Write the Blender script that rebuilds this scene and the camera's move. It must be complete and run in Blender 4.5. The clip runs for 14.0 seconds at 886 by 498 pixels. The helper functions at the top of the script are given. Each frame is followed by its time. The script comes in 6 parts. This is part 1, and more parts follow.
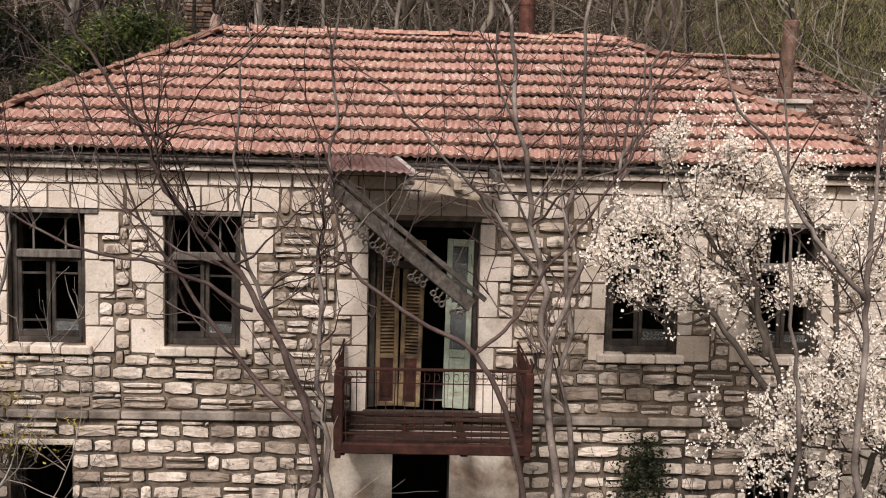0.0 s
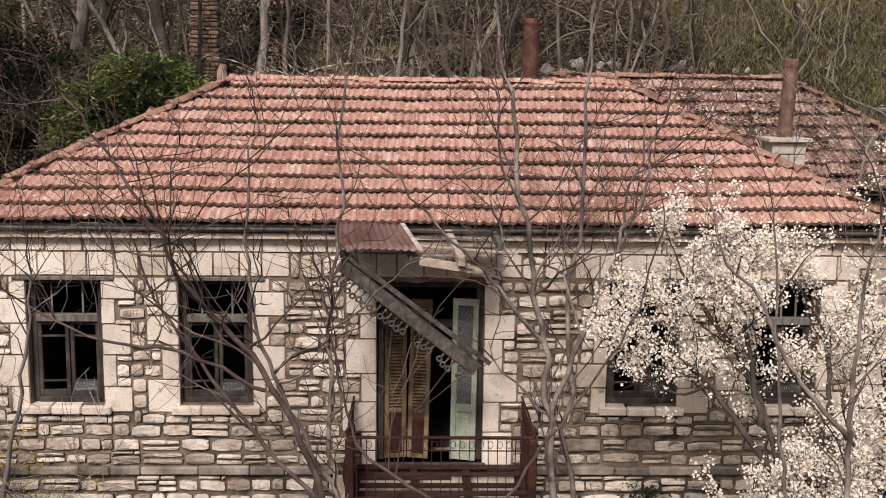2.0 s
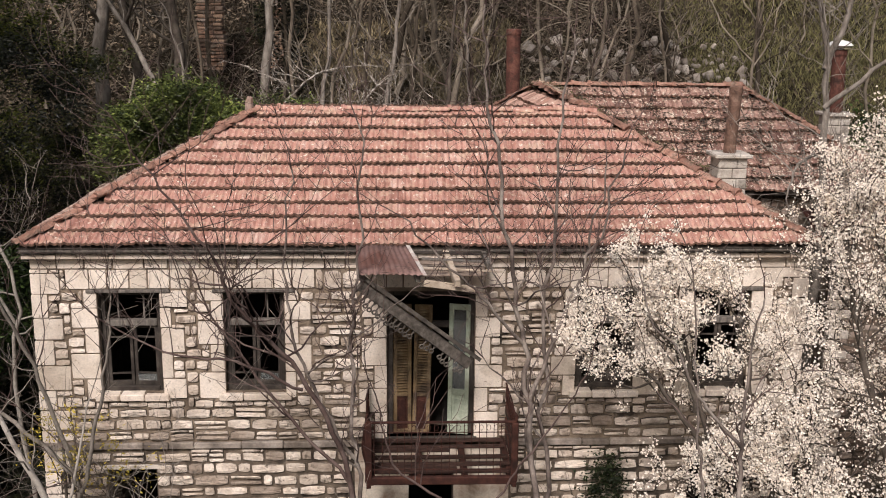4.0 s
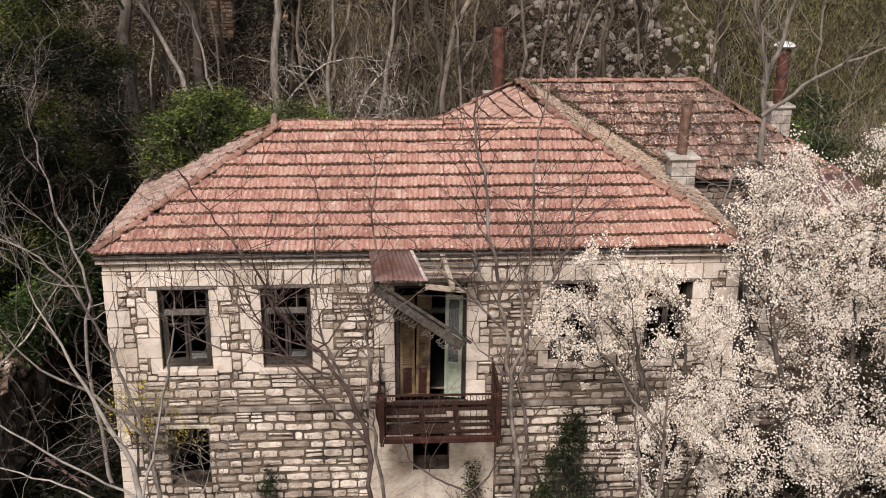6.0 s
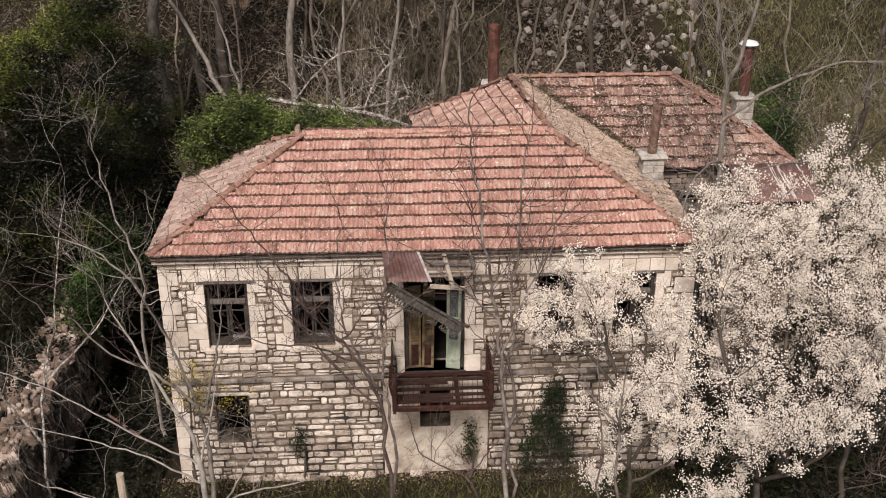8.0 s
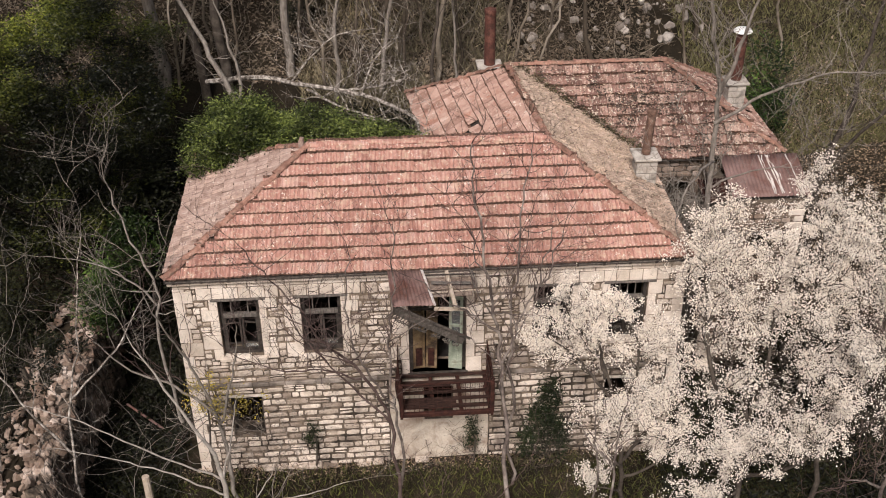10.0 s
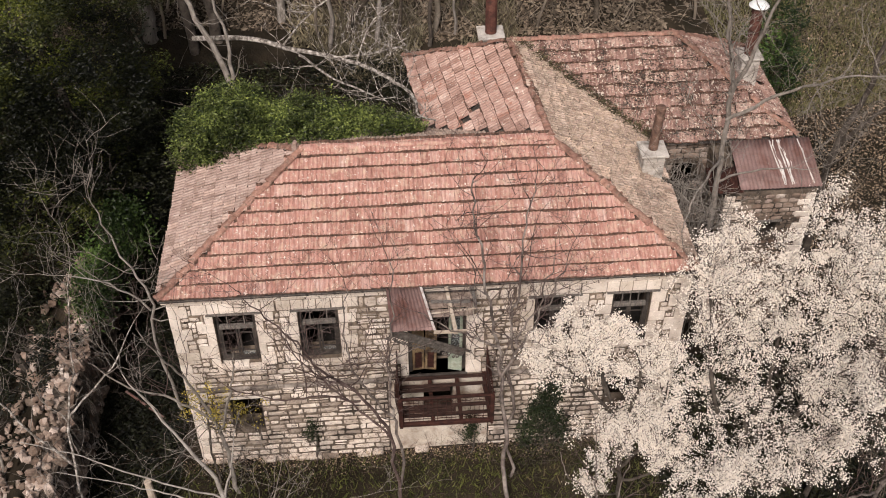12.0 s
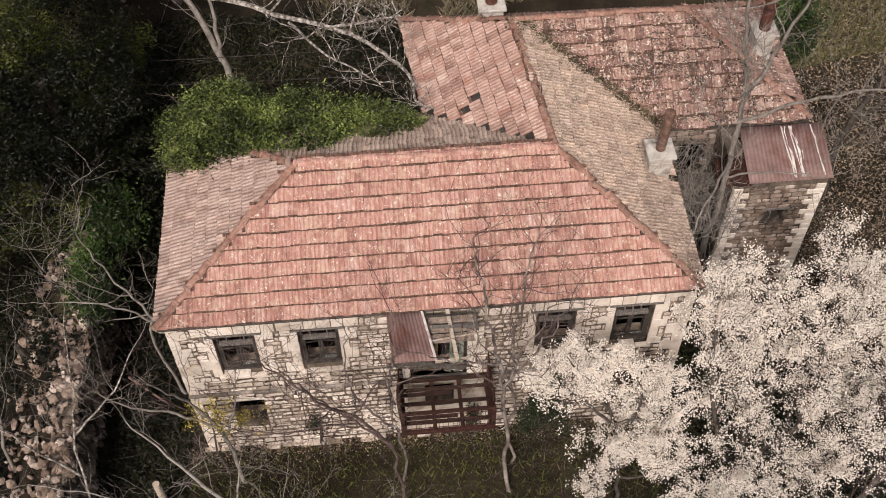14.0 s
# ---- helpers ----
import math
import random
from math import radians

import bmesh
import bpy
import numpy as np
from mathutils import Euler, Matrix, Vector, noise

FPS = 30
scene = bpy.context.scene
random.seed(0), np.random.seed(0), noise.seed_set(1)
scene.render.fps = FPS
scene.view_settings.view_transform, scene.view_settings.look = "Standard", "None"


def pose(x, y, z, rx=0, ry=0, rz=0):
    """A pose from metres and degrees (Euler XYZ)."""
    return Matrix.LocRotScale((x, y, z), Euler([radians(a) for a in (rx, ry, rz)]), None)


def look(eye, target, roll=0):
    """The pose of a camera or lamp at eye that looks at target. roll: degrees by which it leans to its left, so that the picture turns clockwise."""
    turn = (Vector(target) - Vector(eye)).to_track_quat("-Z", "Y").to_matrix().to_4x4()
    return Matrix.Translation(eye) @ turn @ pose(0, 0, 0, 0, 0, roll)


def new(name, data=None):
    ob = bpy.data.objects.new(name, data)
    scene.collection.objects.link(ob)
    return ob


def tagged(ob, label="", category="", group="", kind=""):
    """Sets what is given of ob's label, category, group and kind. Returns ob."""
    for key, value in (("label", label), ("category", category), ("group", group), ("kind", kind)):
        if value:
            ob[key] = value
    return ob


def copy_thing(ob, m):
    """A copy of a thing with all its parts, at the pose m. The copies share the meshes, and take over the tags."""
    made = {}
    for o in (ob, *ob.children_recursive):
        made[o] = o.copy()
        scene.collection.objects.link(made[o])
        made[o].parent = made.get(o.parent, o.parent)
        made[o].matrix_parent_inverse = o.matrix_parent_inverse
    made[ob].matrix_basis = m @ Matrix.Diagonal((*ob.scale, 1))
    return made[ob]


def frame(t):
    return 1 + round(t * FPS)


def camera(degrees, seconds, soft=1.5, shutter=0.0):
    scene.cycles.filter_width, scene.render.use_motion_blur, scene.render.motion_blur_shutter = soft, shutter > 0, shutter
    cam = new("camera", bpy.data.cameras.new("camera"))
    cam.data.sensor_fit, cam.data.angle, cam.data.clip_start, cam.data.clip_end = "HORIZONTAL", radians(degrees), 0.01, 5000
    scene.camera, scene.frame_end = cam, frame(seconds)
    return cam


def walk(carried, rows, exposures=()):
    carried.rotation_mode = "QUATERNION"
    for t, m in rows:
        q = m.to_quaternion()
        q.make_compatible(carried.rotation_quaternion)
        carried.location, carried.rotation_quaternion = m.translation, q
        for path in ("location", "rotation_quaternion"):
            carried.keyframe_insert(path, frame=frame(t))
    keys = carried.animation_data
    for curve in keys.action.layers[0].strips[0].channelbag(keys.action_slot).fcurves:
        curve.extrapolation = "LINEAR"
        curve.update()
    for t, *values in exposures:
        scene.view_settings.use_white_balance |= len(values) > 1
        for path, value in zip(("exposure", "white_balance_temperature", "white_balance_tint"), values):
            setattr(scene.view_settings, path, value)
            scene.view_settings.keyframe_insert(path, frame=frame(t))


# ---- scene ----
cam = camera(45.0, 14.0, soft=1.0)
PATH = [
    (0, (-0.084, -13.278, 6.084), (-0.004, -11.291, 5.874), 1.4),
    (0.5, (-0.048, -13.293, 6.476), (0.022, -11.306, 6.262), 1.1),
    (1, (-0.021, -13.309, 6.841), (0.044, -11.323, 6.607), 0.9),
    (1.5, (-0.032, -13.335, 7.199), (0.03, -11.354, 6.927), 0.8),
    (2, (-0.06, -13.455, 7.58), (0.003, -11.48, 7.269), 0.7),
    (2.5, (-0.19, -14.02, 8.096), (-0.113, -12.055, 7.735), 0.6),
    (3, (-0.296, -14.681, 8.489), (-0.206, -12.721, 8.1), 0.6),
    (5.5, (-0.552, -18.258, 11.439), (-0.449, -16.349, 10.849), 0.4),
    (6, (-0.686, -19.022, 12.21), (-0.573, -17.131, 11.569), 0.3),
    (6.5, (-0.815, -19.797, 12.99), (-0.695, -17.923, 12.301), 0.2),
    (7, (-0.905, -20.539, 13.82), (-0.783, -18.683, 13.084), 0.2),
    (7.5, (-0.925, -21.164, 14.697), (-0.806, -19.327, 13.917), 0.1),
    (8, (-0.83, -21.579, 15.658), (-0.725, -19.764, 14.825), 0.0),
    (10.5, (-1.171, -20.11, 20.16), (-1.047, -18.467, 19.027), -0.3),
    (11, (-1.123, -19.407, 20.804), (-1.002, -17.804, 19.614), -0.3),
    (11.5, (-1.039, -18.524, 21.631), (-0.923, -16.977, 20.369), -0.3),
    (12, (-0.962, -17.569, 22.438), (-0.849, -16.081, 21.106), -0.2),
    (12.5, (-0.908, -16.62, 23.126), (-0.796, -15.19, 21.732), -0.2),
    (13, (-0.975, -15.626, 23.785), (-0.857, -14.258, 22.33), -0.3),
    (13.5, (-0.889, -14.578, 24.599), (-0.778, -13.286, 23.076), -0.4),
    (14, (-0.712, -13.515, 25.482), (-0.616, -12.305, 23.891), -0.6),
]
walk(cam, [(t, look(eye, target, roll)) for t, eye, target, roll in PATH])

# ---------------------------------------------------------------- light
world = bpy.data.worlds.new("overcast_sky")
world.use_nodes = True
scene.world = world
SUN_ELEV, SUN_ROT = 46.0, 196.0
_wn = world.node_tree.nodes
_sky = _wn.new("ShaderNodeTexSky")
_sky.sky_type = "NISHITA"
_sky.sun_disc = False
_sky.sun_elevation = radians(SUN_ELEV)
_sky.sun_rotation = radians(SUN_ROT)
_sky.air_density, _sky.dust_density, _sky.ozone_density = 1.0, 6.0, 0.6
_wn["Background"].inputs[1].default_value = 0.078
world.node_tree.links.new(_sky.outputs[0], _wn["Background"].inputs[0])
_sd = bpy.data.lights.new("sun", "SUN")
_sd.energy, _sd.angle, _sd.color = 4.15, radians(14), (1.0, 0.924, 0.908)
_sun = new("sun", _sd)
_az, _el = radians(SUN_ROT), radians(SUN_ELEV)
_sun.matrix_world = look((0, 0, 60), (-math.sin(_az) * math.cos(_el) * 10, -math.cos(_az) * math.cos(_el) * 10, 60 - math.sin(_el) * 10))


# ---------------------------------------------------------------- materials
def ramp(nt, fac, stops):
    n = nt.nodes.new("ShaderNodeValToRGB")
    els = n.color_ramp.elements
    while len(els) < len(stops):
        els.new(0.5)
    for e, (p, c) in zip(els, stops):
        e.position, e.color = p, (*c, 1)
    nt.links.new(fac, n.inputs[0])
    return n.outputs[0]


def noise_tex(nt, scale, detail=5, rough=0.6, vec=None, dist=0.0):
    n = nt.nodes.new("ShaderNodeTexNoise")
    n.inputs["Scale"].default_value, n.inputs["Detail"].default_value = scale, detail
    n.inputs["Roughness"].default_value, n.inputs["Distortion"].default_value = rough, dist
    if vec is not None:
        nt.links.new(vec, n.inputs["Vector"])
    return n.outputs[0]


def mix(nt, a, b, fac, blend="MIX"):
    n = nt.nodes.new("ShaderNodeMix")
    n.data_type, n.blend_type = "RGBA", blend
    for socket, v in ((n.inputs[0], fac), (n.inputs[6], a), (n.inputs[7], b)):
        if isinstance(v, (int, float)):
            socket.default_value = v
        elif isinstance(v, tuple):
            socket.default_value = (*v, 1)
        else:
            nt.links.new(v, socket)
    return n.outputs[2]


def math_node(nt, op, a, b=0.0):
    n = nt.nodes.new("ShaderNodeMath")
    n.operation = op
    for socket, v in zip(n.inputs, (a, b)):
        if isinstance(v, (int, float)):
            socket.default_value = v
        else:
            nt.links.new(v, socket)
    return n.outputs[0]


def piece_random(nt):
    """One number for each piece, whether it is an object or an island of a joined mesh."""
    o = nt.nodes.new("ShaderNodeObjectInfo").outputs["Random"]
    g = nt.nodes.new("ShaderNodeNewGeometry").outputs["Random Per Island"]
    return math_node(nt, "FRACT", math_node(nt, "ADD", math_node(nt, "MULTIPLY", o, 7.31), g))


def surface(name, stops, scale=3.0, fine=40.0, rough=0.85, bump=0.3, metal=0.0, per_piece=None, stain=None, stain_scale=1.2, stain_cut=(0.5, 0.7), stretch=None, detail_mix=0.5, fine_dist=0.01, specks=None, specks_scale=14.0, specks_cut=(0.62, 0.68), sheen=0.25):
    """A worn surface: colours over coarse noise, darker and lighter grain, stains, and a tint of its own for each piece."""
    m = bpy.data.materials.new(name)
    m.use_nodes = True
    nt = m.node_tree
    b = nt.nodes["Principled BSDF"]
    geo = nt.nodes.new("ShaderNodeNewGeometry")
    vec = geo.outputs["Position"]
    if stretch:
        mp = nt.nodes.new("ShaderNodeMapping")
        mp.inputs["Scale"].default_value = stretch
        nt.links.new(vec, mp.inputs["Vector"])
        vec = mp.outputs[0]
    coarse = noise_tex(nt, scale, 6, 0.62, vec)
    grain = noise_tex(nt, fine, 4, 0.7, vec)
    col = ramp(nt, coarse, stops)
    g = ramp(nt, grain, [(0.25, (0.45, 0.45, 0.45)), (0.5, (0.92, 0.92, 0.92)), (0.75, (1.25, 1.22, 1.18))])
    col = mix(nt, col, g, detail_mix, "MULTIPLY")
    if per_piece:
        col = mix(nt, col, ramp(nt, piece_random(nt), per_piece), 1.0, "MULTIPLY")
    if stain:
        s = noise_tex(nt, stain_scale, 8, 0.68, geo.outputs["Position"], 0.4)
        f = ramp(nt, s, [(stain_cut[0], (0, 0, 0)), (stain_cut[1], (1, 1, 1))])
        col = mix(nt, col, stain, f)
    if specks:
        s = noise_tex(nt, specks_scale, 3, 0.55, geo.outputs["Position"], 0.8)
        col = mix(nt, col, specks, ramp(nt, s, [(specks_cut[0], (0, 0, 0)), (specks_cut[1], (1, 1, 1))]))
    nt.links.new(col, b.inputs["Base Color"])
    b.inputs["Roughness"].default_value, b.inputs["Metallic"].default_value = rough, metal
    b.inputs["Specular IOR Level"].default_value = sheen
    bn = nt.nodes.new("ShaderNodeBump")
    bn.inputs["Strength"].default_value, bn.inputs["Distance"].default_value = bump, fine_dist
    nt.links.new(mix(nt, coarse, grain, 0.6), bn.inputs["Height"])
    nt.links.new(bn.outputs[0], b.inputs["Normal"])
    return m


def leafy(name, dark, light, scale=1.5, translucent=0.25, rough=0.5, patchy=0.8, low=0.35, edge=0.40):
    m = bpy.data.materials.new(name)
    m.use_nodes = True
    nt = m.node_tree
    b = nt.nodes["Principled BSDF"]
    col = ramp(nt, piece_random(nt), [(0.0, dark), (0.6, tuple((a + c) / 2 for a, c in zip(dark, light))), (1.0, light)])
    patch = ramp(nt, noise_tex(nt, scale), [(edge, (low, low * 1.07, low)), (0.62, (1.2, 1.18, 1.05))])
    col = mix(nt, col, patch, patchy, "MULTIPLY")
    nt.links.new(col, b.inputs["Base Color"])
    b.inputs["Roughness"].default_value = rough
    b.inputs["Specular IOR Level"].default_value = 0.25
    t = nt.nodes.new("ShaderNodeBsdfTranslucent")
    nt.links.new(col, t.inputs[0])
    mx = nt.nodes.new("ShaderNodeMixShader")
    mx.inputs[0].default_value = translucent
    nt.links.new(b.outputs[0], mx.inputs[1])
    nt.links.new(t.outputs[0], mx.inputs[2])
    nt.links.new(mx.outputs[0], nt.nodes["Material Output"].inputs[0])
    return m


LIME = surface("limestone", [(0.3, (0.50, 0.415, 0.345)), (0.48, (0.70, 0.61, 0.535)), (0.7, (0.78, 0.705, 0.635))], 2.2, 30, 0.9, 0.5,
               per_piece=[(0.0, (0.62, 0.58, 0.53)), (0.35, (0.88, 0.86, 0.83)), (0.75, (1.0, 1.0, 0.99)), (1.0, (1.08, 1.07, 1.05))],
               stain=(0.17, 0.14, 0.115), stain_scale=0.9, stain_cut=(0.53, 0.74), specks=(0.24, 0.19, 0.15), specks_scale=7.0, specks_cut=(0.58, 0.71))
LIME_LOW = surface("dark_stained_limestone", [(0.3, (0.40, 0.33, 0.27)), (0.48, (0.66, 0.575, 0.50)), (0.7, (0.78, 0.705, 0.63))], 3.2, 30, 0.9, 0.6,
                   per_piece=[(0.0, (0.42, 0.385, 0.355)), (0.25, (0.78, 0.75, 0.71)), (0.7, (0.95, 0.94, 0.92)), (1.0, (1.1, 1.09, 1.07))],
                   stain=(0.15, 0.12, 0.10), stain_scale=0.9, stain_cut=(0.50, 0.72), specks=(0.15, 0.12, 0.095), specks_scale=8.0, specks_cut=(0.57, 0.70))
DRESSED = surface("dressed_limestone", [(0.3, (0.56, 0.47, 0.40)), (0.5, (0.71, 0.63, 0.555)), (0.7, (0.78, 0.705, 0.635))], 2.6, 36, 0.88, 0.3,
                  per_piece=[(0.0, (0.82, 0.79, 0.74)), (0.5, (0.97, 0.96, 0.94)), (1.0, (1.06, 1.05, 1.03))],
                  stain=(0.30, 0.245, 0.19), stain_scale=2.3, stain_cut=(0.56, 0.78), specks=(0.27, 0.215, 0.165), specks_scale=9.0, specks_cut=(0.64, 0.74))
# both mortars toned dark: dirt plus the recess shade of the joints
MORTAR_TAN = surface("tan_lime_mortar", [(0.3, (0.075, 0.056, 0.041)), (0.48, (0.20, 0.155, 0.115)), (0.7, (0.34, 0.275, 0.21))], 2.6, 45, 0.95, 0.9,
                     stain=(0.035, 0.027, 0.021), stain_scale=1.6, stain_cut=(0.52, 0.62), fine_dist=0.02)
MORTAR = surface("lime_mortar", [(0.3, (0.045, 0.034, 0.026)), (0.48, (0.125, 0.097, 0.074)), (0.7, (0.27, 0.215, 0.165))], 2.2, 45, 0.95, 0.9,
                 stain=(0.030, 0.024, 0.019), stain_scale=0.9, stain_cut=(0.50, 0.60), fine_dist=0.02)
STRING = surface("weather_blackened_stone", [(0.3, (0.12, 0.10, 0.086)), (0.5, (0.27, 0.232, 0.20)), (0.72, (0.48, 0.42, 0.365))], 3.0, 30, 0.92, 0.5,
                 per_piece=[(0.0, (0.6, 0.58, 0.56)), (0.6, (1.0, 1.0, 1.0)), (1.0, (1.4, 1.38, 1.35))])
PLASTER = surface("weathered_plaster", [(0.3, (0.44, 0.36, 0.29)), (0.5, (0.62, 0.55, 0.46)), (0.7, (0.68, 0.63, 0.55))], 1.3, 25, 0.9, 0.3,
                  stain=(0.25, 0.175, 0.13), stain_scale=1.5, stain_cut=(0.45, 0.66))
TILE = surface("clay_tile", [(0.3, (0.285, 0.145, 0.112)), (0.5, (0.425, 0.225, 0.178)), (0.7, (0.53, 0.345, 0.285))], 3.0, 22, 0.82, 0.45,
               per_piece=[(0.0, (0.74, 0.69, 0.69)), (0.25, (0.93, 0.91, 0.91)), (0.75, (1.04, 1.05, 1.06)), (0.94, (1.09, 1.18, 1.22)), (1.0, (1.16, 1.38, 1.46))], stretch=(7.0, 1.3, 1.3),
               stain=(0.50, 0.365, 0.27), stain_scale=5.0, stain_cut=(0.50, 0.70), specks=(0.70, 0.62, 0.53), specks_scale=16.0, specks_cut=(0.62, 0.68))
TILE_GREY = surface("lichen_tile", [(0.3, (0.23, 0.158, 0.132)), (0.5, (0.36, 0.265, 0.225)), (0.7, (0.45, 0.355, 0.31))], 4.0, 40, 0.9, 0.5,
                    per_piece=[(0.0, (0.74, 0.70, 0.68)), (0.4, (0.94, 0.92, 0.91)), (0.85, (1.05, 1.04, 1.03)), (1.0, (1.18, 1.15, 1.10))],
                    stain=(0.20, 0.135, 0.10), stain_scale=4.0, stain_cut=(0.55, 0.7), specks=(0.58, 0.52, 0.44), specks_scale=20.0, specks_cut=(0.64, 0.70))
TILE_DUST = surface("dusty_tile", [(0.3, (0.35, 0.255, 0.205)), (0.5, (0.51, 0.39, 0.315)), (0.7, (0.60, 0.485, 0.40))], 4.0, 40, 0.92, 0.5,
                    per_piece=[(0.0, (0.66, 0.62, 0.6)), (0.4, (0.92, 0.9, 0.89)), (0.85, (1.05, 1.04, 1.03)), (1.0, (1.22, 1.18, 1.12))],
                    stain=(0.17, 0.125, 0.095), stain_scale=5.0, stain_cut=(0.53, 0.66), specks=(0.55, 0.49, 0.41), specks_scale=22.0, specks_cut=(0.61, 0.68))
TILE_WEST = surface("sun_bleached_tile", [(0.3, (0.255, 0.158, 0.127)), (0.5, (0.385, 0.248, 0.20)), (0.7, (0.49, 0.35, 0.292))], 3.0, 40, 0.88, 0.5,
                    per_piece=[(0.0, (0.66, 0.61, 0.60)), (0.3, (0.92, 0.90, 0.90)), (0.85, (1.05, 1.06, 1.06)), (1.0, (1.18, 1.26, 1.28))],
                    stain=(0.30, 0.14, 0.10), stain_scale=1.4, stain_cut=(0.55, 0.66), specks=(0.60, 0.53, 0.45), specks_scale=15.0, specks_cut=(0.63, 0.69))
TILE_OLD = surface("stained_tile", [(0.3, (0.20, 0.112, 0.09)), (0.5, (0.315, 0.19, 0.155)), (0.7, (0.40, 0.275, 0.225))], 5.0, 40, 0.88, 0.5,
                   per_piece=[(0.0, (0.45, 0.41, 0.41)), (0.35, (0.86, 0.84, 0.84)), (0.8, (1.05, 1.07, 1.07)), (1.0, (1.3, 1.5, 1.5))],
                   stain=(0.085, 0.055, 0.042), stain_scale=7.0, stain_cut=(0.53, 0.62), specks=(0.60, 0.52, 0.43), specks_scale=13.0, specks_cut=(0.57, 0.66))
WOOD_GREY = surface("weathered_wood", [(0.3, (0.07, 0.062, 0.055)), (0.5, (0.14, 0.125, 0.11)), (0.7, (0.23, 0.20, 0.175))], 6, 60, 0.9, 0.6, stretch=(4, 4, 0.6))
WOOD_DARK = surface("dark_old_wood", [(0.3, (0.022, 0.018, 0.016)), (0.5, (0.048, 0.040, 0.034)), (0.7, (0.095, 0.081, 0.069))], 5, 60, 0.9, 0.5)
WOOD_BEAM = surface("grey_brown_rotten_beam", [(0.3, (0.042, 0.036, 0.031)), (0.5, (0.095, 0.082, 0.070)), (0.7, (0.17, 0.15, 0.13))], 6, 60, 0.9, 0.7, stretch=(2, 2, 2))
WOOD_PALE = surface("bleached_wood", [(0.3, (0.30, 0.24, 0.18)), (0.5, (0.46, 0.38, 0.30)), (0.7, (0.58, 0.51, 0.43))], 5, 50, 0.88, 0.5)
OCHRE = surface("ochre_painted_shutter", [(0.3, (0.12, 0.078, 0.040)), (0.5, (0.20, 0.138, 0.074)), (0.7, (0.28, 0.21, 0.13))], 3, 40, 0.8, 0.4, stain=(0.055, 0.038, 0.025), stain_scale=2.6, stain_cut=(0.46, 0.62))
GREEN_PAINT = surface("faded_green_paint", [(0.3, (0.20, 0.235, 0.18)), (0.5, (0.32, 0.36, 0.28)), (0.7, (0.42, 0.45, 0.37))], 3, 40, 0.7, 0.4, stain=(0.20, 0.19, 0.14), stain_scale=3)
BOARD_TAN = surface("dusty_tan_board", [(0.3, (0.13, 0.098, 0.078)), (0.5, (0.27, 0.21, 0.17)), (0.72, (0.42, 0.345, 0.285))], 5, 50, 0.92, 0.5, stain=(0.07, 0.05, 0.04), stain_scale=4.0, stain_cut=(0.52, 0.66))
WOOD_ROT = surface("rotten_red_brown_plank", [(0.3, (0.014, 0.007, 0.005)), (0.5, (0.032, 0.016, 0.012)), (0.72, (0.070, 0.038, 0.029))], 5, 50, 0.9, 0.5, stretch=(0.8, 4, 4))
RUST = surface("rusty_iron", [(0.3, (0.016, 0.008, 0.006)), (0.5, (0.040, 0.015, 0.011)), (0.72, (0.085, 0.034, 0.023))], 6, 50, 0.85, 0.5, metal=0.15)
RUST_SHEET = surface("rust_red_sheet", [(0.3, (0.14, 0.082, 0.072)), (0.5, (0.20, 0.125, 0.11)), (0.7, (0.27, 0.18, 0.165))], 1.2, 30, 0.65, 0.25, metal=0.15, stain=(0.13, 0.055, 0.04), stain_scale=1.6)
PEELED = surface("bare_zinc", [(0.3, (0.42, 0.37, 0.34)), (0.5, (0.60, 0.56, 0.52)), (0.7, (0.70, 0.67, 0.63))], 4, 40, 0.55, 0.2, metal=0.1, stain=(0.3, 0.15, 0.12), stain_scale=6)
CONCRETE = surface("old_cement_coat", [(0.3, (0.34, 0.30, 0.26)), (0.5, (0.47, 0.43, 0.38)), (0.7, (0.56, 0.52, 0.47))], 3, 30, 0.9, 0.5, stain=(0.14, 0.12, 0.10), stain_scale=2.5)
PIPE_CLAY = surface("sooty_clay_pipe", [(0.3, (0.07, 0.042, 0.031)), (0.5, (0.15, 0.088, 0.064)), (0.7, (0.25, 0.165, 0.125))], 6, 40, 0.85, 0.4, stain=(0.05, 0.032, 0.025), stain_scale=4.0)
RUST_PIPE = surface("rust_brown_flue", [(0.3, (0.050, 0.022, 0.017)), (0.5, (0.105, 0.043, 0.032)), (0.7, (0.17, 0.078, 0.058))], 5, 40, 0.8, 0.4, metal=0.1, stain=(0.035, 0.02, 0.016), stain_scale=4.0)
HIP_TILE = surface("mossy_hip_tile", [(0.3, (0.15, 0.085, 0.063)), (0.5, (0.31, 0.175, 0.133)), (0.7, (0.43, 0.295, 0.235))], 6, 40, 0.9, 0.6, per_piece=[(0, (0.6, 0.57, 0.55)), (0.5, (0.92, 0.9, 0.9)), (1, (1.15, 1.12, 1.1))], stain=(0.10, 0.07, 0.05), stain_scale=6.0, stain_cut=(0.52, 0.66))
BARK_PALE = surface("pale_bark", [(0.3, (0.17, 0.148, 0.126)), (0.5, (0.31, 0.28, 0.245)), (0.72, (0.44, 0.405, 0.365))], 4, 45, 0.9, 0.6)
BRICK = surface("red_brick", [(0.3, (0.20, 0.12, 0.085)), (0.5, (0.35, 0.22, 0.155)), (0.7, (0.46, 0.32, 0.24))], 4, 40, 0.9, 0.4, per_piece=[(0, (0.6, 0.6, 0.6)), (0.6, (1, 1, 1)), (1, (1.2, 1.3, 1.3))])
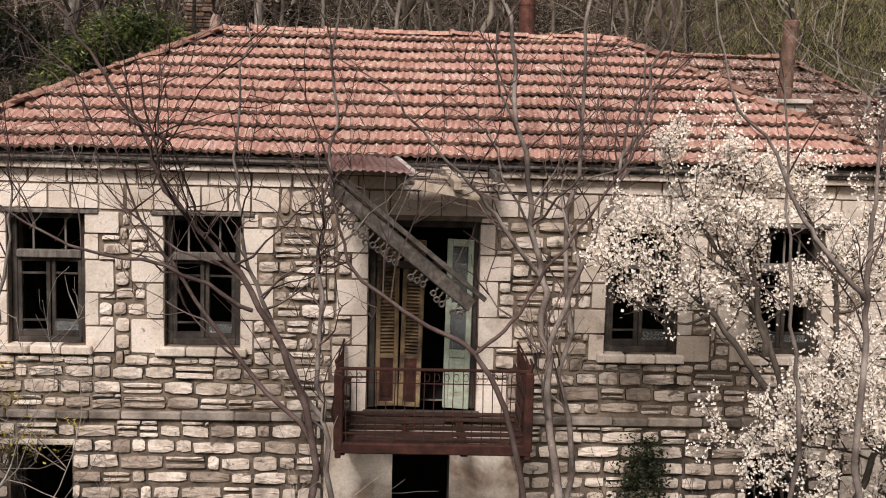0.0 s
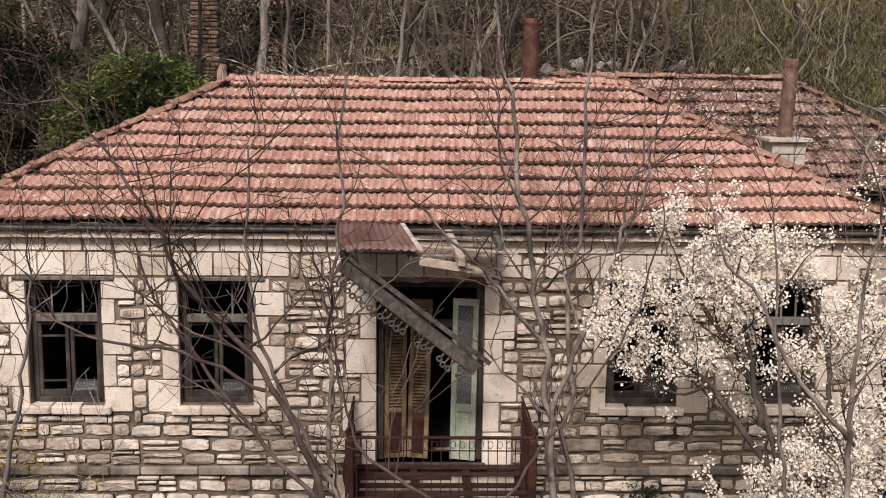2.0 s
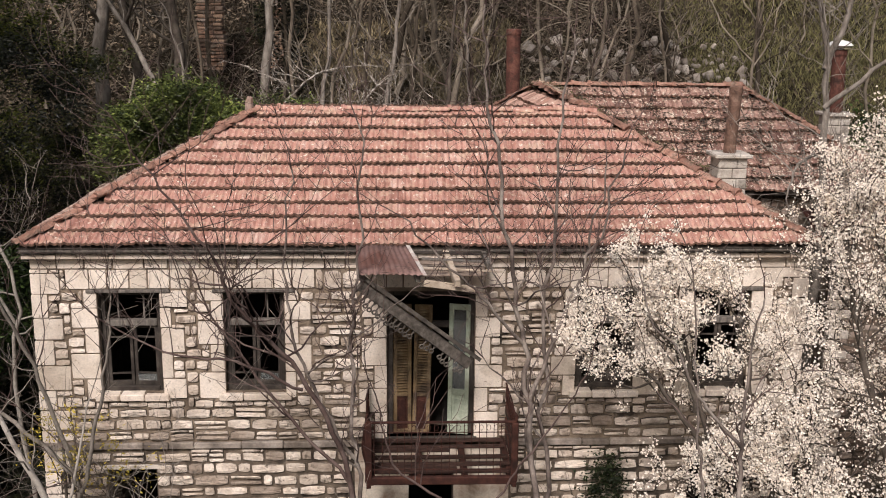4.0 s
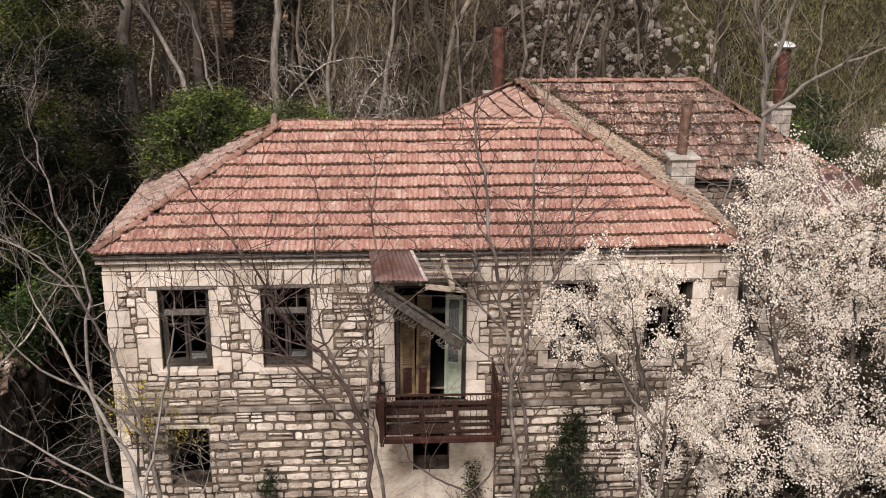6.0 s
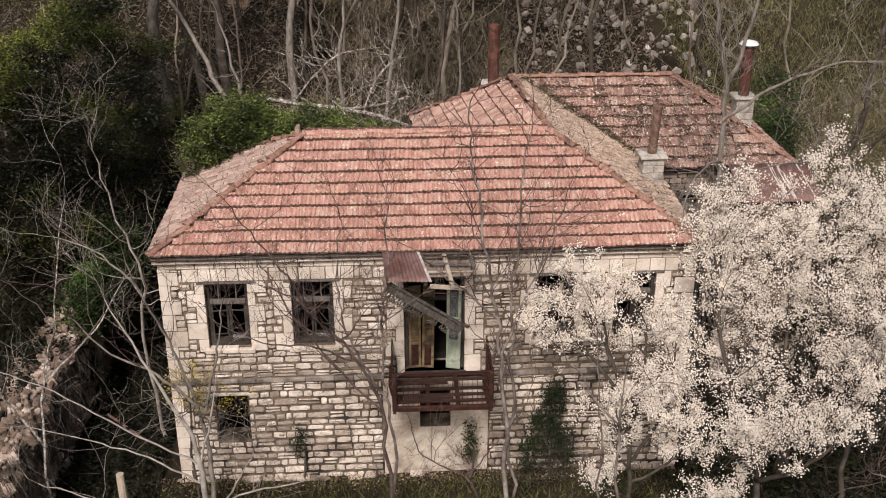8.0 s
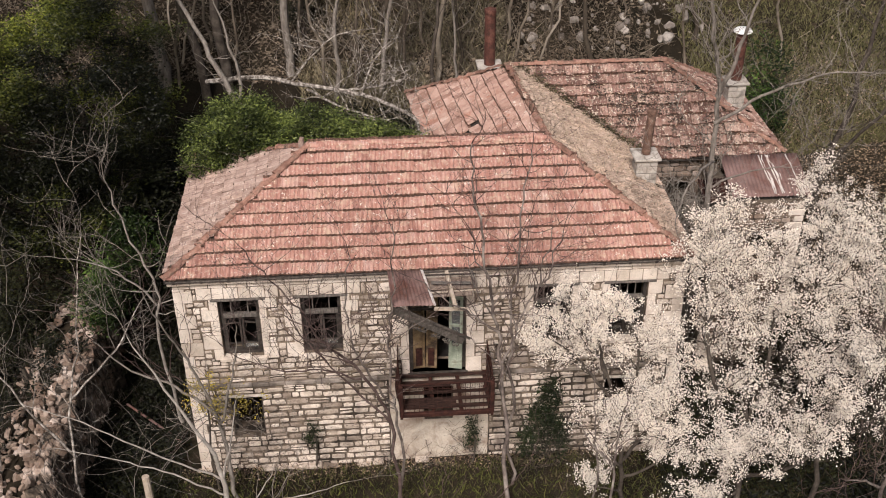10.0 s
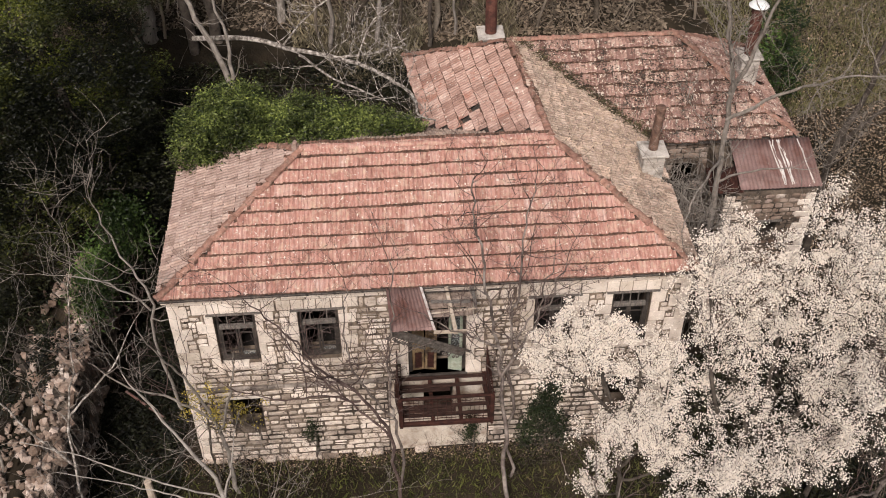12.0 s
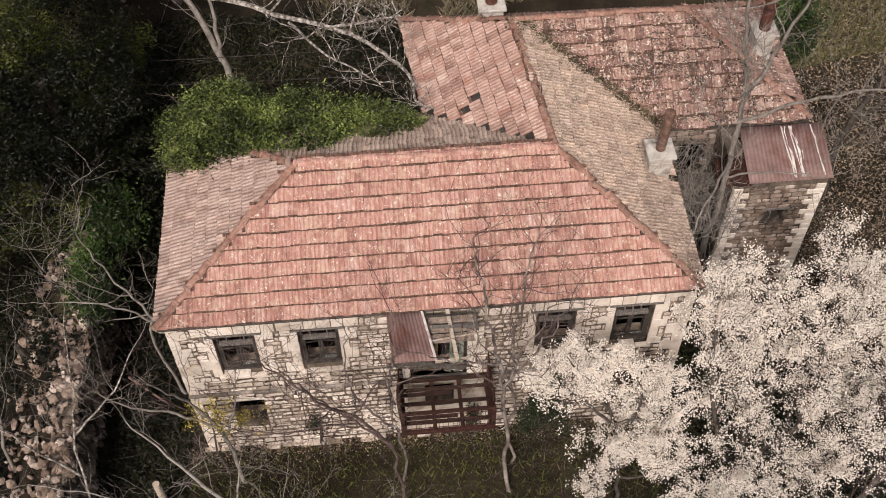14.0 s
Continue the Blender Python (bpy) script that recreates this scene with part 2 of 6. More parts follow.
ROCK = surface("grey_field_rock", [(0.3, (0.17, 0.145, 0.125)), (0.5, (0.32, 0.285, 0.25)), (0.7, (0.46, 0.42, 0.375))], 3, 30, 0.92, 0.7, per_piece=[(0, (0.55, 0.52, 0.5)), (0.6, (1, 1, 1)), (1, (1.25, 1.25, 1.25))])
RUBBLE = surface("rubble_stone", [(0.3, (0.20, 0.145, 0.118)), (0.5, (0.36, 0.285, 0.235)), (0.7, (0.52, 0.445, 0.385))], 3, 30, 0.92, 0.6,
                 per_piece=[(0.0, (0.4, 0.34, 0.3)), (0.6, (0.8, 0.75, 0.71)), (0.88, (1.0, 1.0, 1.0)), (1.0, (1.5, 1.55, 1.6))], stain=(0.10, 0.08, 0.06), stain_scale=2.0)
SAPLING = surface("brown_grey_bark", [(0.34, (0.060, 0.047, 0.041)), (0.5, (0.17, 0.138, 0.120)), (0.66, (0.32, 0.28, 0.245))], 2.5, 45, 0.9, 0.7)
BARK = surface("grey_bark", [(0.3, (0.10, 0.085, 0.07)), (0.5, (0.20, 0.175, 0.15)), (0.72, (0.31, 0.28, 0.245))], 5, 45, 0.92, 0.8, stretch=(2, 2, 0.7))
BARK_RED = surface("reddish_twig", [(0.3, (0.040, 0.025, 0.022)), (0.5, (0.085, 0.057, 0.050)), (0.72, (0.17, 0.13, 0.115))], 3, 40, 0.85, 0.3)
BARK_DARK = surface("dark_bark", [(0.3, (0.030, 0.024, 0.019)), (0.5, (0.07, 0.057, 0.046)), (0.72, (0.13, 0.11, 0.09))], 4, 40, 0.92, 0.7)
BARK_WOODS = surface("woodland_bark", [(0.3, (0.10, 0.083, 0.066)), (0.5, (0.22, 0.19, 0.155)), (0.72, (0.36, 0.32, 0.27))], 1.2, 30, 0.92, 0.5, per_piece=[(0.0, (0.18, 0.16, 0.14)), (0.45, (0.6, 0.56, 0.51)), (0.8, (1.0, 0.98, 0.94)), (1.0, (1.3, 1.27, 1.22))])
DEAD_WOOD = surface("bleached_dead_branch", [(0.36, (0.06, 0.05, 0.042)), (0.48, (0.19, 0.165, 0.14)), (0.62, (0.50, 0.46, 0.41))], 9, 40, 0.9, 0.5)
# paints the shadow line of each tile course, along with moss and dirt
LAP_SHADE = surface("lap_shade_and_moss", [(0.3, (0.045, 0.029, 0.021)), (0.5, (0.11, 0.065, 0.047)), (0.7, (0.25, 0.135, 0.10))], 12, 60, 0.95, 0.6)
WOOD_EAVE = surface("bleached_eave_board", [(0.3, (0.38, 0.33, 0.28)), (0.5, (0.58, 0.52, 0.45)), (0.7, (0.70, 0.64, 0.57))], 5, 50, 0.9, 0.5)
# interior gloom as colour: near-black floors and partitions, added behind the openings
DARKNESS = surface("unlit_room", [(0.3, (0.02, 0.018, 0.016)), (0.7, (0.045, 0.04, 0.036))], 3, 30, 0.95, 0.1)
# bush leaf: noise patches paint dark gaps between the sprays
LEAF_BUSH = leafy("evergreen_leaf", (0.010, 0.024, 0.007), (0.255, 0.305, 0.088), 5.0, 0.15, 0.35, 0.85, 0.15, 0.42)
# near-black, so that leaf cover can also stand in for the yard's deep shade
LEAF_DARK = leafy("ivy_and_shade_leaf", (0.003, 0.003, 0.0018), (0.034, 0.037, 0.013), 0.9, 0.12, 0.6, 1.0)
# tree leaf: near-black patches paint gaps between boughs, bright ones lit sprays
LEAF_TREE = leafy("gap_shaded_tree_leaf", (0.024, 0.044, 0.009), (0.30, 0.33, 0.066), 0.8, 0.2, 0.45, 1.0, 0.03, 0.42)
LEAF_IVY = leafy("green_ivy_leaf", (0.018, 0.040, 0.010), (0.12, 0.19, 0.045), 2.5, 0.2, 0.45, 0.9, 0.15, 0.42)
LEAF_YELLOW = leafy("yellow_leaf", (0.34, 0.26, 0.04), (0.68, 0.54, 0.10), 2.0)
LEAF_SHRUB = leafy("shrub_leaf", (0.008, 0.014, 0.006), (0.045, 0.062, 0.022), 1.5)
PETAL = leafy("white_blossom", (0.79, 0.705, 0.615), (0.95, 0.893, 0.815), 1.0, 0.25, 0.75, 0.06)
NEEDLES = leafy("fallen_needles", (0.30, 0.225, 0.17), (0.56, 0.45, 0.36), 1.2, 0.1, 0.9, 0.4)
VALLEY = leafy("mossy_debris", (0.045, 0.036, 0.022), (0.16, 0.135, 0.075), 1.5, 0.1, 0.9, 0.6)
DRY_GRASS = leafy("dry_grass", (0.03, 0.026, 0.014), (0.13, 0.105, 0.058), 0.8, 0.2, 0.8)
GREEN_GRASS = leafy("green_grass", (0.026, 0.032, 0.009), (0.105, 0.112, 0.032), 0.8, 0.2, 0.8)
BANK = leafy("dry_bank_grass", (0.12, 0.098, 0.062), (0.48, 0.40, 0.27), 0.7, 0.15, 0.9, 0.8)
LITTER = leafy("leaf_litter", (0.09, 0.062, 0.045), (0.46, 0.355, 0.27), 0.8, 0.1, 0.9)
HILL_GRASS = leafy("olive_hill_grass", (0.11, 0.105, 0.045), (0.30, 0.27, 0.13), 0.5, 0.2, 0.8, 0.5)

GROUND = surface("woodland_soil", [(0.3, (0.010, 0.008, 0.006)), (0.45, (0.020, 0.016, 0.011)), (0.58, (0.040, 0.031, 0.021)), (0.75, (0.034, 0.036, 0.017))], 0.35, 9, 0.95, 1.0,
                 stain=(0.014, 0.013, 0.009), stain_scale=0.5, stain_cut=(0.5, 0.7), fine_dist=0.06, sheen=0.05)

_gl = bpy.data.materials.new("dusty_glass")
_gl.use_nodes = True
_b = _gl.node_tree.nodes["Principled BSDF"]
_b.inputs["Base Color"].default_value = (0.75, 0.78, 0.76, 1)
_b.inputs["Roughness"].default_value = 0.12
_b.inputs["Transmission Weight"].default_value = 0.92
_b.inputs["IOR"].default_value = 1.15
GLASS = _gl
_lh = bpy.data.materials.new("white_lamp_housing")
_lh.use_nodes = True
_lh.node_tree.nodes["Principled BSDF"].inputs["Base Color"].default_value = (0.75, 0.75, 0.73, 1)
_lh.node_tree.nodes["Principled BSDF"].inputs["Roughness"].default_value = 0.5
LAMP_WHITE = _lh


# ---------------------------------------------------------------- mesh helpers
class Shape:
    """Collects corners and faces of one mesh."""

    def __init__(self):
        self.v, self.f = [], []

    def add(self, verts, faces):
        n = len(self.v)
        self.v += [tuple(p) for p in verts]
        self.f += [tuple(i + n for i in f) for f in faces]

    def box(self, lo, hi, c=0.0, m=None):
        """A box with chamfered edges."""
        (x0, y0, z0), (x1, y1, z1) = lo, hi
        if c <= 0:
            vs = [(x, y, z) for x in (x0, x1) for y in (y0, y1) for z in (z0, z1)]
            fs = [(0, 1, 3, 2), (4, 6, 7, 5), (0, 4, 5, 1), (2, 3, 7, 6), (0, 2, 6, 4), (1, 5, 7, 3)]
        else:
            vs, idx = [], {}
            for a, x in enumerate((x0, x1)):
                for b, y in enumerate((y0, y1)):
                    for d, z in enumerate((z0, z1)):
                        sx, sy, sz = (1 if a == 0 else -1), (1 if b == 0 else -1), (1 if d == 0 else -1)
                        for k, p in enumerate(((x, y + sy * c, z + sz * c), (x + sx * c, y, z + sz * c), (x + sx * c, y + sy * c, z))):
                            idx[a, b, d, k] = len(vs)
                            vs.append(p)
            i = idx
            fs = []
            for a in (0, 1):
                q = [i[a, 0, 0, 0], i[a, 0, 1, 0], i[a, 1, 1, 0], i[a, 1, 0, 0]]
                fs.append(q if a == 0 else q[::-1])
                q = [i[0, a, 0, 1], i[1, a, 0, 1], i[1, a, 1, 1], i[0, a, 1, 1]]
                fs.append(q if a == 0 else q[::-1])
                q = [i[0, 0, a, 2], i[0, 1, a, 2], i[1, 1, a, 2], i[1, 0, a, 2]]
                fs.append(q if a == 0 else q[::-1])
            for a in (0, 1):
                for b in (0, 1):
                    fs.append([i[a, b, 0, 0], i[a, b, 1, 0], i[a, b, 1, 1], i[a, b, 0, 1]])
                    fs.append([i[a, 0, b, 0], i[a, 1, b, 0], i[a, 1, b, 2], i[a, 0, b, 2]])
                    fs.append([i[0, a, b, 1], i[1, a, b, 1], i[1, a, b, 2], i[0, a, b, 2]])
            fs += [[i[a, b, d, 0], i[a, b, d, 1], i[a, b, d, 2]] for a in (0, 1) for b in (0, 1) for d in (0, 1)]
        if m is not None:
            vs = [m @ Vector(p) for p in vs]
        self.add(vs, fs)
        return self

    def beam(self, a, b, w, h, c=0.006, up=(0, 0, 1)):
        """A squared timber from a to b."""
        a, b = Vector(a), Vector(b)
        d = (b - a).normalized()
        s = d.cross(Vector(up)).normalized()
        u = s.cross(d)
        m = Matrix((s, d, u)).transposed().to_4x4()
        m.translation = a
        return self.box((-w / 2, 0, -h / 2), (w / 2, (b - a).length, h / 2), c, m)

    def tube(self, pts, radii, n=6, close=True):
        pts = [Vector(p) for p in pts]
        base = len(self.v)
        side = None
        for k, p in enumerate(pts):
            d = (pts[min(k + 1, len(pts) - 1)] - pts[max(k - 1, 0)]).normalized()
            if side is None:
                side = d.orthogonal().normalized()
            side = (side - d * side.dot(d)).normalized()
            up = d.cross(side)
            r = radii[k] if isinstance(radii, (list, tuple)) else radii
            for j in range(n):
                a = 2 * math.pi * j / n
                self.v.append(tuple(p + (side * math.cos(a) + up * math.sin(a)) * r))
        for k in range(len(pts) - 1):
            for j in range(n):
                a, b = base + k * n + j, base + k * n + (j + 1) % n
                self.f.append((a, b, b + n, a + n))
        if close:
            self.f.append(tuple(base + j for j in range(n))[::-1])
            self.f.append(tuple(base + (len(pts) - 1) * n + j for j in range(n)))
        return self

    def mesh(self, name, material, smooth=False):
        me = bpy.data.meshes.new(name)
        me.from_pydata(self.v, [], self.f)
        if material:
            me.materials.append(material)
        if smooth:
            me.polygons.foreach_set("use_smooth", [True] * len(me.polygons))
        me.update()
        return me


def outward(shape):
    """Turns the faces of a closed shape outwards, by bmesh."""
    bm = bmesh.new()
    me = shape.mesh("tmp", None)
    bm.from_mesh(me)
    bmesh.ops.recalc_face_normals(bm, faces=bm.faces)
    bm.to_mesh(me)
    bm.free()
    return me


def part(name, shape, material, parent, label="", kind="", smooth=False):
    me = shape if isinstance(shape, bpy.types.Mesh) else shape.mesh(name, material, smooth)
    if not me.materials:
        me.materials.append(material)
    ob = new(name, me)
    ob.parent = parent
    if parent is not None:
        ob.matrix_parent_inverse = Matrix()
    return tagged(ob, label, kind=kind)


def thing(name, at, label, category, group="", kind=""):
    ob = new(name)
    ob.empty_display_size = 0.2
    ob.matrix_basis = Matrix.Translation(at)
    return tagged(ob, label, category, group, kind)


def rnd(a, b):
    return random.uniform(a, b)


# ---------------------------------------------------------------- ground
def smooth_step(a, b, x):
    t = min(1.0, max(0.0, (x - a) / (b - a)))
    return t * t * (3 - 2 * t)


def ground_z(x, y):
    z = -0.25
    back = smooth_step(4.0, 13.0, y) * 4.6
    z += back + max(0.0, y - 12.0) * 0.42 * smooth_step(11.0, 18.0, y)
    if y > 90:
        z -= (y - 90) * 0.42 * smooth_step(90, 130, y) * 0.97
    z += smooth_step(9.0, 16.0, x) * smooth_step(0.0, 8.0, y) * 0.8
    z -= smooth_step(-6.0, -30.0, y) * 1.5
    r = noise.noise((x * 0.22, y * 0.22, 0.3)) * 0.35 + noise.noise((x * 0.9, y * 0.9, 1.7)) * 0.08
    near = smooth_step(0.5, 3.0, max(abs(x) - 5.5, abs(y - 3) - 3.5))
    return z + r * (0.25 + 0.75 * near)


def axis_steps(core0, core1, step, far0, far1):
    out = list(np.arange(core0, core1 + 1e-6, step))
    s, p = step, core1
    while p < far1:
        s *= 1.3
        p += s
        out.append(min(p, far1))
    s, p = step, core0
    while p > far0:
        s *= 1.3
        p -= s
        out.insert(0, max(p, far0))
    return out


def build_ground():
    xs, ys = axis_steps(-26, 30, 0.5, -2500, 2500), axis_steps(-14, 46, 0.5, -2500, 2500)
    s = Shape()
    s.v = [(x, y, ground_z(x, y)) for y in ys for x in xs]
    n = len(xs)
    s.f = [(j * n + i, j * n + i + 1, (j + 1) * n + i + 1, (j + 1) * n + i) for j in range(len(ys) - 1) for i in range(n - 1)]
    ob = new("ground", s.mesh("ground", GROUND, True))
    tagged(ob, "leaf-littered brown woodland soil with patchy grass", "ground", kind="structure")


build_ground()

# ---------------------------------------------------------------- the stone house
XL, XR = -5.92, 6.20
WALL_TOP = 5.60
UP_WINDOWS = [(-4.92, -3.98), (-3.00, -2.07), (2.53, 3.45), (4.37, 5.29)]
WIN_Z0, WIN_Z1 = 3.39, 5.03
DOOR = (-0.47, 0.91, 2.62, 5.03)
LOW_WINDOWS = [(-4.93, -4.16, 0.84, 2.11), (4.46, 5.22, 0.80, 2.12)]
LOW_DOOR = (-0.13, 0.60, 1.06, 2.13)
OPENINGS = [(a, b, WIN_Z0, WIN_Z1) for a, b in UP_WINDOWS] + [DOOR] + LOW_WINDOWS + [LOW_DOOR]

house = thing("stone_house", (0, 0, 0), "abandoned two-storey limestone house with a red clay tile hip roof", "house")


def wall_slab(s, x0, x1, z0, z1, y0, y1, holes, inner_only=False):
    """A wall along x with holes through it."""
    xs = sorted({x0, x1, *[v for h in holes for v in h[:2]]})
    zs = sorted({z0, z1, *[v for h in holes for v in h[2:]]})

    def solid(i, j):
        if not (0 <= i < len(xs) - 1 and 0 <= j < len(zs) - 1):
            return False
        cx, cz = (xs[i] + xs[i + 1]) / 2, (zs[j] + zs[j + 1]) / 2
        return not any(a < cx < b and c < cz < d for a, b, c, d in holes)

    for i in range(len(xs) - 1):
        for j in range(len(zs) - 1):
            if not solid(i, j):
                continue
            a, b, c, d = xs[i], xs[i + 1], zs[j], zs[j + 1]
            s.add([(a, y0, c), (b, y0, c), (b, y0, d), (a, y0, d)], [(0, 1, 2, 3)])
            s.add([(a, y1, c), (b, y1, c), (b, y1, d), (a, y1, d)], [(3, 2, 1, 0)])
            if not solid(i - 1, j):
                s.add([(a, y0, c), (a, y1, c), (a, y1, d), (a, y0, d)], [(3, 2, 1, 0)])
            if not solid(i + 1, j):
                s.add([(b, y0, c), (b, y1, c), (b, y1, d), (b, y0, d)], [(0, 1, 2, 3)])
            if not solid(i, j - 1):
                s.add([(a, y0, c), (b, y0, c), (b, y1, c), (a, y1, c)], [(3, 2, 1, 0)])
            if not solid(i, j + 1):
                s.add([(a, y0, d), (b, y0, d), (b, y1, d), (a, y1, d)], [(0, 1, 2, 3)])


def build_shell():
    s = Shape()
    wall_slab(s, XL + 0.03, XR - 0.03, 2.5, WALL_TOP, 0.018, 0.58, [h for h in OPENINGS if h[3] > 2.5])
    front = part("front_wall", s, MORTAR_TAN, house, "rubble limestone wall with dressed window surrounds")
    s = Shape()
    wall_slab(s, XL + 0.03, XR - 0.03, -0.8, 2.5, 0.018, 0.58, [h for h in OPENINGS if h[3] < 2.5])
    part("lower_wall", s, MORTAR, house, "darker stained rubble wall of the ground storey")
    s = Shape()
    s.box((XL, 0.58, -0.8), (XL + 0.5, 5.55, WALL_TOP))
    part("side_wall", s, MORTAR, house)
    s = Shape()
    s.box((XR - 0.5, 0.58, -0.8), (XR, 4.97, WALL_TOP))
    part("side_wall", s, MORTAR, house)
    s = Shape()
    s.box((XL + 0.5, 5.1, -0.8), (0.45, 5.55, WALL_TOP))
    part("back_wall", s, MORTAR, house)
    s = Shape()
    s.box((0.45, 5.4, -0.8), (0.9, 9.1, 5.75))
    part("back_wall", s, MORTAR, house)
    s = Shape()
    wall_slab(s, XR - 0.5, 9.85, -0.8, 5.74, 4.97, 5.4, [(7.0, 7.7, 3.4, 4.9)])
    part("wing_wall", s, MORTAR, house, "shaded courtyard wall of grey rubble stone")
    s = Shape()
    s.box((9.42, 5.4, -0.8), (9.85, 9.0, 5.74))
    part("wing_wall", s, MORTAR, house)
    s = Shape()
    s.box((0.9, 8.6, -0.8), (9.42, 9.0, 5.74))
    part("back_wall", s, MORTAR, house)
    s = Shape()
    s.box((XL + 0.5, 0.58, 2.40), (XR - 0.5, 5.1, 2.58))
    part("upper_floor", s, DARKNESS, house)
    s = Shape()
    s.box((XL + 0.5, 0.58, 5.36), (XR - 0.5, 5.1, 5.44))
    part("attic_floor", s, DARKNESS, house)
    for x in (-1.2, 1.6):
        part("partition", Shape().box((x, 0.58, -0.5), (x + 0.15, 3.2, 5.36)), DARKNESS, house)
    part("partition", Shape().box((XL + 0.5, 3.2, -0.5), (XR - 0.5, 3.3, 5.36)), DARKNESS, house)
    return front


front_wall = build_shell()


def sill(x0, x1, z):
    s = Shape()
    n = 3
    w = (x1 - x0) / n
    for k in range(n):
        dz = rnd(-0.008, 0.008)
        s.box((x0 + k * w + 0.006, -0.075, z - 0.11 + dz), (x0 + (k + 1) * w - 0.006, 0.20, z + dz), 0.014)
    return s


def casement_window(x0, x1, z0, z1, broken):
    """A decayed wooden window: frame, transom, fanlight bars, two casements, a few panes left."""
    w = new("window")
    w.parent = house
    tagged(w, "decayed grey wooden window with missing panes" if broken else "grey wooden window with thin glazing bars")
    y0, y1 = 0.14, 0.22
    s = Shape()
    t = 0.075
    s.box((x0, y0, z0), (x0 + t, y1, z1), 0.008).box((x1 - t, y0, z0), (x1, y1, z1), 0.008)
    s.box((x0 + t, y0, z1 - t), (x1 - t, y1, z1), 0.008).box((x0 + t, y0 - 0.02, z0), (x1 - t, y1, z0 + t), 0.008)
    part("window_frame", s, WOOD_DARK, w)
    zt = z1 - 0.50
    s = Shape().box((x0 + t, y0 - 0.03, zt - 0.07), (x1 - t, y1, zt + 0.03), 0.01)
    part("transom", s, WOOD_GREY, w)
    for k in range(1, 4):
        x = x0 + t + (x1 - x0 - 2 * t) * k / 4
        if broken and k == 2:
            continue
        part("fanlight_bar", Shape().box((x - 0.012, y0 + 0.02, zt + 0.03), (x + 0.012, y0 + 0.05, z1 - t)), WOOD_GREY, w)
    mid = (x0 + x1) / 2
    for side in (0, 1):
        a, b = (x0 + t, mid - 0.004) if side == 0 else (mid + 0.004, x1 - t)
        lo, hi = z0 + t, zt - 0.07
        f = 0.05
        s = Shape()
        s.box((a, y0 + 0.01, lo), (a + f, y0 + 0.055, hi), 0.006).box((b - f, y0 + 0.01, lo), (b, y0 + 0.055, hi), 0.006)
        s.box((a + f, y0 + 0.01, lo), (b - f, y0 + 0.055, lo + 0.08), 0.006).box((a + f, y0 + 0.01, hi - f), (b - f, y0 + 0.055, hi), 0.006)
        zz = lo + (hi - lo) * 0.80
        s.box((a + f, y0 + 0.02, zz - 0.012), (b - f, y0 + 0.045, zz + 0.012))
        zz = lo + (hi - lo) * 0.2
        s.box((a + f, y0 + 0.02, zz - 0.012), (b - f, y0 + 0.045, zz + 0.012))
        me = s.mesh("casement", WOOD_DARK)
        ob = part("casement", me, WOOD_DARK, w)
        if broken:
            ang = 5 if side == 0 else -7
            px = a if side == 0 else b
            ob.matrix_basis = Matrix.Translation((px, y0 + 0.02, 0)) @ pose(0, 0, 0, 0, 0, ang) @ Matrix.Translation((-px, -y0 - 0.02, 0))
        if not broken or side == 1:
            g = Shape().box((a + f, y0 + 0.030, lo + 0.08), (b - f, y0 + 0.034, lo + (hi - lo) * 0.2 - 0.012))
            pn = part("pane", g, GLASS, w)
            pn.visible_shadow = False
    return w


for k, (a, b) in enumerate(UP_WINDOWS):
    casement_window(a, b, WIN_Z0, WIN_Z1, k in (0, 1, 2))
    part("window_sill", sill(a - 0.11, b + 0.10, WIN_Z0 - 0.004), DRESSED, house)
    s = Shape().box((a - 0.16, -0.028, WIN_Z1), (b + 0.18, 0.25, WIN_Z1 + 0.05), 0.008)
    part("wooden_lintel", s, WOOD_GREY, house)
for a, b, c, d in LOW_WINDOWS:
    s = Shape().box((a, 0.25, c), (a + 0.06, 0.31, d), 0.006).box((b - 0.06, 0.25, c), (b, 0.31, d), 0.006).box((a + 0.06, 0.25, d - 0.06), (b - 0.06, 0.31, d), 0.006)
    part("window_frame", s, WOOD_DARK, house)
    s = Shape().box((a - 0.1, -0.02, d), (b + 0.1, 0.25, d + 0.07), 0.008)
    part("wooden_lintel", s, WOOD_EAVE, house)


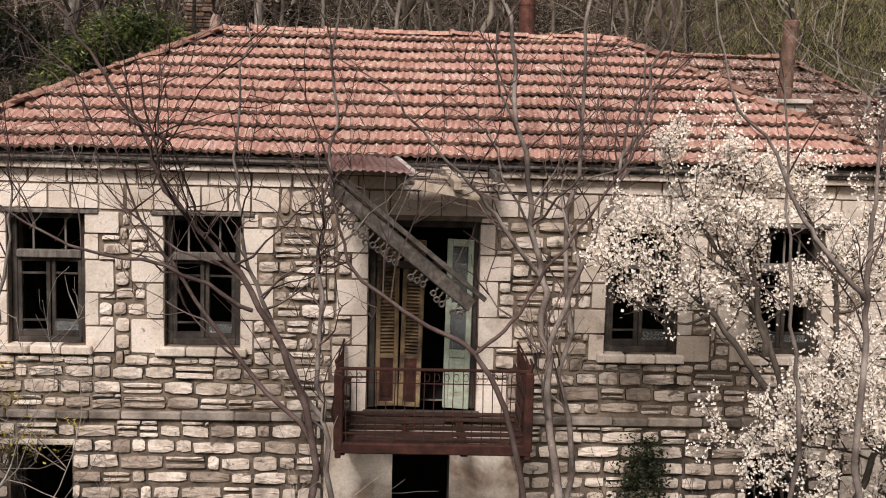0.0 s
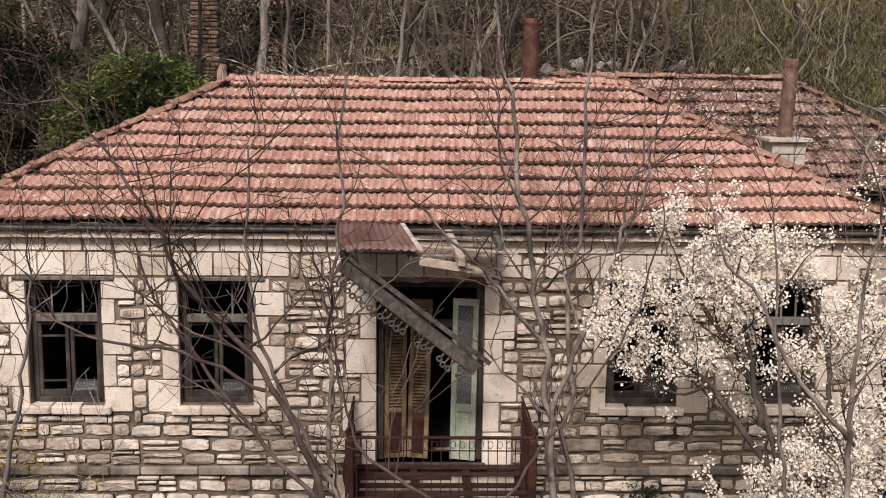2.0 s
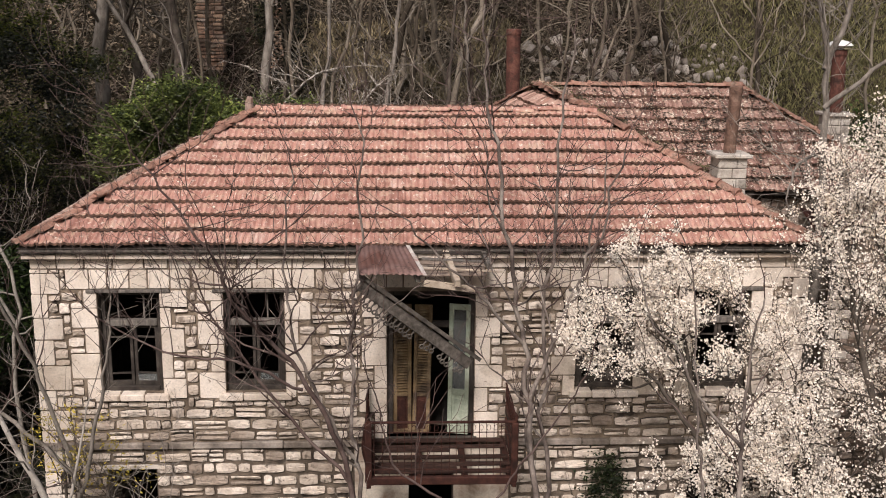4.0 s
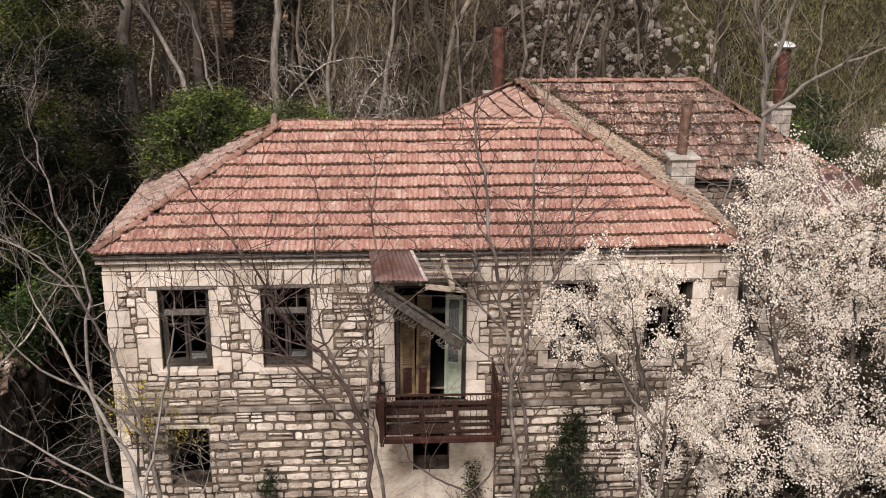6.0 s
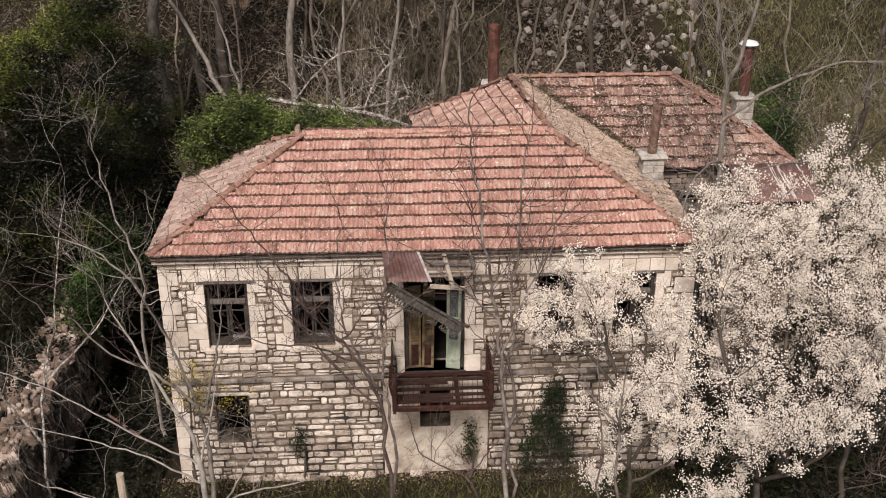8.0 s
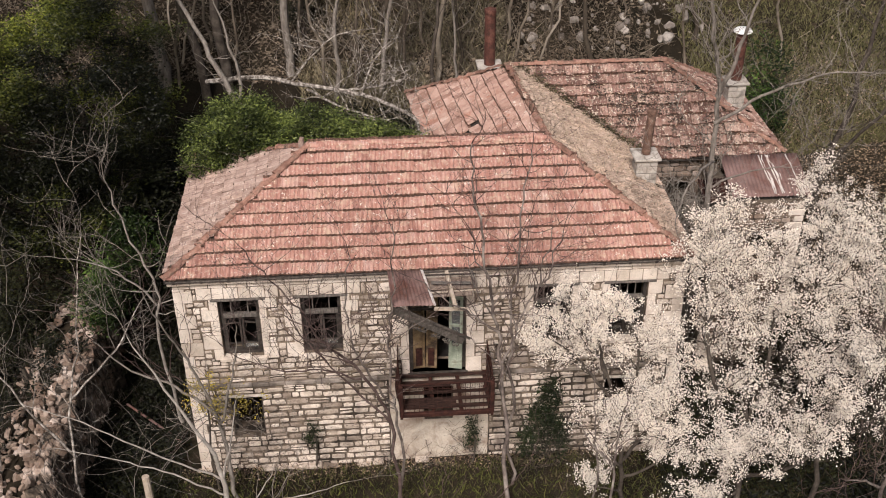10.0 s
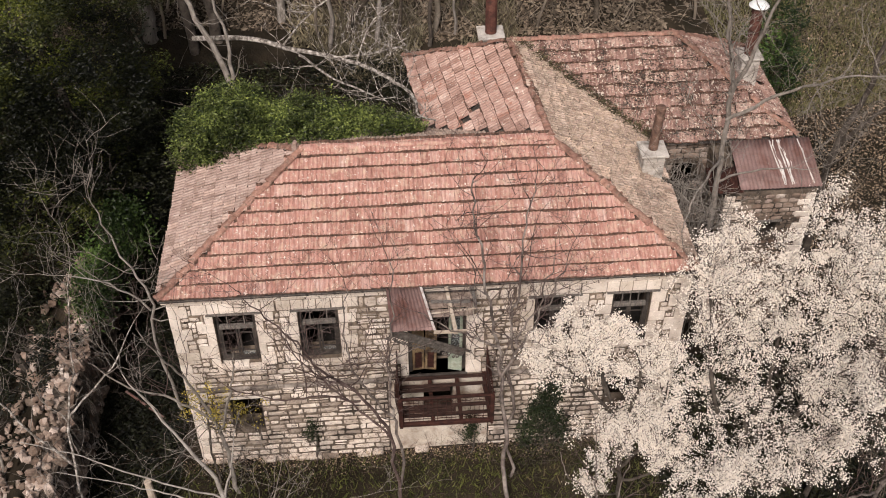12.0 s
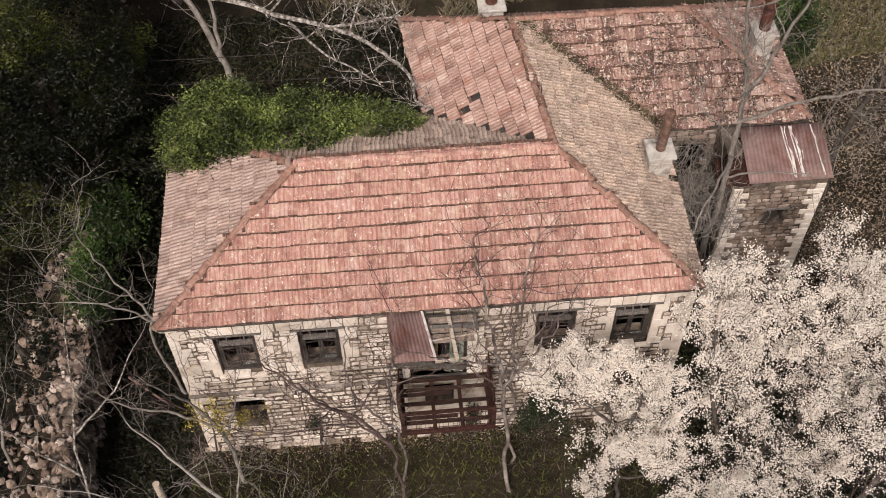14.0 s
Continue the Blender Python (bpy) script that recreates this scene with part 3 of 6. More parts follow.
def balcony_door():
    x0, x1, z0, z1 = DOOR
    d = new("balcony_door")
    d.parent = house
    tagged(d, "half-open balcony door with ochre louvred shutter and green leaf")
    s = Shape()
    s.box((x0, 0.10, z0), (x0 + 0.09, 0.24, z1), 0.01).box((x1 - 0.09, 0.10, z0), (x1, 0.24, z1), 0.01).box((x0 + 0.09, 0.10, z1 - 0.09), (x1 - 0.09, 0.24, z1), 0.01)
    s.box((x0 + 0.09, 0.11, z1 - 0.62), (x1 - 0.09, 0.22, z1 - 0.53), 0.01)
    part("door_frame", s, WOOD_DARK, d)

    def shutter(w, h, solid):
        s = Shape()
        f = 0.06
        s.box((0, 0, 0), (f, 0.04, h), 0.006).box((w - f, 0, 0), (w, 0.04, h), 0.006)
        for zz in (0, 0.62, h - f):
            s.box((f, 0, zz), (w - f, 0.04, zz + f), 0.006)
        n = int((h - f - 0.68) / 0.045)
        for k in range(n):
            z = 0.70 + k * 0.045
            m = Matrix.Translation((0, 0.02, z)) @ pose(0, 0, 0, -40)
            s.box((f, -0.024, -0.004), (w - f, 0.024, 0.004), 0, m)
        if solid:
            s.box((f, 0.03, 0.68), (w - f, 0.034, h - f))
        return s

    def lower_panel(w, leaf):
        s = Shape().box((0.06, 0.012, 0.06), (w - 0.06, 0.024, 0.62)).box((0.09, 0.004, 0.12), (w - 0.09, 0.03, 0.56), 0.008)
        part("lower_panel", s, RUST, leaf, "dark red-brown rotten lower panel")

    hh = z1 - 0.64 - z0 - 0.02
    lo = part("shutter", shutter(0.29, hh + 0.40, True), OCHRE, d, "ochre louvred shutter leaf")
    lo.matrix_basis = Matrix.Translation((x0 + 0.10, 0.13, z0 + 0.01)) @ pose(0, 0, 0, 0, 0, 6)
    lower_panel(0.29, lo)
    lo = part("shutter", shutter(0.28, hh + 0.40, True), OCHRE, d, "ochre louvred shutter leaf")
    lo.matrix_basis = Matrix.Translation((x0 + 0.395, 0.16, z0 + 0.01)) @ pose(0, 0, 0, 0, 1.2, -9)
    lower_panel(0.28, lo)
    s = Shape()
    w, h, f = 0.34, hh + 0.42, 0.07
    s.box((0, 0, 0), (f, 0.045, h), 0.006).box((w - f, 0, 0), (w, 0.045, h), 0.006)
    for zz, hgt in ((0, 0.14), (0.66, 0.10), (1.28, 0.08), (h - 0.09, 0.09)):
        s.box((f, 0, zz), (w - f, 0.045, zz + hgt), 0.006)
    s.box((f, 0.018, 0.14), (w - f, 0.030, 0.66)).box((f + 0.04, 0.010, 0.2), (w - f - 0.04, 0.035, 0.6), 0.01)
    lf = part("door_leaf", s, GREEN_PAINT, d, "pale green paint-flaking door leaf, ajar")
    lf.matrix_basis = Matrix.Translation((x1 - 0.42, 0.11, z0 + 0.01)) @ pose(0, 0, 0, 0, 0.6, -14)
    g = Shape().box((f, 0.02, 0.76), (w - f, 0.026, 1.28)).box((f, 0.02, 1.36), (w - f, 0.026, h - 0.09))
    gp = part("pane", g, GLASS, d)
    gp.matrix_basis = lf.matrix_basis.copy()
    gp.visible_shadow = False
    s = Shape().box((x0 - 0.05, -0.04, z0 - 0.06), (x1 + 0.05, 0.5, z0), 0.012)
    part("threshold", s, WOOD_DARK, d)


balcony_door()


def balcony():
    b = new("balcony")
    b.parent = house
    tagged(b, "collapsing balcony with rusty red iron railing and rotten planks")
    x0, x1, yf, zf = -0.76, 1.42, -1.50, 2.62
    s = Shape()
    s.beam((x0, yf, zf - 0.05), (x1, yf, zf - 0.06), 0.09, 0.12, 0.012)
    part("front_beam", s, RUST, b, "dark red rotten front beam")
    for x in (x0 + 0.05, x0 + 0.78, x0 + 1.45, x1 - 0.05):
        part("joist", Shape().beam((x, 0.05, zf - 0.10), (x, yf + 0.05, zf - 0.10), 0.09, 0.12, 0.008), RUST, b)
    for k in range(10):
        y = -0.06 - k * 0.128
        if k in (1, 4, 6):
            continue
        a, c = x0 + rnd(0, 0.05), x1 - rnd(0, 0.05)
        if k in (3, 8):
            c = x0 + rnd(1.1, 1.6)
        s = Shape().box((a, y - 0.115, zf - 0.035 + rnd(-0.010, 0.004)), (c, y - 0.008, zf - 0.004), 0.005)
        part("floor_plank", s, WOOD_ROT, b)
    for x in (x0 + 0.02, x1 - 0.02):
        s = Shape()
        s.box((x - 0.05, yf - 0.05, 2.54), (x + 0.05, yf + 0.05, 3.46), 0.012).box((x - 0.035, yf - 0.035, 2.45), (x + 0.035, yf + 0.035, 2.54), 0.01)
        s.tube([(x, yf, 3.46), (x + (0.03 if x > 0 else -0.03), yf - 0.02, 3.56), (x, yf, 3.62)], [0.03, 0.022, 0.008], 6)
        part("corner_post", s, RUST, b)
    s = Shape().beam((x0, yf, 3.475), (x1, yf, 3.47), 0.05, 0.03, 0.006)
    part("handrail", s, RUST, b)
    s = Shape().tube([(x0, yf, 2.74), (x1, yf, 2.73)], 0.010, 4)
    part("lower_rail", s, RUST, b)
    s = Shape().tube([(x0, yf, 3.32), (x1, yf, 3.31)], 0.008, 4)
    part("upper_rail", s, RUST, b)
    n = 19
    for k in range(n):
        x = x0 + (x1 - x0) * (k + 1) / (n + 1)
        s = Shape().tube([(x, yf, 2.60), (x + rnd(-0.01, 0.01), yf, 3.05), (x, yf, 3.46)], 0.0075, 4)
        s.tube([(x + 0.03 * math.cos(a) + 0.03, yf, 3.385 + 0.045 * math.sin(a)) for a in np.linspace(-2.4, 2.9, 8)], 0.004, 4)
        part("baluster", s, RUST, b)
    for x, sg in ((x0, -1), (x1, 1)):
        part("side_rail", Shape().tube([(x, yf, 3.47), (x + sg * 0.02, -0.7, 3.49), (x, 0.04, 3.52)], 0.013, 5), RUST, b)
        for k in range(20):
            y = yf + 0.08 + k * 0.072
            bulge = 0.10 * math.sin(math.pi * (k + 1) / 21)
            part("side_bar", Shape().tube([(x, y, 2.58), (x + sg * bulge, y, 2.80), (x + sg * bulge * 0.4, y, 3.2), (x, y, 3.47)], 0.010, 4), RUST, b)
        s = Shape()
        for k in range(3):
            z = 2.64 + k * 0.2
            s.box((x - 0.012, yf + 0.05, z), (x + 0.012, -0.06, z + 0.13), 0.004)
        part("side_board", s, RUST, b)
    s = Shape()
    for x in (x0 + 0.06, x1 - 0.06):
        s.tube([(x, yf + 0.35, zf - 0.16), (x, -0.6, 2.34), (x, 0.04, 2.08)], 0.02, 5)
    part("bracket", s, RUST, b)


balcony()


def corrugated(s, ax, ay, nx, ny, fn, pitch=0.075, amp=0.010, thick=0.003):
    """A wavy sheet over (0..ax, 0..ay); fn maps flat points into place."""
    top = len(s.v)
    for j in range(ny + 1):
        for i in range(nx + 1):
            u, v = ax * i / nx, ay * j / ny
            s.v.append(tuple(fn(u, v, amp * math.sin(2 * math.pi * u / pitch))))
    for j in range(ny):
        for i in range(nx):
            a = top + j * (nx + 1) + i
            s.f.append((a, a + 1, a + nx + 2, a + nx + 1))
    return s


def canopy():
    c = new("door_canopy")
    c.parent = house
    tagged(c, "half-fallen canopy with rusty corrugated sheet and broken boards")
    s = Shape()
    corrugated(s, 0.80, 1.30, 66, 6, lambda u, v, w: (-0.94 + 0.07 * v / 1.30 + u * (0.95 + 0.21 * v / 1.30), -0.15 - v, 5.82 - 0.12 * v / 1.30 - 0.03 * (v / 1.30) ** 2 + w + 0.012 * math.sin(u * 5)))
    me = s.mesh("metal_sheet", RUST_SHEET, True)
    ob = part("metal_sheet", me, RUST_SHEET, c, "rust-red corrugated metal sheet")
    md = ob.modifiers.new("thick", "SOLIDIFY")
    md.thickness = 0.004
    s = Shape()
    s.beam((-0.165, -0.14, 5.825), (0.075, -1.46, 5.67), 0.055, 0.02, 0.004)
    part("edge_strip", s, PEELED, c, "peeled pale edge strip")
    part("rafter", Shape().beam((-0.88, 0.1, 5.74), (-0.82, -1.36, 5.60), 0.07, 0.09), WOOD_GREY, c)
    part("rafter", Shape().beam((-0.20, 0.1, 5.74), (-0.02, -1.36, 5.58), 0.07, 0.09), WOOD_GREY, c)
    part("rafter", Shape().beam((0.40, 0.1, 5.72), (0.54, -1.46, 5.54), 0.085, 0.10), WOOD_PALE, c, "bleached broken rafter")
    part("rafter", Shape().beam((0.98, 0.1, 5.72), (1.05, -0.7, 5.60), 0.07, 0.09), WOOD_GREY, c)
    part("fascia_board", Shape().beam((0.06, -1.40, 5.54), (0.80, -1.29, 5.41), 0.025, 0.10, 0.005), WOOD_PALE, c, "pale split fascia board")
    part("batten", Shape().beam((-0.1, -0.95, 5.66), (1.25, -0.70, 5.52), 0.03, 0.03, 0.004), WOOD_PALE, c)
    part("batten", Shape().beam((-0.1, -0.35, 5.74), (1.1, -0.32, 5.70), 0.04, 0.03, 0.004), WOOD_DARK, c)
    part("batten", Shape().beam((0.05, -0.60, 5.70), (0.95, -0.62, 5.66), 0.10, 0.02, 0.004), WOOD_GREY, c)
    for y0, y1 in ((-0.22, -0.44), (-0.455, -0.67), (-0.69, -0.92)):
        part("ceiling_board", Shape().box((-0.08, y1, 5.60 + 0.1 * y1), (1.06 + 0.1 * y1, y0, 5.625 + 0.1 * y1), 0.005), BOARD_TAN, c, "dusty tan rotten canopy board")
    # the fallen carved fringe board, hanging across the door
    a, b = Vector((-0.86, -1.30, 5.50)), Vector((0.78, -0.72, 4.08))
    d = (b - a)
    part("fallen_beam", Shape().beam(a, b, 0.05, 0.17, 0.010), WOOD_BEAM, c, "fallen weathered canopy beam hanging across the door")
    part("fallen_beam", Shape().beam(a + Vector((0.05, -0.04, 0.12)), b + Vector((0.16, -0.03, 0.08)), 0.04, 0.06, 0.006), WOOD_BEAM, c)
    dn = d.normalized()
    down = Vector((-dn.z, 0, dn.x)) * -1
    if down.z > 0:
        down = -down
    n = 26
    for k in range(n):
        s = Shape()
        if k in (14, 15, 19, 23):
            continue
        p = a + d * ((k + 0.5) / n)
        q = p + down * 0.12
        r = p + down * rnd(0.17, 0.25)
        s.tube([p, q], [0.022, 0.020], 5)
        ring = [r + (dn * math.cos(t) + down * math.sin(t)) * 0.032 for t in np.linspace(0, 2 * math.pi, 9)]
        s.tube(ring, 0.014, 4)
        s.tube([q, r - down * 0.03], [0.014, 0.012], 4)
        part("fringe_drop", s, WOOD_BEAM, c)


canopy()


def chimney(name, x, y, z0, z1, w, pipe, pipe_top, lean=0.0, pmat=None, label=""):
    c = new(name)
    c.parent = house
    tagged(c, label)
    h = w / 2
    z, k = z0, 0
    while z < z1 - 0.02:
        z2 = min(z1, z + 0.19)
        n = 2 if k % 2 else 1
        part("block", Shape().box((x - h + rnd(0, 0.012), y - h + rnd(0, 0.012), z + 0.006), (x + (0 if n == 2 else h * 0.3), y + h, z2 - 0.004), 0.014), CONCRETE, c)
        part("block", Shape().box((x + (0 if n == 2 else h * 0.3) + 0.008, y - h + rnd(0, 0.012), z + 0.006), (x + h, y + h, z2 - 0.004), 0.014), CONCRETE, c)
        z, k = z2, k + 1
    part("cap_slab", Shape().box((x - h - 0.07, y - h - 0.07, z1), (x + h + 0.07, y + h + 0.07, z1 + 0.07), 0.015), CONCRETE, c)
    if pipe:
        top = Vector((x + lean, y + 0.03, pipe_top))
        s = Shape().tube([(x, y, z1 + 0.06), ((x + lean / 2), y + 0.01, (z1 + pipe_top) / 2), top - Vector((0, 0, 0.14))], pipe, 14)
        part("flue_pipe", s, pmat or PIPE_CLAY, c, "sooty brown clay flue pipe")
        s = Shape().tube([top - Vector((0, 0, 0.15)), top - Vector((0, 0, 0.11)), top - Vector((0, 0, 0.02)), top], [pipe * 1.01, pipe * 1.09, pipe * 1.08, pipe * 0.9], 14, close=True)
        part("pipe_collar", s, pmat or PIPE_CLAY, c)


chimney("chimney", 5.80, 3.22, 5.75, 6.70, 0.54, 0.115, 7.98, 0.06, label="cement-coated chimney stack with a leaning clay flue pipe")
chimney("chimney", 2.36, 8.4, 5.9, 7.10, 0.60, 0.16, 8.84, 0.0, RUST_PIPE, label="low chimney stack with a tall rusty flue pipe")


chimney("chimney", 9.18, 6.72, 5.95, 7.10, 0.50, 0.15, 8.50, 0.0, RUST_PIPE, label="low chimney stack with a rusty flue and a white cowl")
part("flue_cowl", Shape().tube([(9.18, 6.75, 8.48), (9.18, 6.75, 8.58)], 0.05, 6).tube([(9.18, 6.75, 8.56), (9.18, 6.75, 8.59), (9.18, 6.75, 8.66), (9.18, 6.75, 8.70)], [0.22, 0.27, 0.20, 0.05], 14), LAMP_WHITE, house, "white metal flue cowl")


# small lean-to at the courtyard
annex = thing("stone_annex", (9.3, 4.3, 0), "small stone lean-to with a rusty metal roof and pale quoins", "shed")


def annex_build():
    o = Vector((9.3, 4.3, 0))
    s = Shape()
    wall_slab(s, 7.90 - o.x, 10.24 - o.x, -0.8, 5.30, 3.12 - o.y, 3.52 - o.y, [(8.92 - o.x, 9.40 - o.x, 3.80, 4.26)])
    part("wall", s, MORTAR, annex)
    for a, b in ((7.90, 8.3), (9.84, 10.24)):
        part("wall", Shape().box((a - o.x, 3.52 - o.y, -0.8), (b - o.x, 4.97 - o.y, 5.5)), MORTAR, annex)
    s = Shape()
    z, k = 0.2, 0
    while z < 5.2:
        h = 0.20
        for xe, sg in ((7.90, 1), (10.24, -1)):
            w = 0.42 if (k % 2) else 0.24
            a, b = sorted((xe - sg * 0.015, xe + sg * w))
            part("quoin", Shape().box((a - o.x, 3.09 - o.y, z), (b - o.x, 3.22 - o.y, z + h - 0.02), 0.018), DRESSED, annex)
        z += h
        k += 1

    def place(x0):
        return lambda u, v, w: (x0 + u - o.x, 4.45 - v - o.y, 5.96 - 0.36 * v + w)

    s = corrugated(Shape(), 2.12, 1.42, 110, 4, place(8.20), 0.10, 0.012)
    ob = part("metal_sheet", s.mesh("metal_sheet", RUST_SHEET, True), RUST_SHEET, annex, "flat rust-red metal roof sheet with peeled stripes")
    ob.modifiers.new("thick", "SOLIDIFY").thickness = 0.004
    for x, w in ((9.22, 0.16), (9.42, 0.20), (9.98, 0.07)):
        s = corrugated(Shape(), w, 1.30, 14, 8, lambda u, v, q: (x + 0.10 * v + u * (0.72 + 0.22 * math.sin(v * 7.0 + x * 5) + 0.10 * math.sin(v * 23.0)) - o.x, 4.41 - v - o.y, 5.96 - 0.36 * (v + 0.04) + 0.006 + q), 0.10, 0.012)
        part("peeled_stripe", s.mesh("peeled_stripe", PEELED, True), PEELED, annex)
    s = corrugated(Shape(), 0.85, 0.75, 40, 3, lambda u, v, w: (7.45 + u - o.x, 3.80 - v - o.y, 5.62 - 0.36 * v + w), 0.09, 0.016)
    ob = part("metal_sheet", s.mesh("metal_sheet", RUST, True), RUST, annex, "dark rusted corrugated sheet")
    ob.modifiers.new("thick", "SOLIDIFY").thickness = 0.004
    part("roof_beam", Shape().beam((7.50 - o.x, 3.17 - o.y, 5.34), (10.25 - o.x, 3.17 - o.y, 5.36), 0.08, 0.08), WOOD_DARK, annex)
    part("window_lintel", Shape().box((8.80 - o.x, 3.08 - o.y, 4.26), (9.52 - o.x, 3.32 - o.y, 4.33), 0.008), WOOD_GREY, annex)


annex_build()

# ---------------------------------------------------------------- trees and plants
def bent(a, b, n, sway):
    """Points from a to b with a slight wander."""
    a, b = Vector(a), Vector(b)
    d = b - a
    out = [a + d * (k / n) + Vector((rnd(-1, 1), rnd(-1, 1), rnd(-1, 1))) * sway * d.length * (0 if k in (0,) else 1) for k in range(n + 1)]
    return out


def chain(pts, per=4, sway=0.02):
    """A smooth wandering line through the given points."""
    pts = [Vector(p) for p in pts]
    out = []
    for k in range(len(pts) - 1):
        p0, p1, p2, p3 = pts[max(k - 1, 0)], pts[k], pts[k + 1], pts[min(k + 2, len(pts) - 1)]
        for j in range(per):
            t = j / per
            q = 0.5 * ((2 * p1) + (p2 - p0) * t + (2 * p0 - 5 * p1 + 4 * p2 - p3) * t * t + (3 * p1 - p0 - 3 * p2 + p3) * t ** 3)
            out.append(q + Vector((rnd(-1, 1), rnd(-1, 1), rnd(-0.5, 0.5))) * sway * (p2 - p1).length)
    out.append(pts[-1])
    return out


def twig_out(store, p, d, r, length, level, spread=0.6, lift=0.25, kids=(2, 4), ends=None):
    """One branch and its children; thick ones go to store[0], thin ones to store[1]."""
    n = 6 if length > 1.2 else 4 if length > 0.6 else 3
    pts, q, dd = [p], p.copy(), d.normalized()
    for k in range(n):
        dd = (dd + Vector((rnd(-1, 1), rnd(-1, 1), rnd(-1, 1))) * 0.36 + Vector((0, 0, lift * 0.30))).normalized()
        q = q + dd * (length / n)
        pts.append(q.copy())
    radii = [max(0.0028, r * (1 - 0.72 * k / n)) for k in range(n + 1)]
    store[0 if r > 0.016 else 1].tube(pts, radii, 5 if r > 0.016 else 3, close=False)
    if ends is not None:
        ends += [(pts[k], dd) for k in range(1, n + 1)]
    if level <= 0 or r < 0.0035:
        return
    for _ in range(random.randint(*kids)):
        t = rnd(0.25, 1.0)
        k = min(int(t * n), n - 1)
        base = pts[k].lerp(pts[k + 1], t * n - k)
        axis = Vector((rnd(-1, 1), rnd(-1, 1), rnd(-0.5, 1))).normalized()
        nd = (dd * (1 - spread) + axis * spread + Vector((0, 0, lift * 0.5))).normalized()
        twig_out(store, base, nd, r * rnd(0.5, 0.72), length * rnd(0.4, 0.85), level - 1, spread, lift, kids, ends)


def stem_tree(name, stems, label, category="tree", group="", bark=None, twig=None, density=1.6, level=2, start=0.25, reach=1.5, lift=0.22, spread=0.62, ends=None, kids=(2, 4), sway=0.026, limb=0.017):
    """A bare tree from a few guiding stems: lists of points with a first and a last radius."""
    base = Vector(stems[0][0][0])
    t = thing(name, base, label, category, group)
    store = (Shape(), Shape())
    for pts, r0, r1 in stems:
        line = chain([Vector(p) - base for p in pts], 5, sway)
        n = len(line) - 1
        store[0].tube(line, [r0 + (r1 - r0) * k / n for k in range(n + 1)], 8, close=False)
        total = sum((line[k + 1] - line[k]).length for k in range(n))
        for _ in range(int(total * density)):
            u = rnd(start, 1.0)
            k = min(int(u * n), n - 1)
            p = line[k].lerp(line[k + 1], u * n - k)
            d = (line[k + 1] - line[k]).normalized()
            axis = Vector((rnd(-1, 1), rnd(-1, 1), rnd(-0.3, 0.8))).normalized()
            r = (r0 + (r1 - r0) * u)
            twig_out(store, p, d * (1 - spread) + axis * spread, min(limb, r * rnd(0.4, 0.75)), reach * rnd(0.6, 1.5) * (1.3 - 0.5 * u), level, spread, lift, kids, ends)
        twig_out(store, line[-1], line[-1] - line[-2], r1, reach, level, spread, lift, (3, 4), ends)
    part("trunk", store[0], bark or SAPLING, t, smooth=True)
    part("twig_mass", store[1], twig or BARK_RED, t, kind="stuff")
    return t


def leaf_cloud(s, points, size, jitter, n_each, flat=0.5, face=(0.0, -0.15, 0.7)):
    """Small bent leaves round given points."""
    for p in points:
        for _ in range(n_each):
            c = p + Vector((random.gauss(0, 1), random.gauss(0, 1), random.gauss(0, 1))) * jitter
            w = size * rnd(0.6, 1.3)
            x = Vector((rnd(-1, 1), rnd(-1, 1), rnd(-flat, flat))).normalized()
            y = x.cross(Vector((rnd(-0.75, 0.75) + face[0], rnd(-0.75, 0.75) + face[1], rnd(-0.3, 0.3) + face[2]))).normalized()
            z = x.cross(y)
            s.add([c - x * w, c - y * w * 0.4 + z * w * 0.1, c + x * w, c + y * w * 0.4 + z * w * 0.1], [(0, 1, 2), (0, 2, 3)])


def blossom_cloud(s, points, jitter, n_each, size):
    """Small crumpled white flowers in bunches."""
    for p, _ in points:
        for _ in range(random.randint(n_each - 3, n_each + 3)):
            c = p + Vector((random.gauss(0, 1), random.gauss(0, 1), random.gauss(0, 1))) * jitter
            w = size * rnd(0.6, 1.3)
            a = Vector((rnd(-1, 1), rnd(-1, 1) - 0.5, rnd(-1, 1) + 0.5)).normalized()
            b = a.orthogonal().normalized()
            d = a.cross(b)
            ring = [c + (b * math.cos(t) + d * math.sin(t)) * w * rnd(0.8, 1.1) + a * w * rnd(0.1, 0.55) for t in (0, 1.57, 3.14, 4.71)]
            s.add([c - a * w * 0.2, *ring], [(0, 1, 2), (0, 2, 3), (0, 3, 4), (0, 4, 1)])


# bare saplings before the facade
stem_tree("bare_tree", [
    ([(1.85, -1.95, -0.3), (1.74, -1.62, 1.4), (1.66, -1.2, 3.0), (1.60, -1.0, 4.3), (1.40, -1.0, 5.3), (1.20, -0.85, 6.9), (0.98, -0.8, 8.2), (0.9, -1.0, 9.4)], 0.058, 0.014),
    ([(1.64, -1.1, 3.6), (2.0, -1.15, 4.6), (2.45, -1.3, 5.9), (2.85, -1.4, 7.4)], 0.038, 0.012),
    ([(1.56, -1.0, 4.5), (1.0, -1.3, 5.2), (0.45, -1.6, 5.8), (-0.3, -1.8, 6.6)], 0.029, 0.010)],
    "tall bare grey sapling standing before the balcony", group="bare saplings", density=2.0, reach=1.3, level=2, kids=(2, 3), limb=0.020, sway=0.045)
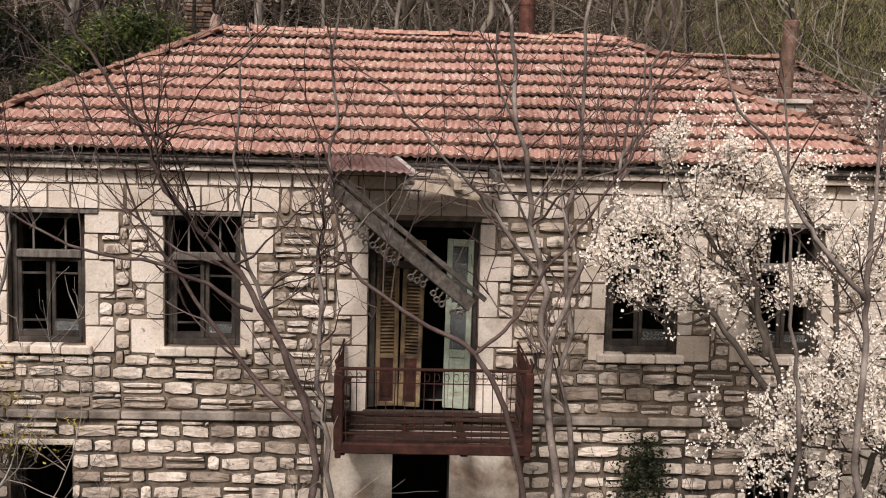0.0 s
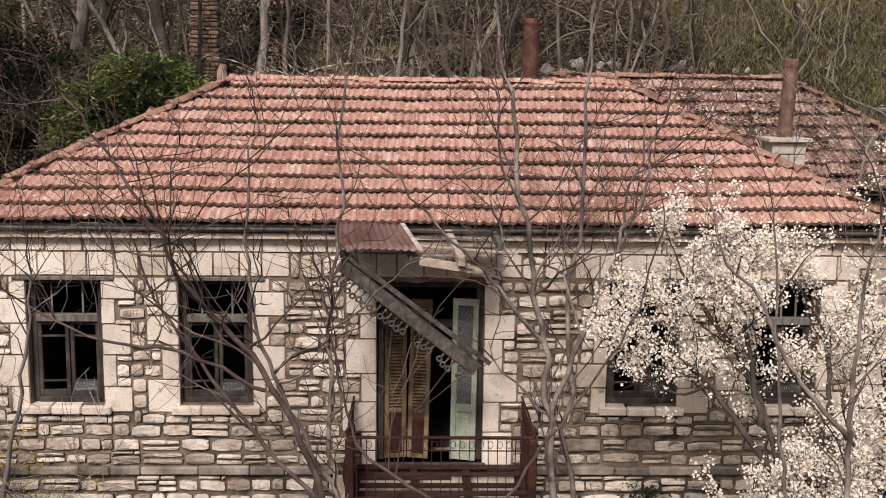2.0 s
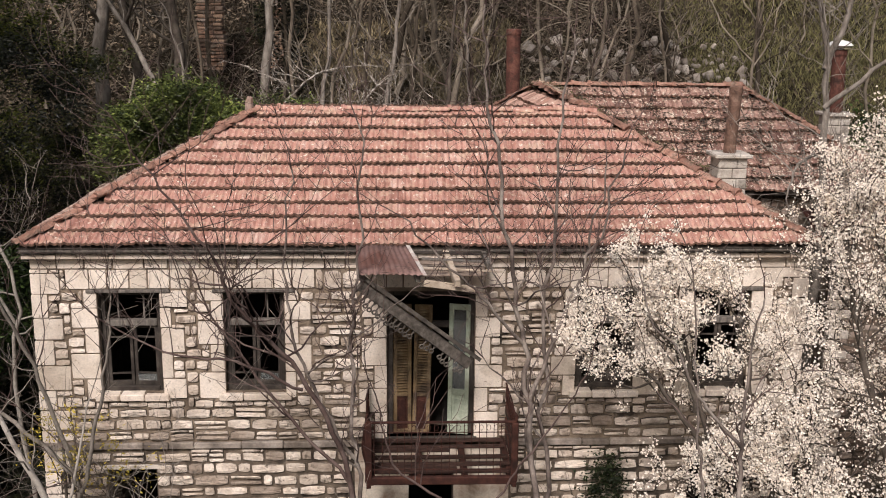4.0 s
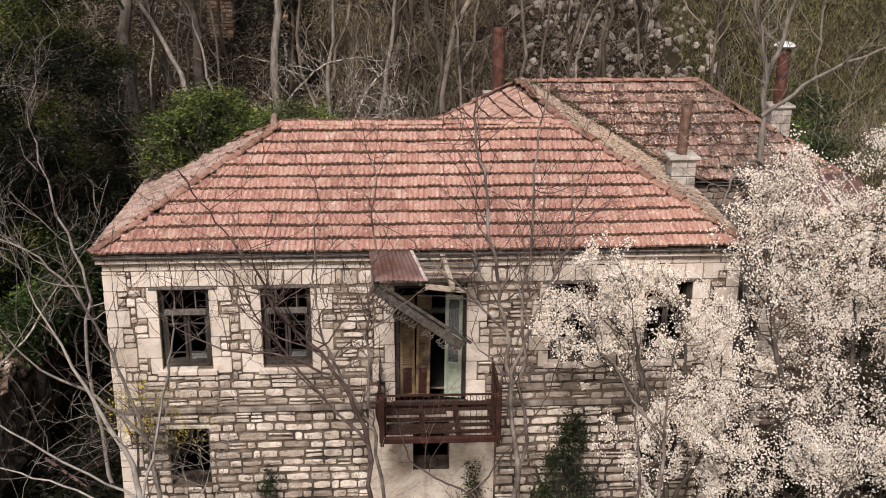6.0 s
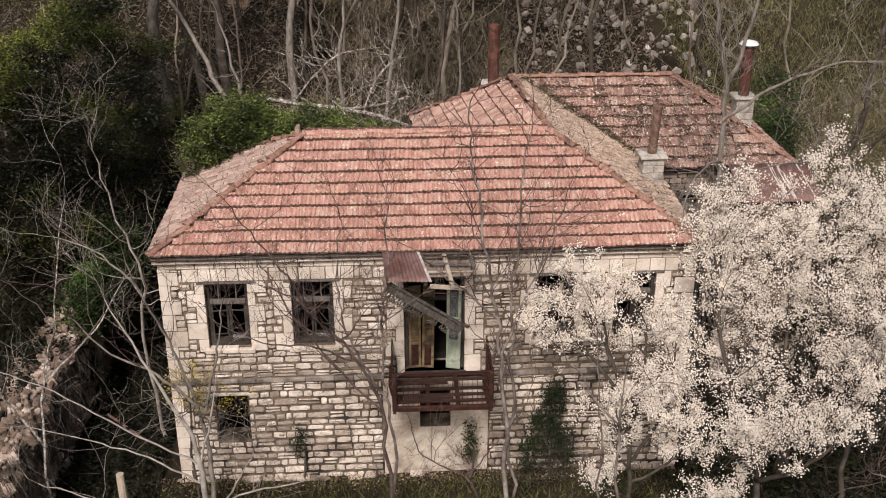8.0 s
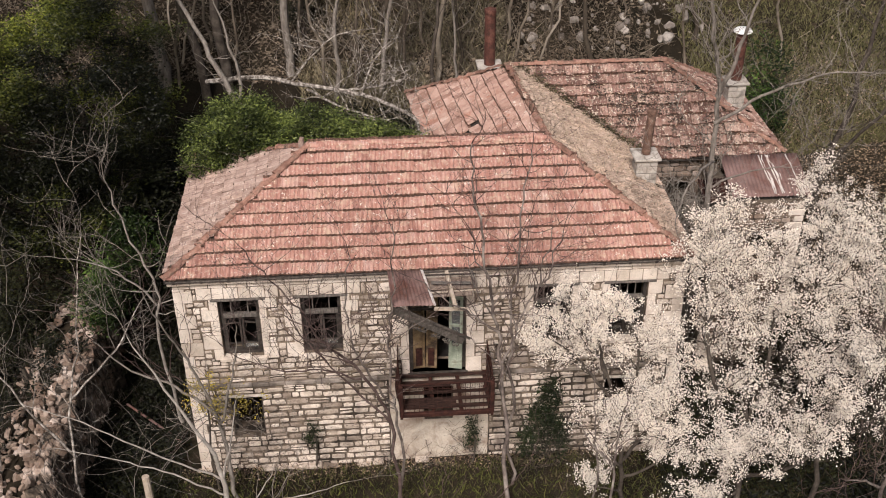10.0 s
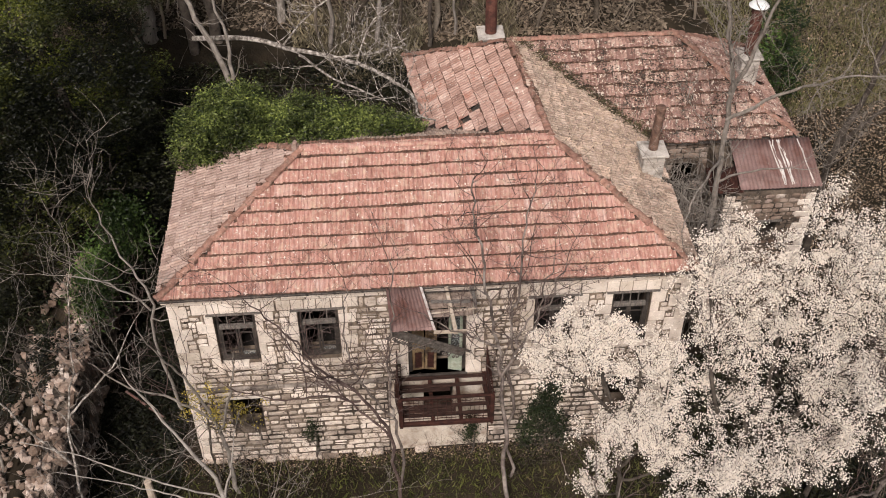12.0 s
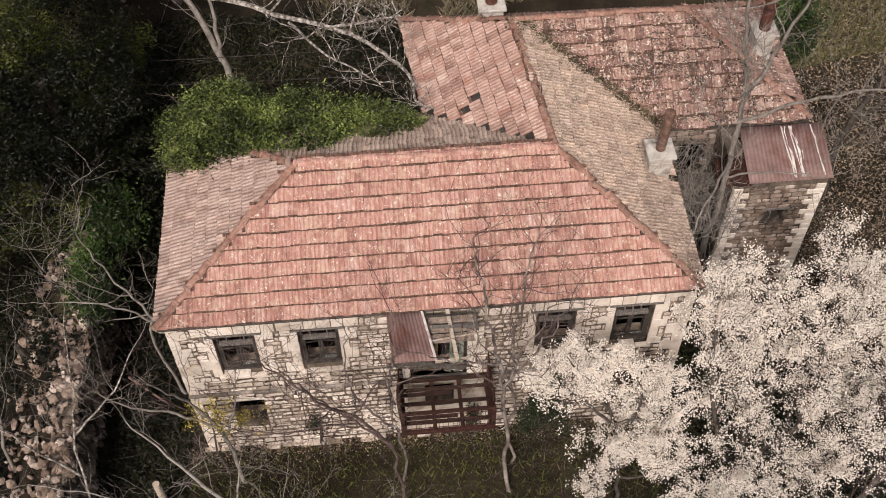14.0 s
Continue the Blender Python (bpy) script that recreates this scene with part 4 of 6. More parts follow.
stem_tree("bare_tree", [
    ([(2.05, -1.15, -0.3), (1.95, -0.75, 2.7), (2.0, -0.6, 5.2), (2.05, -0.6, 7.4), (2.2, -0.7, 9.0)], 0.042, 0.012),
    ([(2.0, -0.7, 4.3), (2.5, -0.8, 5.7), (2.7, -0.9, 7.2)], 0.027, 0.010)],
    "slender bare grey sapling close to the stone wall", group="bare saplings", density=1.8, reach=1.2, level=2, kids=(2, 3), limb=0.018, sway=0.045)
stem_tree("bare_tree", [
    ([(-0.80, -1.6, -0.3), (-0.85, -1.5, 2.3), (-0.99, -1.5, 3.5), (-0.96, -1.5, 4.8), (-0.82, -1.5, 6.2), (-0.84, -1.5, 7.8)], 0.038, 0.012),
    ([(-0.97, -1.5, 2.9), (-1.51, -1.6, 4.06), (-1.82, -1.6, 4.94), (-1.86, -1.6, 6.0), (-1.75, -1.6, 7.2)], 0.032, 0.010)],
    "slender reddish bare sapling beside the balcony", group="bare saplings", density=2.0, reach=1.2, level=2, kids=(2, 3), limb=0.018, sway=0.045)
stem_tree("bare_tree", [
    ([(-0.85, -2.3, -0.3), (-0.92, -2.1, 2.5), (-1.33, -2.1, 3.8), (-1.92, -2.1, 4.76), (-2.51, -2.1, 5.47), (-2.82, -2.1, 6.2), (-3.4, -2.1, 7.0), (-3.9, -2.1, 7.8)], 0.046, 0.010),
    ([(-0.95, -2.1, 2.8), (-1.64, -1.7, 3.42), (-2.44, -1.6, 4.43), (-2.92, -1.6, 5.11), (-3.25, -1.6, 6.0)], 0.030, 0.009),
    ([(-1.6, -2.1, 4.2), (-2.5, -2.3, 4.7), (-3.4, -2.5, 4.9), (-4.3, -2.6, 5.5)], 0.024, 0.009)],
    "bare reddish sapling arching over the facade", group="bare saplings", density=2.2, reach=1.4, level=2, kids=(2, 3), bark=BARK_RED, limb=0.018, sway=0.045)
# bare trees lower in the garden, nearer than the facade
stem_tree("garden_tree", [
    ([(0.95, -6.9, -0.5), (0.85, -6.95, 2.6), (0.62, -7.0, 4.28), (0.37, -7.0, 4.79), (0.11, -7.0, 4.95), (-0.3, -7.0, 5.22), (-0.44, -7.0, 5.52), (-0.54, -7.0, 6.0)], 0.023, 0.006),
    ([(0.37, -7.0, 4.79), (0.59, -7.0, 4.99), (0.78, -7.0, 5.3), (1.07, -7.0, 5.68), (1.36, -7.0, 6.19), (1.5, -7.0, 6.8)], 0.013, 0.005)],
    "thin bare garden tree with a forked bough", group="bare saplings", bark=BARK_RED, density=0.8, reach=0.7, level=1, start=0.5, kids=(1, 3), sway=0.03, limb=0.008)
stem_tree("garden_tree", [
    ([(3.3, -6.0, -0.5), (3.25, -6.0, 2.4), (3.2, -6.0, 4.5), (3.17, -6.0, 5.26), (3.2, -6.0, 5.82), (3.3, -6.0, 6.6)], 0.034, 0.009),
    ([(3.17, -6.0, 5.02), (2.85, -6.0, 5.38), (2.63, -6.0, 5.69), (2.45, -6.0, 6.08), (2.16, -6.0, 6.39), (2.0, -6.0, 7.1)], 0.020, 0.006)],
    "bare grey-brown garden tree with a leaning fork", group="bare saplings", density=0.9, reach=0.9, level=1, start=0.4, kids=(1, 3), sway=0.03, limb=0.010)
stem_tree("garden_tree", [
    ([(3.25, -5.0, -0.5), (3.15, -5.0, 3.6), (3.06, -5.0, 4.45), (2.97, -5.0, 5.58), (2.86, -5.0, 6.6)], 0.026, 0.007)],
    "slender upright bare garden tree", group="bare saplings", density=0.9, reach=0.8, level=1, start=0.45, kids=(1, 3), sway=0.03, limb=0.010)
stem_tree("bare_tree", [
    ([(-4.95, -1.05, -0.3), (-5.05, -0.95, 1.6), (-5.2, -0.9, 2.6), (-5.5, -1.1, 4.0), (-5.9, -1.5, 5.4), (-6.1, -1.8, 6.6)], 0.060, 0.010),
    ([(-5.1, -0.95, 2.0), (-4.75, -1.2, 3.2), (-4.45, -1.4, 4.4), (-4.3, -1.5, 5.4)], 0.037, 0.011),
    ([(-5.15, -0.9, 2.4), (-6.0, -0.9, 3.3), (-6.9, -1.0, 3.9), (-7.6, -1.0, 4.8)], 0.040, 0.012)],
    "bare grey tree at the corner of the house", group="bare saplings", density=1.2, reach=1.3, bark=BARK, kids=(1, 3), limb=0.013)
stem_tree("bare_tree", [
    ([(-4.55, -3.5, -0.4), (-4.7, -3.3, 1.6), (-4.9, -3.1, 3.1), (-5.6, -2.8, 4.4), (-6.4, -2.5, 6.0)], 0.085, 0.010),
    ([(-4.8, -3.2, 2.4), (-4.5, -3.0, 3.4), (-4.3, -2.8, 4.4)], 0.030, 0.008),
    ([(-4.62, -3.4, 0.9), (-5.6, -3.5, 1.6), (-6.8, -3.5, 1.9), (-8.0, -3.4, 2.3)], 0.030, 0.008),
    ([(-4.65, -3.4, 1.2), (-4.1, -3.6, 2.1), (-3.6, -3.6, 3.0)], 0.028, 0.008),
    ([(-4.72, -3.25, 2.0), (-5.8, -3.2, 2.7), (-7.0, -3.0, 3.0), (-8.3, -2.8, 3.3)], 0.024, 0.007),
    ([(-4.8, -3.2, 2.5), (-6.2, -3.3, 3.5), (-7.4, -3.3, 4.4), (-8.6, -3.2, 4.9)], 0.024, 0.007),
    ([(-4.65, -3.35, 1.4), (-3.8, -3.4, 1.9), (-2.9, -3.3, 2.0), (-2.0, -3.2, 2.2)], 0.026, 0.007)],
    "spreading bare grey tree with long pale branches", group="bare saplings", kids=(1, 3), density=1.3, reach=1.5, lift=0.05, level=3, bark=BARK_PALE, twig=BARK, limb=0.012)
stem_tree("bare_tree", [
    ([(-8.2, -2.2, -0.3), (-8.4, -1.6, 2.6), (-8.0, -1.0, 4.6), (-7.6, -0.5, 7.0)], 0.038, 0.010),
    ([(-8.35, -1.7, 2.0), (-9.3, -1.6, 3.6), (-10.2, -1.4, 5.6)], 0.035, 0.010),
    ([(-8.3, -1.3, 3.4), (-7.2, -0.8, 4.4), (-6.6, -0.3, 5.3)], 0.03, 0.010)],
    "bare grey tree beside the ruined wall", group="bare saplings", kids=(1, 3), density=0.9, reach=1.6, level=3, bark=DEAD_WOOD, twig=BARK, limb=0.012)
stem_tree("bare_tree", [
    ([(-10.6, -0.8, 0.0), (-10.4, -0.2, 3.0), (-9.9, 0.4, 5.6), (-9.6, 0.8, 8.0)], 0.05, 0.012),
    ([(-10.45, -0.4, 2.4), (-11.3, -0.2, 4.4), (-11.9, 0.2, 6.6)], 0.035, 0.010)],
    "tangled bare tree among the rubble", group="bare saplings", kids=(1, 3), density=1.0, reach=1.6, level=3, bark=BARK, twig=BARK, limb=0.012)
stem_tree("bare_tree", [
    ([(-6.6, 1.6, -0.2), (-6.7, 1.3, 2.6), (-6.5, 1.0, 4.8), (-6.9, 0.8, 6.6), (-7.1, 0.6, 8.2)], 0.05, 0.012),
    ([(-6.6, 1.2, 4.2), (-7.3, 0.9, 5.4), (-8.2, 0.6, 6.0)], 0.03, 0.010)],
    "bare pale tree in the dark gap beside the house", group="bare saplings", kids=(2, 3), density=1.2, reach=1.4, bark=BARK_PALE, twig=BARK)
stem_tree("bare_tree", [
    ([(7.35, 3.3, -0.3), (7.45, 3.1, 3.0), (7.52, 3.0, 6.3), (7.46, 3.2, 8.4), (7.1, 3.3, 10.2), (6.9, 3.3, 12.2)], 0.10, 0.025),
    ([(7.46, 3.2, 8.3), (7.85, 3.1, 9.6), (8.2, 3.0, 11.8)], 0.07, 0.02),
    ([(7.48, 3.1, 7.6), (8.4, 2.7, 8.5), (9.7, 2.3, 9.2), (10.9, 2.0, 9.3)], 0.05, 0.012),
    ([(7.50, 3.0, 6.6), (6.9, 2.0, 6.9), (6.3, 1.2, 6.8), (5.9, 0.5, 6.4)], 0.04, 0.012),
    ([(7.50, 3.0, 5.8), (8.3, 2.4, 6.6), (9.2, 1.8, 7.0)], 0.035, 0.010)],
    "tall grey-barked bare tree in the courtyard gap", density=1.6, reach=1.5, level=3, kids=(2, 3), bark=BARK, twig=BARK)
stem_tree("bare_tree", [
    ([(11.6, 5.4, 0.2), (11.5, 5.2, 4.0), (11.9, 5.0, 8.0), (12.2, 4.8, 11.0)], 0.13, 0.03),
    ([(11.55, 5.2, 5.0), (12.8, 4.6, 7.2), (14.2, 4.0, 8.6)], 0.06, 0.015)],
    "dark bare tree behind the lean-to", density=1.8, reach=1.7, bark=BARK_DARK, twig=BARK)
stem_tree("bare_tree", [
    ([(10.4, -3.2, -0.3), (10.6, -3.2, 2.0), (10.2, -3.3, 4.0), (9.8, -3.4, 5.6)], 0.06, 0.015),
    ([(10.5, -3.2, 1.4), (11.2, -3.6, 3.0), (11.6, -3.8, 4.6)], 0.045, 0.012),
    ([(10.5, -3.2, 1.0), (9.6, -3.9, 2.0), (8.8, -4.4, 2.6)], 0.04, 0.012)],
    "low bare grey thicket tree below the blossom", group="bare saplings", density=3.0, reach=1.4)


# white blossoming trees
def blossom_tree(stems, label, density, reach, bunches, level=3):
    ends = []
    base = Vector(stems[0][0][0])
    t = stem_tree("blossom_tree", stems, label, group="blossoming trees", bark=BARK_DARK, twig=BARK_DARK, density=density, level=level, start=0.3, reach=reach, lift=0.22, spread=0.6, ends=ends, kids=(2, 3))
    s = Shape()
    ends = [e for e in ends if (e[0] + base).z > (3.4 if (e[0] + base).x > 8.8 else 2.6 if (e[0] + base).x > 7.7 else 0.4) and 0.55 * noise.noise((e[0] + base) * 1.1) + 0.7 * noise.noise((e[0] + base) * 3.6) > -0.26]
    random.shuffle(ends)
    blossom_cloud(s, ends[:bunches], 0.046, 5, 0.0185)
    part("blossom", s, PETAL, t, "dense small white blossom", kind="stuff")


blossom_tree([
    ([(4.5, -2.5, -0.3), (4.4, -2.4, 1.5), (4.2, -2.1, 3.0), (3.8, -1.9, 4.3), (3.25, -1.75, 5.1), (3.0, -1.7, 5.5)], 0.06, 0.014),
    ([(4.2, -2.1, 3.0), (3.6, -1.95, 3.9), (3.05, -1.8, 4.5), (2.6, -1.7, 4.8)], 0.045, 0.012),
    ([(3.9, -2.0, 3.8), (3.7, -1.9, 4.9), (3.6, -1.8, 5.5)], 0.04, 0.012),
    ([(4.25, -2.2, 2.8), (4.6, -2.1, 3.9), (4.6, -2.0, 4.7), (4.4, -1.9, 5.2)], 0.045, 0.013),
    ([(4.4, -2.4, 1.6), (5.0, -2.4, 2.8), (5.2, -2.3, 3.9), (5.2, -2.2, 4.5)], 0.045, 0.013),
    ([(3.3, -1.85, 4.2), (3.0, -1.8, 4.1), (2.65, -1.7, 4.3)], 0.02, 0.009),
    ([(4.4, -2.4, 1.4), (4.0, -2.7, 2.1), (3.8, -2.8, 2.9)], 0.04, 0.012),
    ([(4.45, -2.4, 1.0), (5.1, -2.7, 1.7), (5.4, -2.8, 2.6)], 0.04, 0.012),
    ([(4.45, -2.45, 0.6), (4.05, -2.8, 1.1), (3.7, -2.9, 1.3)], 0.03, 0.010)],
    "young tree covered in white blossom before the wall", 4.2, 0.60, 6600)
blossom_tree([
    ([(7.20, -2.80, -0.30), (7.20, -2.60, 1.80), (7.22, -2.10, 3.80), (6.82, -1.50, 5.50), (6.72, -1.10, 6.60)], 0.085, 0.015),
    ([(7.20, -2.60, 1.80), (8.22, -2.60, 3.60), (8.52, -1.90, 5.80), (8.62, -1.20, 7.40)], 0.08, 0.018),
    ([(7.20, -2.60, 1.60), (6.52, -2.80, 3.00), (6.12, -2.20, 4.80), (6.12, -1.50, 5.90), (6.02, -1.10, 6.60)], 0.07, 0.016),
    ([(7.20, -2.70, 1.20), (6.70, -3.80, 2.20), (6.32, -4.20, 3.20)], 0.06, 0.015),
    ([(7.20, -2.70, 1.20), (7.80, -3.80, 2.40), (8.42, -4.00, 3.60)], 0.06, 0.015),
    ([(7.20, -2.60, 1.40), (6.20, -3.00, 2.20), (5.20, -3.00, 2.80), (4.92, -2.90, 3.00)], 0.06, 0.015),
    ([(7.20, -2.70, 0.70), (6.40, -3.60, 1.10), (5.60, -3.80, 1.20)], 0.035, 0.010),
    ([(7.20, -2.50, 2.20), (7.82, -1.70, 4.40), (7.72, -1.20, 6.40)], 0.06, 0.015)],
    "large tree covered in white blossom beside the house", 5.6, 0.80, 13500)
blossom_tree([
    ([(9.3, -2.4, -0.3), (9.3, -2.3, 2.2), (9.2, -1.9, 4.6), (9.2, -1.3, 6.3)], 0.075, 0.015),
    ([(9.3, -2.3, 2.4), (10.0, -2.2, 4.2), (10.3, -1.9, 5.7)], 0.07, 0.016),
    ([(9.3, -2.3, 1.8), (8.9, -3.3, 3.2), (8.9, -3.7, 4.4)], 0.06, 0.015),
    ([(9.35, -2.1, 4.0), (9.9, -1.6, 5.5), (10.0, -1.3, 6.3)], 0.05, 0.015)],
    "tall tree covered in white blossom at the edge of the garden", 4.4, 0.95, 6600)


# evergreen mass that overgrows the back of the roof
def evergreen(name, lumps, leaf, size, count, label, material, category="bush", stem=0.16, face=(0.0, -0.15, 0.7), boughs=0):
    base = Vector(lumps[0][0])
    base.z = ground_z(base.x, base.y)
    t = thing(name, base, label, category)
    s = Shape()
    pts = []
    total = sum(r.x * r.y * r.z for _, r in [(c, Vector(q)) for c, q in lumps])
    for c, q in lumps:
        c, q = Vector(c) - base, Vector(q)
        n = int(count * q.x * q.y * q.z / total)
        sprays = []
        for _ in range(boughs):
            d = Vector((random.gauss(0, 1), random.gauss(0, 1), random.gauss(0, 1))).normalized()
            sprays.append(c + Vector((d.x * q.x, d.y * q.y, d.z * q.z)) * rnd(0.6, 1.05))
        for _ in range(max(1, n // 24)):
            d = Vector((random.gauss(0, 1), random.gauss(0, 1), random.gauss(0, 1))).normalized()
            bump = 0.85 + 0.34 * noise.noise((d * 2.2 + c * 0.7)) + 0.16 * noise.noise(d * 6.0 + c)
            rr = rnd(0.55, 1.0) ** 0.5 * bump
            tuft = c + Vector((d.x * q.x, d.y * q.y, d.z * q.z)) * rr
            if sprays:
                tuft = random.choice(sprays) + Vector((random.gauss(0, 0.36), random.gauss(0, 0.36), random.gauss(0, 0.13)))
            spread = size * rnd(1.8, 3.6)
            for _ in range(24):
                pts.append(tuft + Vector((random.gauss(0, 1), random.gauss(0, 1), random.gauss(0, 0.8))) * spread)
    leaf_cloud(s, pts, size, size * 1.2, leaf, 0.5, face)
    part("crown", s, material, t, kind="stuff")
    w = (Shape(), Shape())
    for c, q in lumps:
        c, q = Vector(c) - base, Vector(q)
        for _ in range(5):
            d = Vector((rnd(-1, 1), rnd(-1, 1), rnd(-0.2, 1)))
            twig_out(w, Vector((c.x * 0.6, c.y * 0.6, max(0.2, c.z - q.z))), d, min(0.03, stem * 0.3), min(1.4, q.z * 1.2), 2)
    foot = [Vector((0, 0, -0.2)), Vector((0.1, 0, lumps[0][0][2] - base.z - lumps[0][1][2] * 0.5)), Vector(lumps[0][0]) - base]
    w[0].tube(chain(foot, 4), [stem * (1 - 0.06 * k) for k in range(9)], 8)
    part("trunk", w[0], BARK_DARK, t)
    part("twig_mass", w[1], BARK_DARK, t, kind="stuff")
    return t


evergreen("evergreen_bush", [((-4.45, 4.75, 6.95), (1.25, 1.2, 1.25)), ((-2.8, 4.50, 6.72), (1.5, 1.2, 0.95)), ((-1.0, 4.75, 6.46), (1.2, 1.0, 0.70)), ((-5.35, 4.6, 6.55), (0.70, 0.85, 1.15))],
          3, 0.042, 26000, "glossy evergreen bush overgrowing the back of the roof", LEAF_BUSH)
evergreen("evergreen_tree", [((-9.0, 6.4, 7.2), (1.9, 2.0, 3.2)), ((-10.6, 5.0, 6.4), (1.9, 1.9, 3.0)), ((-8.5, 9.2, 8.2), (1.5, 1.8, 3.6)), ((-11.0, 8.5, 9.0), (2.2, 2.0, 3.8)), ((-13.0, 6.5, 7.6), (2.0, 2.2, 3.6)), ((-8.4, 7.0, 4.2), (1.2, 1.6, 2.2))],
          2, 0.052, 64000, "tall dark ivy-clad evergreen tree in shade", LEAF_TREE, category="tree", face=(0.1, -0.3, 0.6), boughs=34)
evergreen("ivy_shrub", [((-8.6, 3.6, 2.9), (0.7, 0.8, 1.1)), ((-8.2, 5.0, 3.4), (0.8, 1.0, 1.4)), ((-8.5, 2.9, 3.3), (0.6, 0.6, 0.9))], 2, 0.06, 3600, "dark green ivy on the ruined wall", LEAF_IVY)
# thicket added to darken the gap; its colour holds the shade
evergreen("dark_thicket", [((-10.8, 2.6, 1.4), (1.9, 2.4, 1.7)), ((-7.4, 2.2, 0.5), (0.9, 2.8, 0.8)), ((-11.6, -1.5, 0.8), (1.6, 2.2, 1.1)), ((-7.3, 6.6, 2.4), (1.0, 2.0, 2.0)), ((-12.5, 4.4, 3.0), (1.8, 2.0, 2.6))], 2, 0.06, 13000, "added evergreen thicket, near-black in place of deep shade", LEAF_DARK, boughs=30)
evergreen("ivy_shrub", [((-3.5, 15.5, 9.0), (0.9, 0.9, 3.2))], 2, 0.07, 2200, "dark ivy-covered trunk in the woods", LEAF_DARK, category="tree")
evergreen("ivy_shrub", [((11.0, 8.8, 5.2), (0.8, 1.2, 1.2)), ((11.4, 10.2, 5.9), (0.8, 1.1, 1.0))], 2, 0.06, 2200, "green shrub behind the lean-to", LEAF_IVY)
evergreen("climbing_shrub", [((2.95, -0.22, 1.15), (0.11, 0.16, 1.4)), ((3.18, -0.2, 1.45), (0.09, 0.13, 1.1)), ((2.68, -0.25, 0.9), (0.10, 0.16, 1.0)), ((3.35, -0.25, 0.5), (0.12, 0.16, 0.7)), ((2.46, -0.25, 0.4), (0.10, 0.16, 0.6))], 2, 0.036, 2600, "dark narrow shrub growing against the wall", LEAF_SHRUB, stem=0.03)
evergreen("climbing_shrub", [((1.05, -0.3, 0.8), (0.18, 0.15, 0.65))], 2, 0.03, 420, "small dark shrub growing at the wall's foot", LEAF_SHRUB, stem=0.03)
evergreen("climbing_shrub", [((-3.0, -0.12, 0.9), (0.12, 0.1, 0.5))], 2, 0.03, 260, "small dark shrub growing at the wall's foot", LEAF_SHRUB, stem=0.03)
evergreen("yellow_bush", [((-5.45, -0.75, 3.0), (0.6, 0.4, 0.8)), ((-4.8, -0.9, 2.6), (0.6, 0.35, 0.5)), ((-4.3, -0.7, 2.4), (0.5, 0.3, 0.4))], 1, 0.030, 950, "sparse bush with yellow spring leaves", LEAF_YELLOW, stem=0.03)
evergreen("garden_shrub", [((8.6, -0.6, 3.4), (1.0, 0.8, 1.3)), ((9.8, -0.8, 2.6), (1.2, 0.9, 1.5))], 2, 0.055, 2200, "dark green shrub behind the blossom", LEAF_DARK)
evergreen("garden_shrub", [((12.5, 0.5, 2.0), (1.5, 1.2, 1.3)), ((14.2, 1.5, 2.4), (1.6, 1.2, 1.3))], 2, 0.055, 2600, "dark green undergrowth at the garden's edge", LEAF_DARK)


stem_tree("leaning_tree", [
    ([(-4.7, 8.6, 4.0), (-5.2, 9.3, 5.8), (-6.1, 10.2, 7.4), (-7.3, 11.0, 9.4)], 0.11, 0.05),
    ([(-5.0, 9.0, 5.2), (-5.1, 9.6, 6.6), (-5.5, 10.0, 8.4)], 0.07, 0.025)],
    "old brown tree leaning over behind the evergreen bush", bark=BARK, twig=BARK, density=0.8, reach=1.2, level=2, kids=(1, 3))


# the bare wood on the slope behind
def wood_tree(seed, h):
    random.seed(seed)
    lean = Vector((rnd(-0.10, 0.10), rnd(-0.08, 0.05), 1))
    top = lean * h
    r = rnd(0.045, 0.095)
    stems = [([(0, 0, -0.6), tuple(top * 0.35 + Vector((rnd(-0.2, 0.2), 0, 0))), tuple(top * 0.7), tuple(top)], r, 0.02)]
    for _ in range(2):
        u = rnd(0.35, 0.6)
        p = top * u
        q = p + Vector((rnd(-1.6, 1.6), rnd(-1.0, 1.0), h * rnd(0.25, 0.4)))
        stems.append(([tuple(p), tuple(p.lerp(q, 0.5) + Vector((rnd(-0.2, 0.2), 0, -0.1))), tuple(q)], r * 0.5, 0.015))
    return stem_tree("woodland_tree", stems, "bare thin-trunked tree on the wooded slope", group="woodland trees", bark=BARK_WOODS, twig=BARK_WOODS, density=1.1, level=2, start=0.2, reach=2.1, lift=0.12, kids=(2, 3), sway=0.04, limb=0.024)


for pts, r0, mat in (([(-7.9, 13.2, 4.2), (-8.1, 13.2, 8.0), (-7.8, 13.4, 12.0), (-8.0, 13.6, 17.0)], 0.25, BARK),
                     ([(-5.9, 13.0, 4.2), (-6.0, 13.1, 8.0), (-6.3, 13.0, 12.0), (-6.1, 13.0, 17.0)], 0.20, BARK_DARK),
                     ([(-6.5, 12.6, 4.0), (-6.9, 12.6, 7.0), (-7.5, 12.4, 10.0), (-8.2, 12.2, 14.0)], 0.17, BARK_DARK),
                     ([(-3.9, 14.0, 4.6), (-3.8, 14.0, 8.5), (-3.5, 14.2, 13.0), (-3.3, 14.2, 17.0)], 0.15, BARK)):
    stem_tree("old_tree", [(pts, r0, 0.05)], "thick-trunked old bare tree at the foot of the slope", group="old trees", bark=mat, twig=BARK_WOODS, density=0.9, level=2, start=0.35, reach=2.2, lift=0.10, kids=(2, 3), limb=0.05)


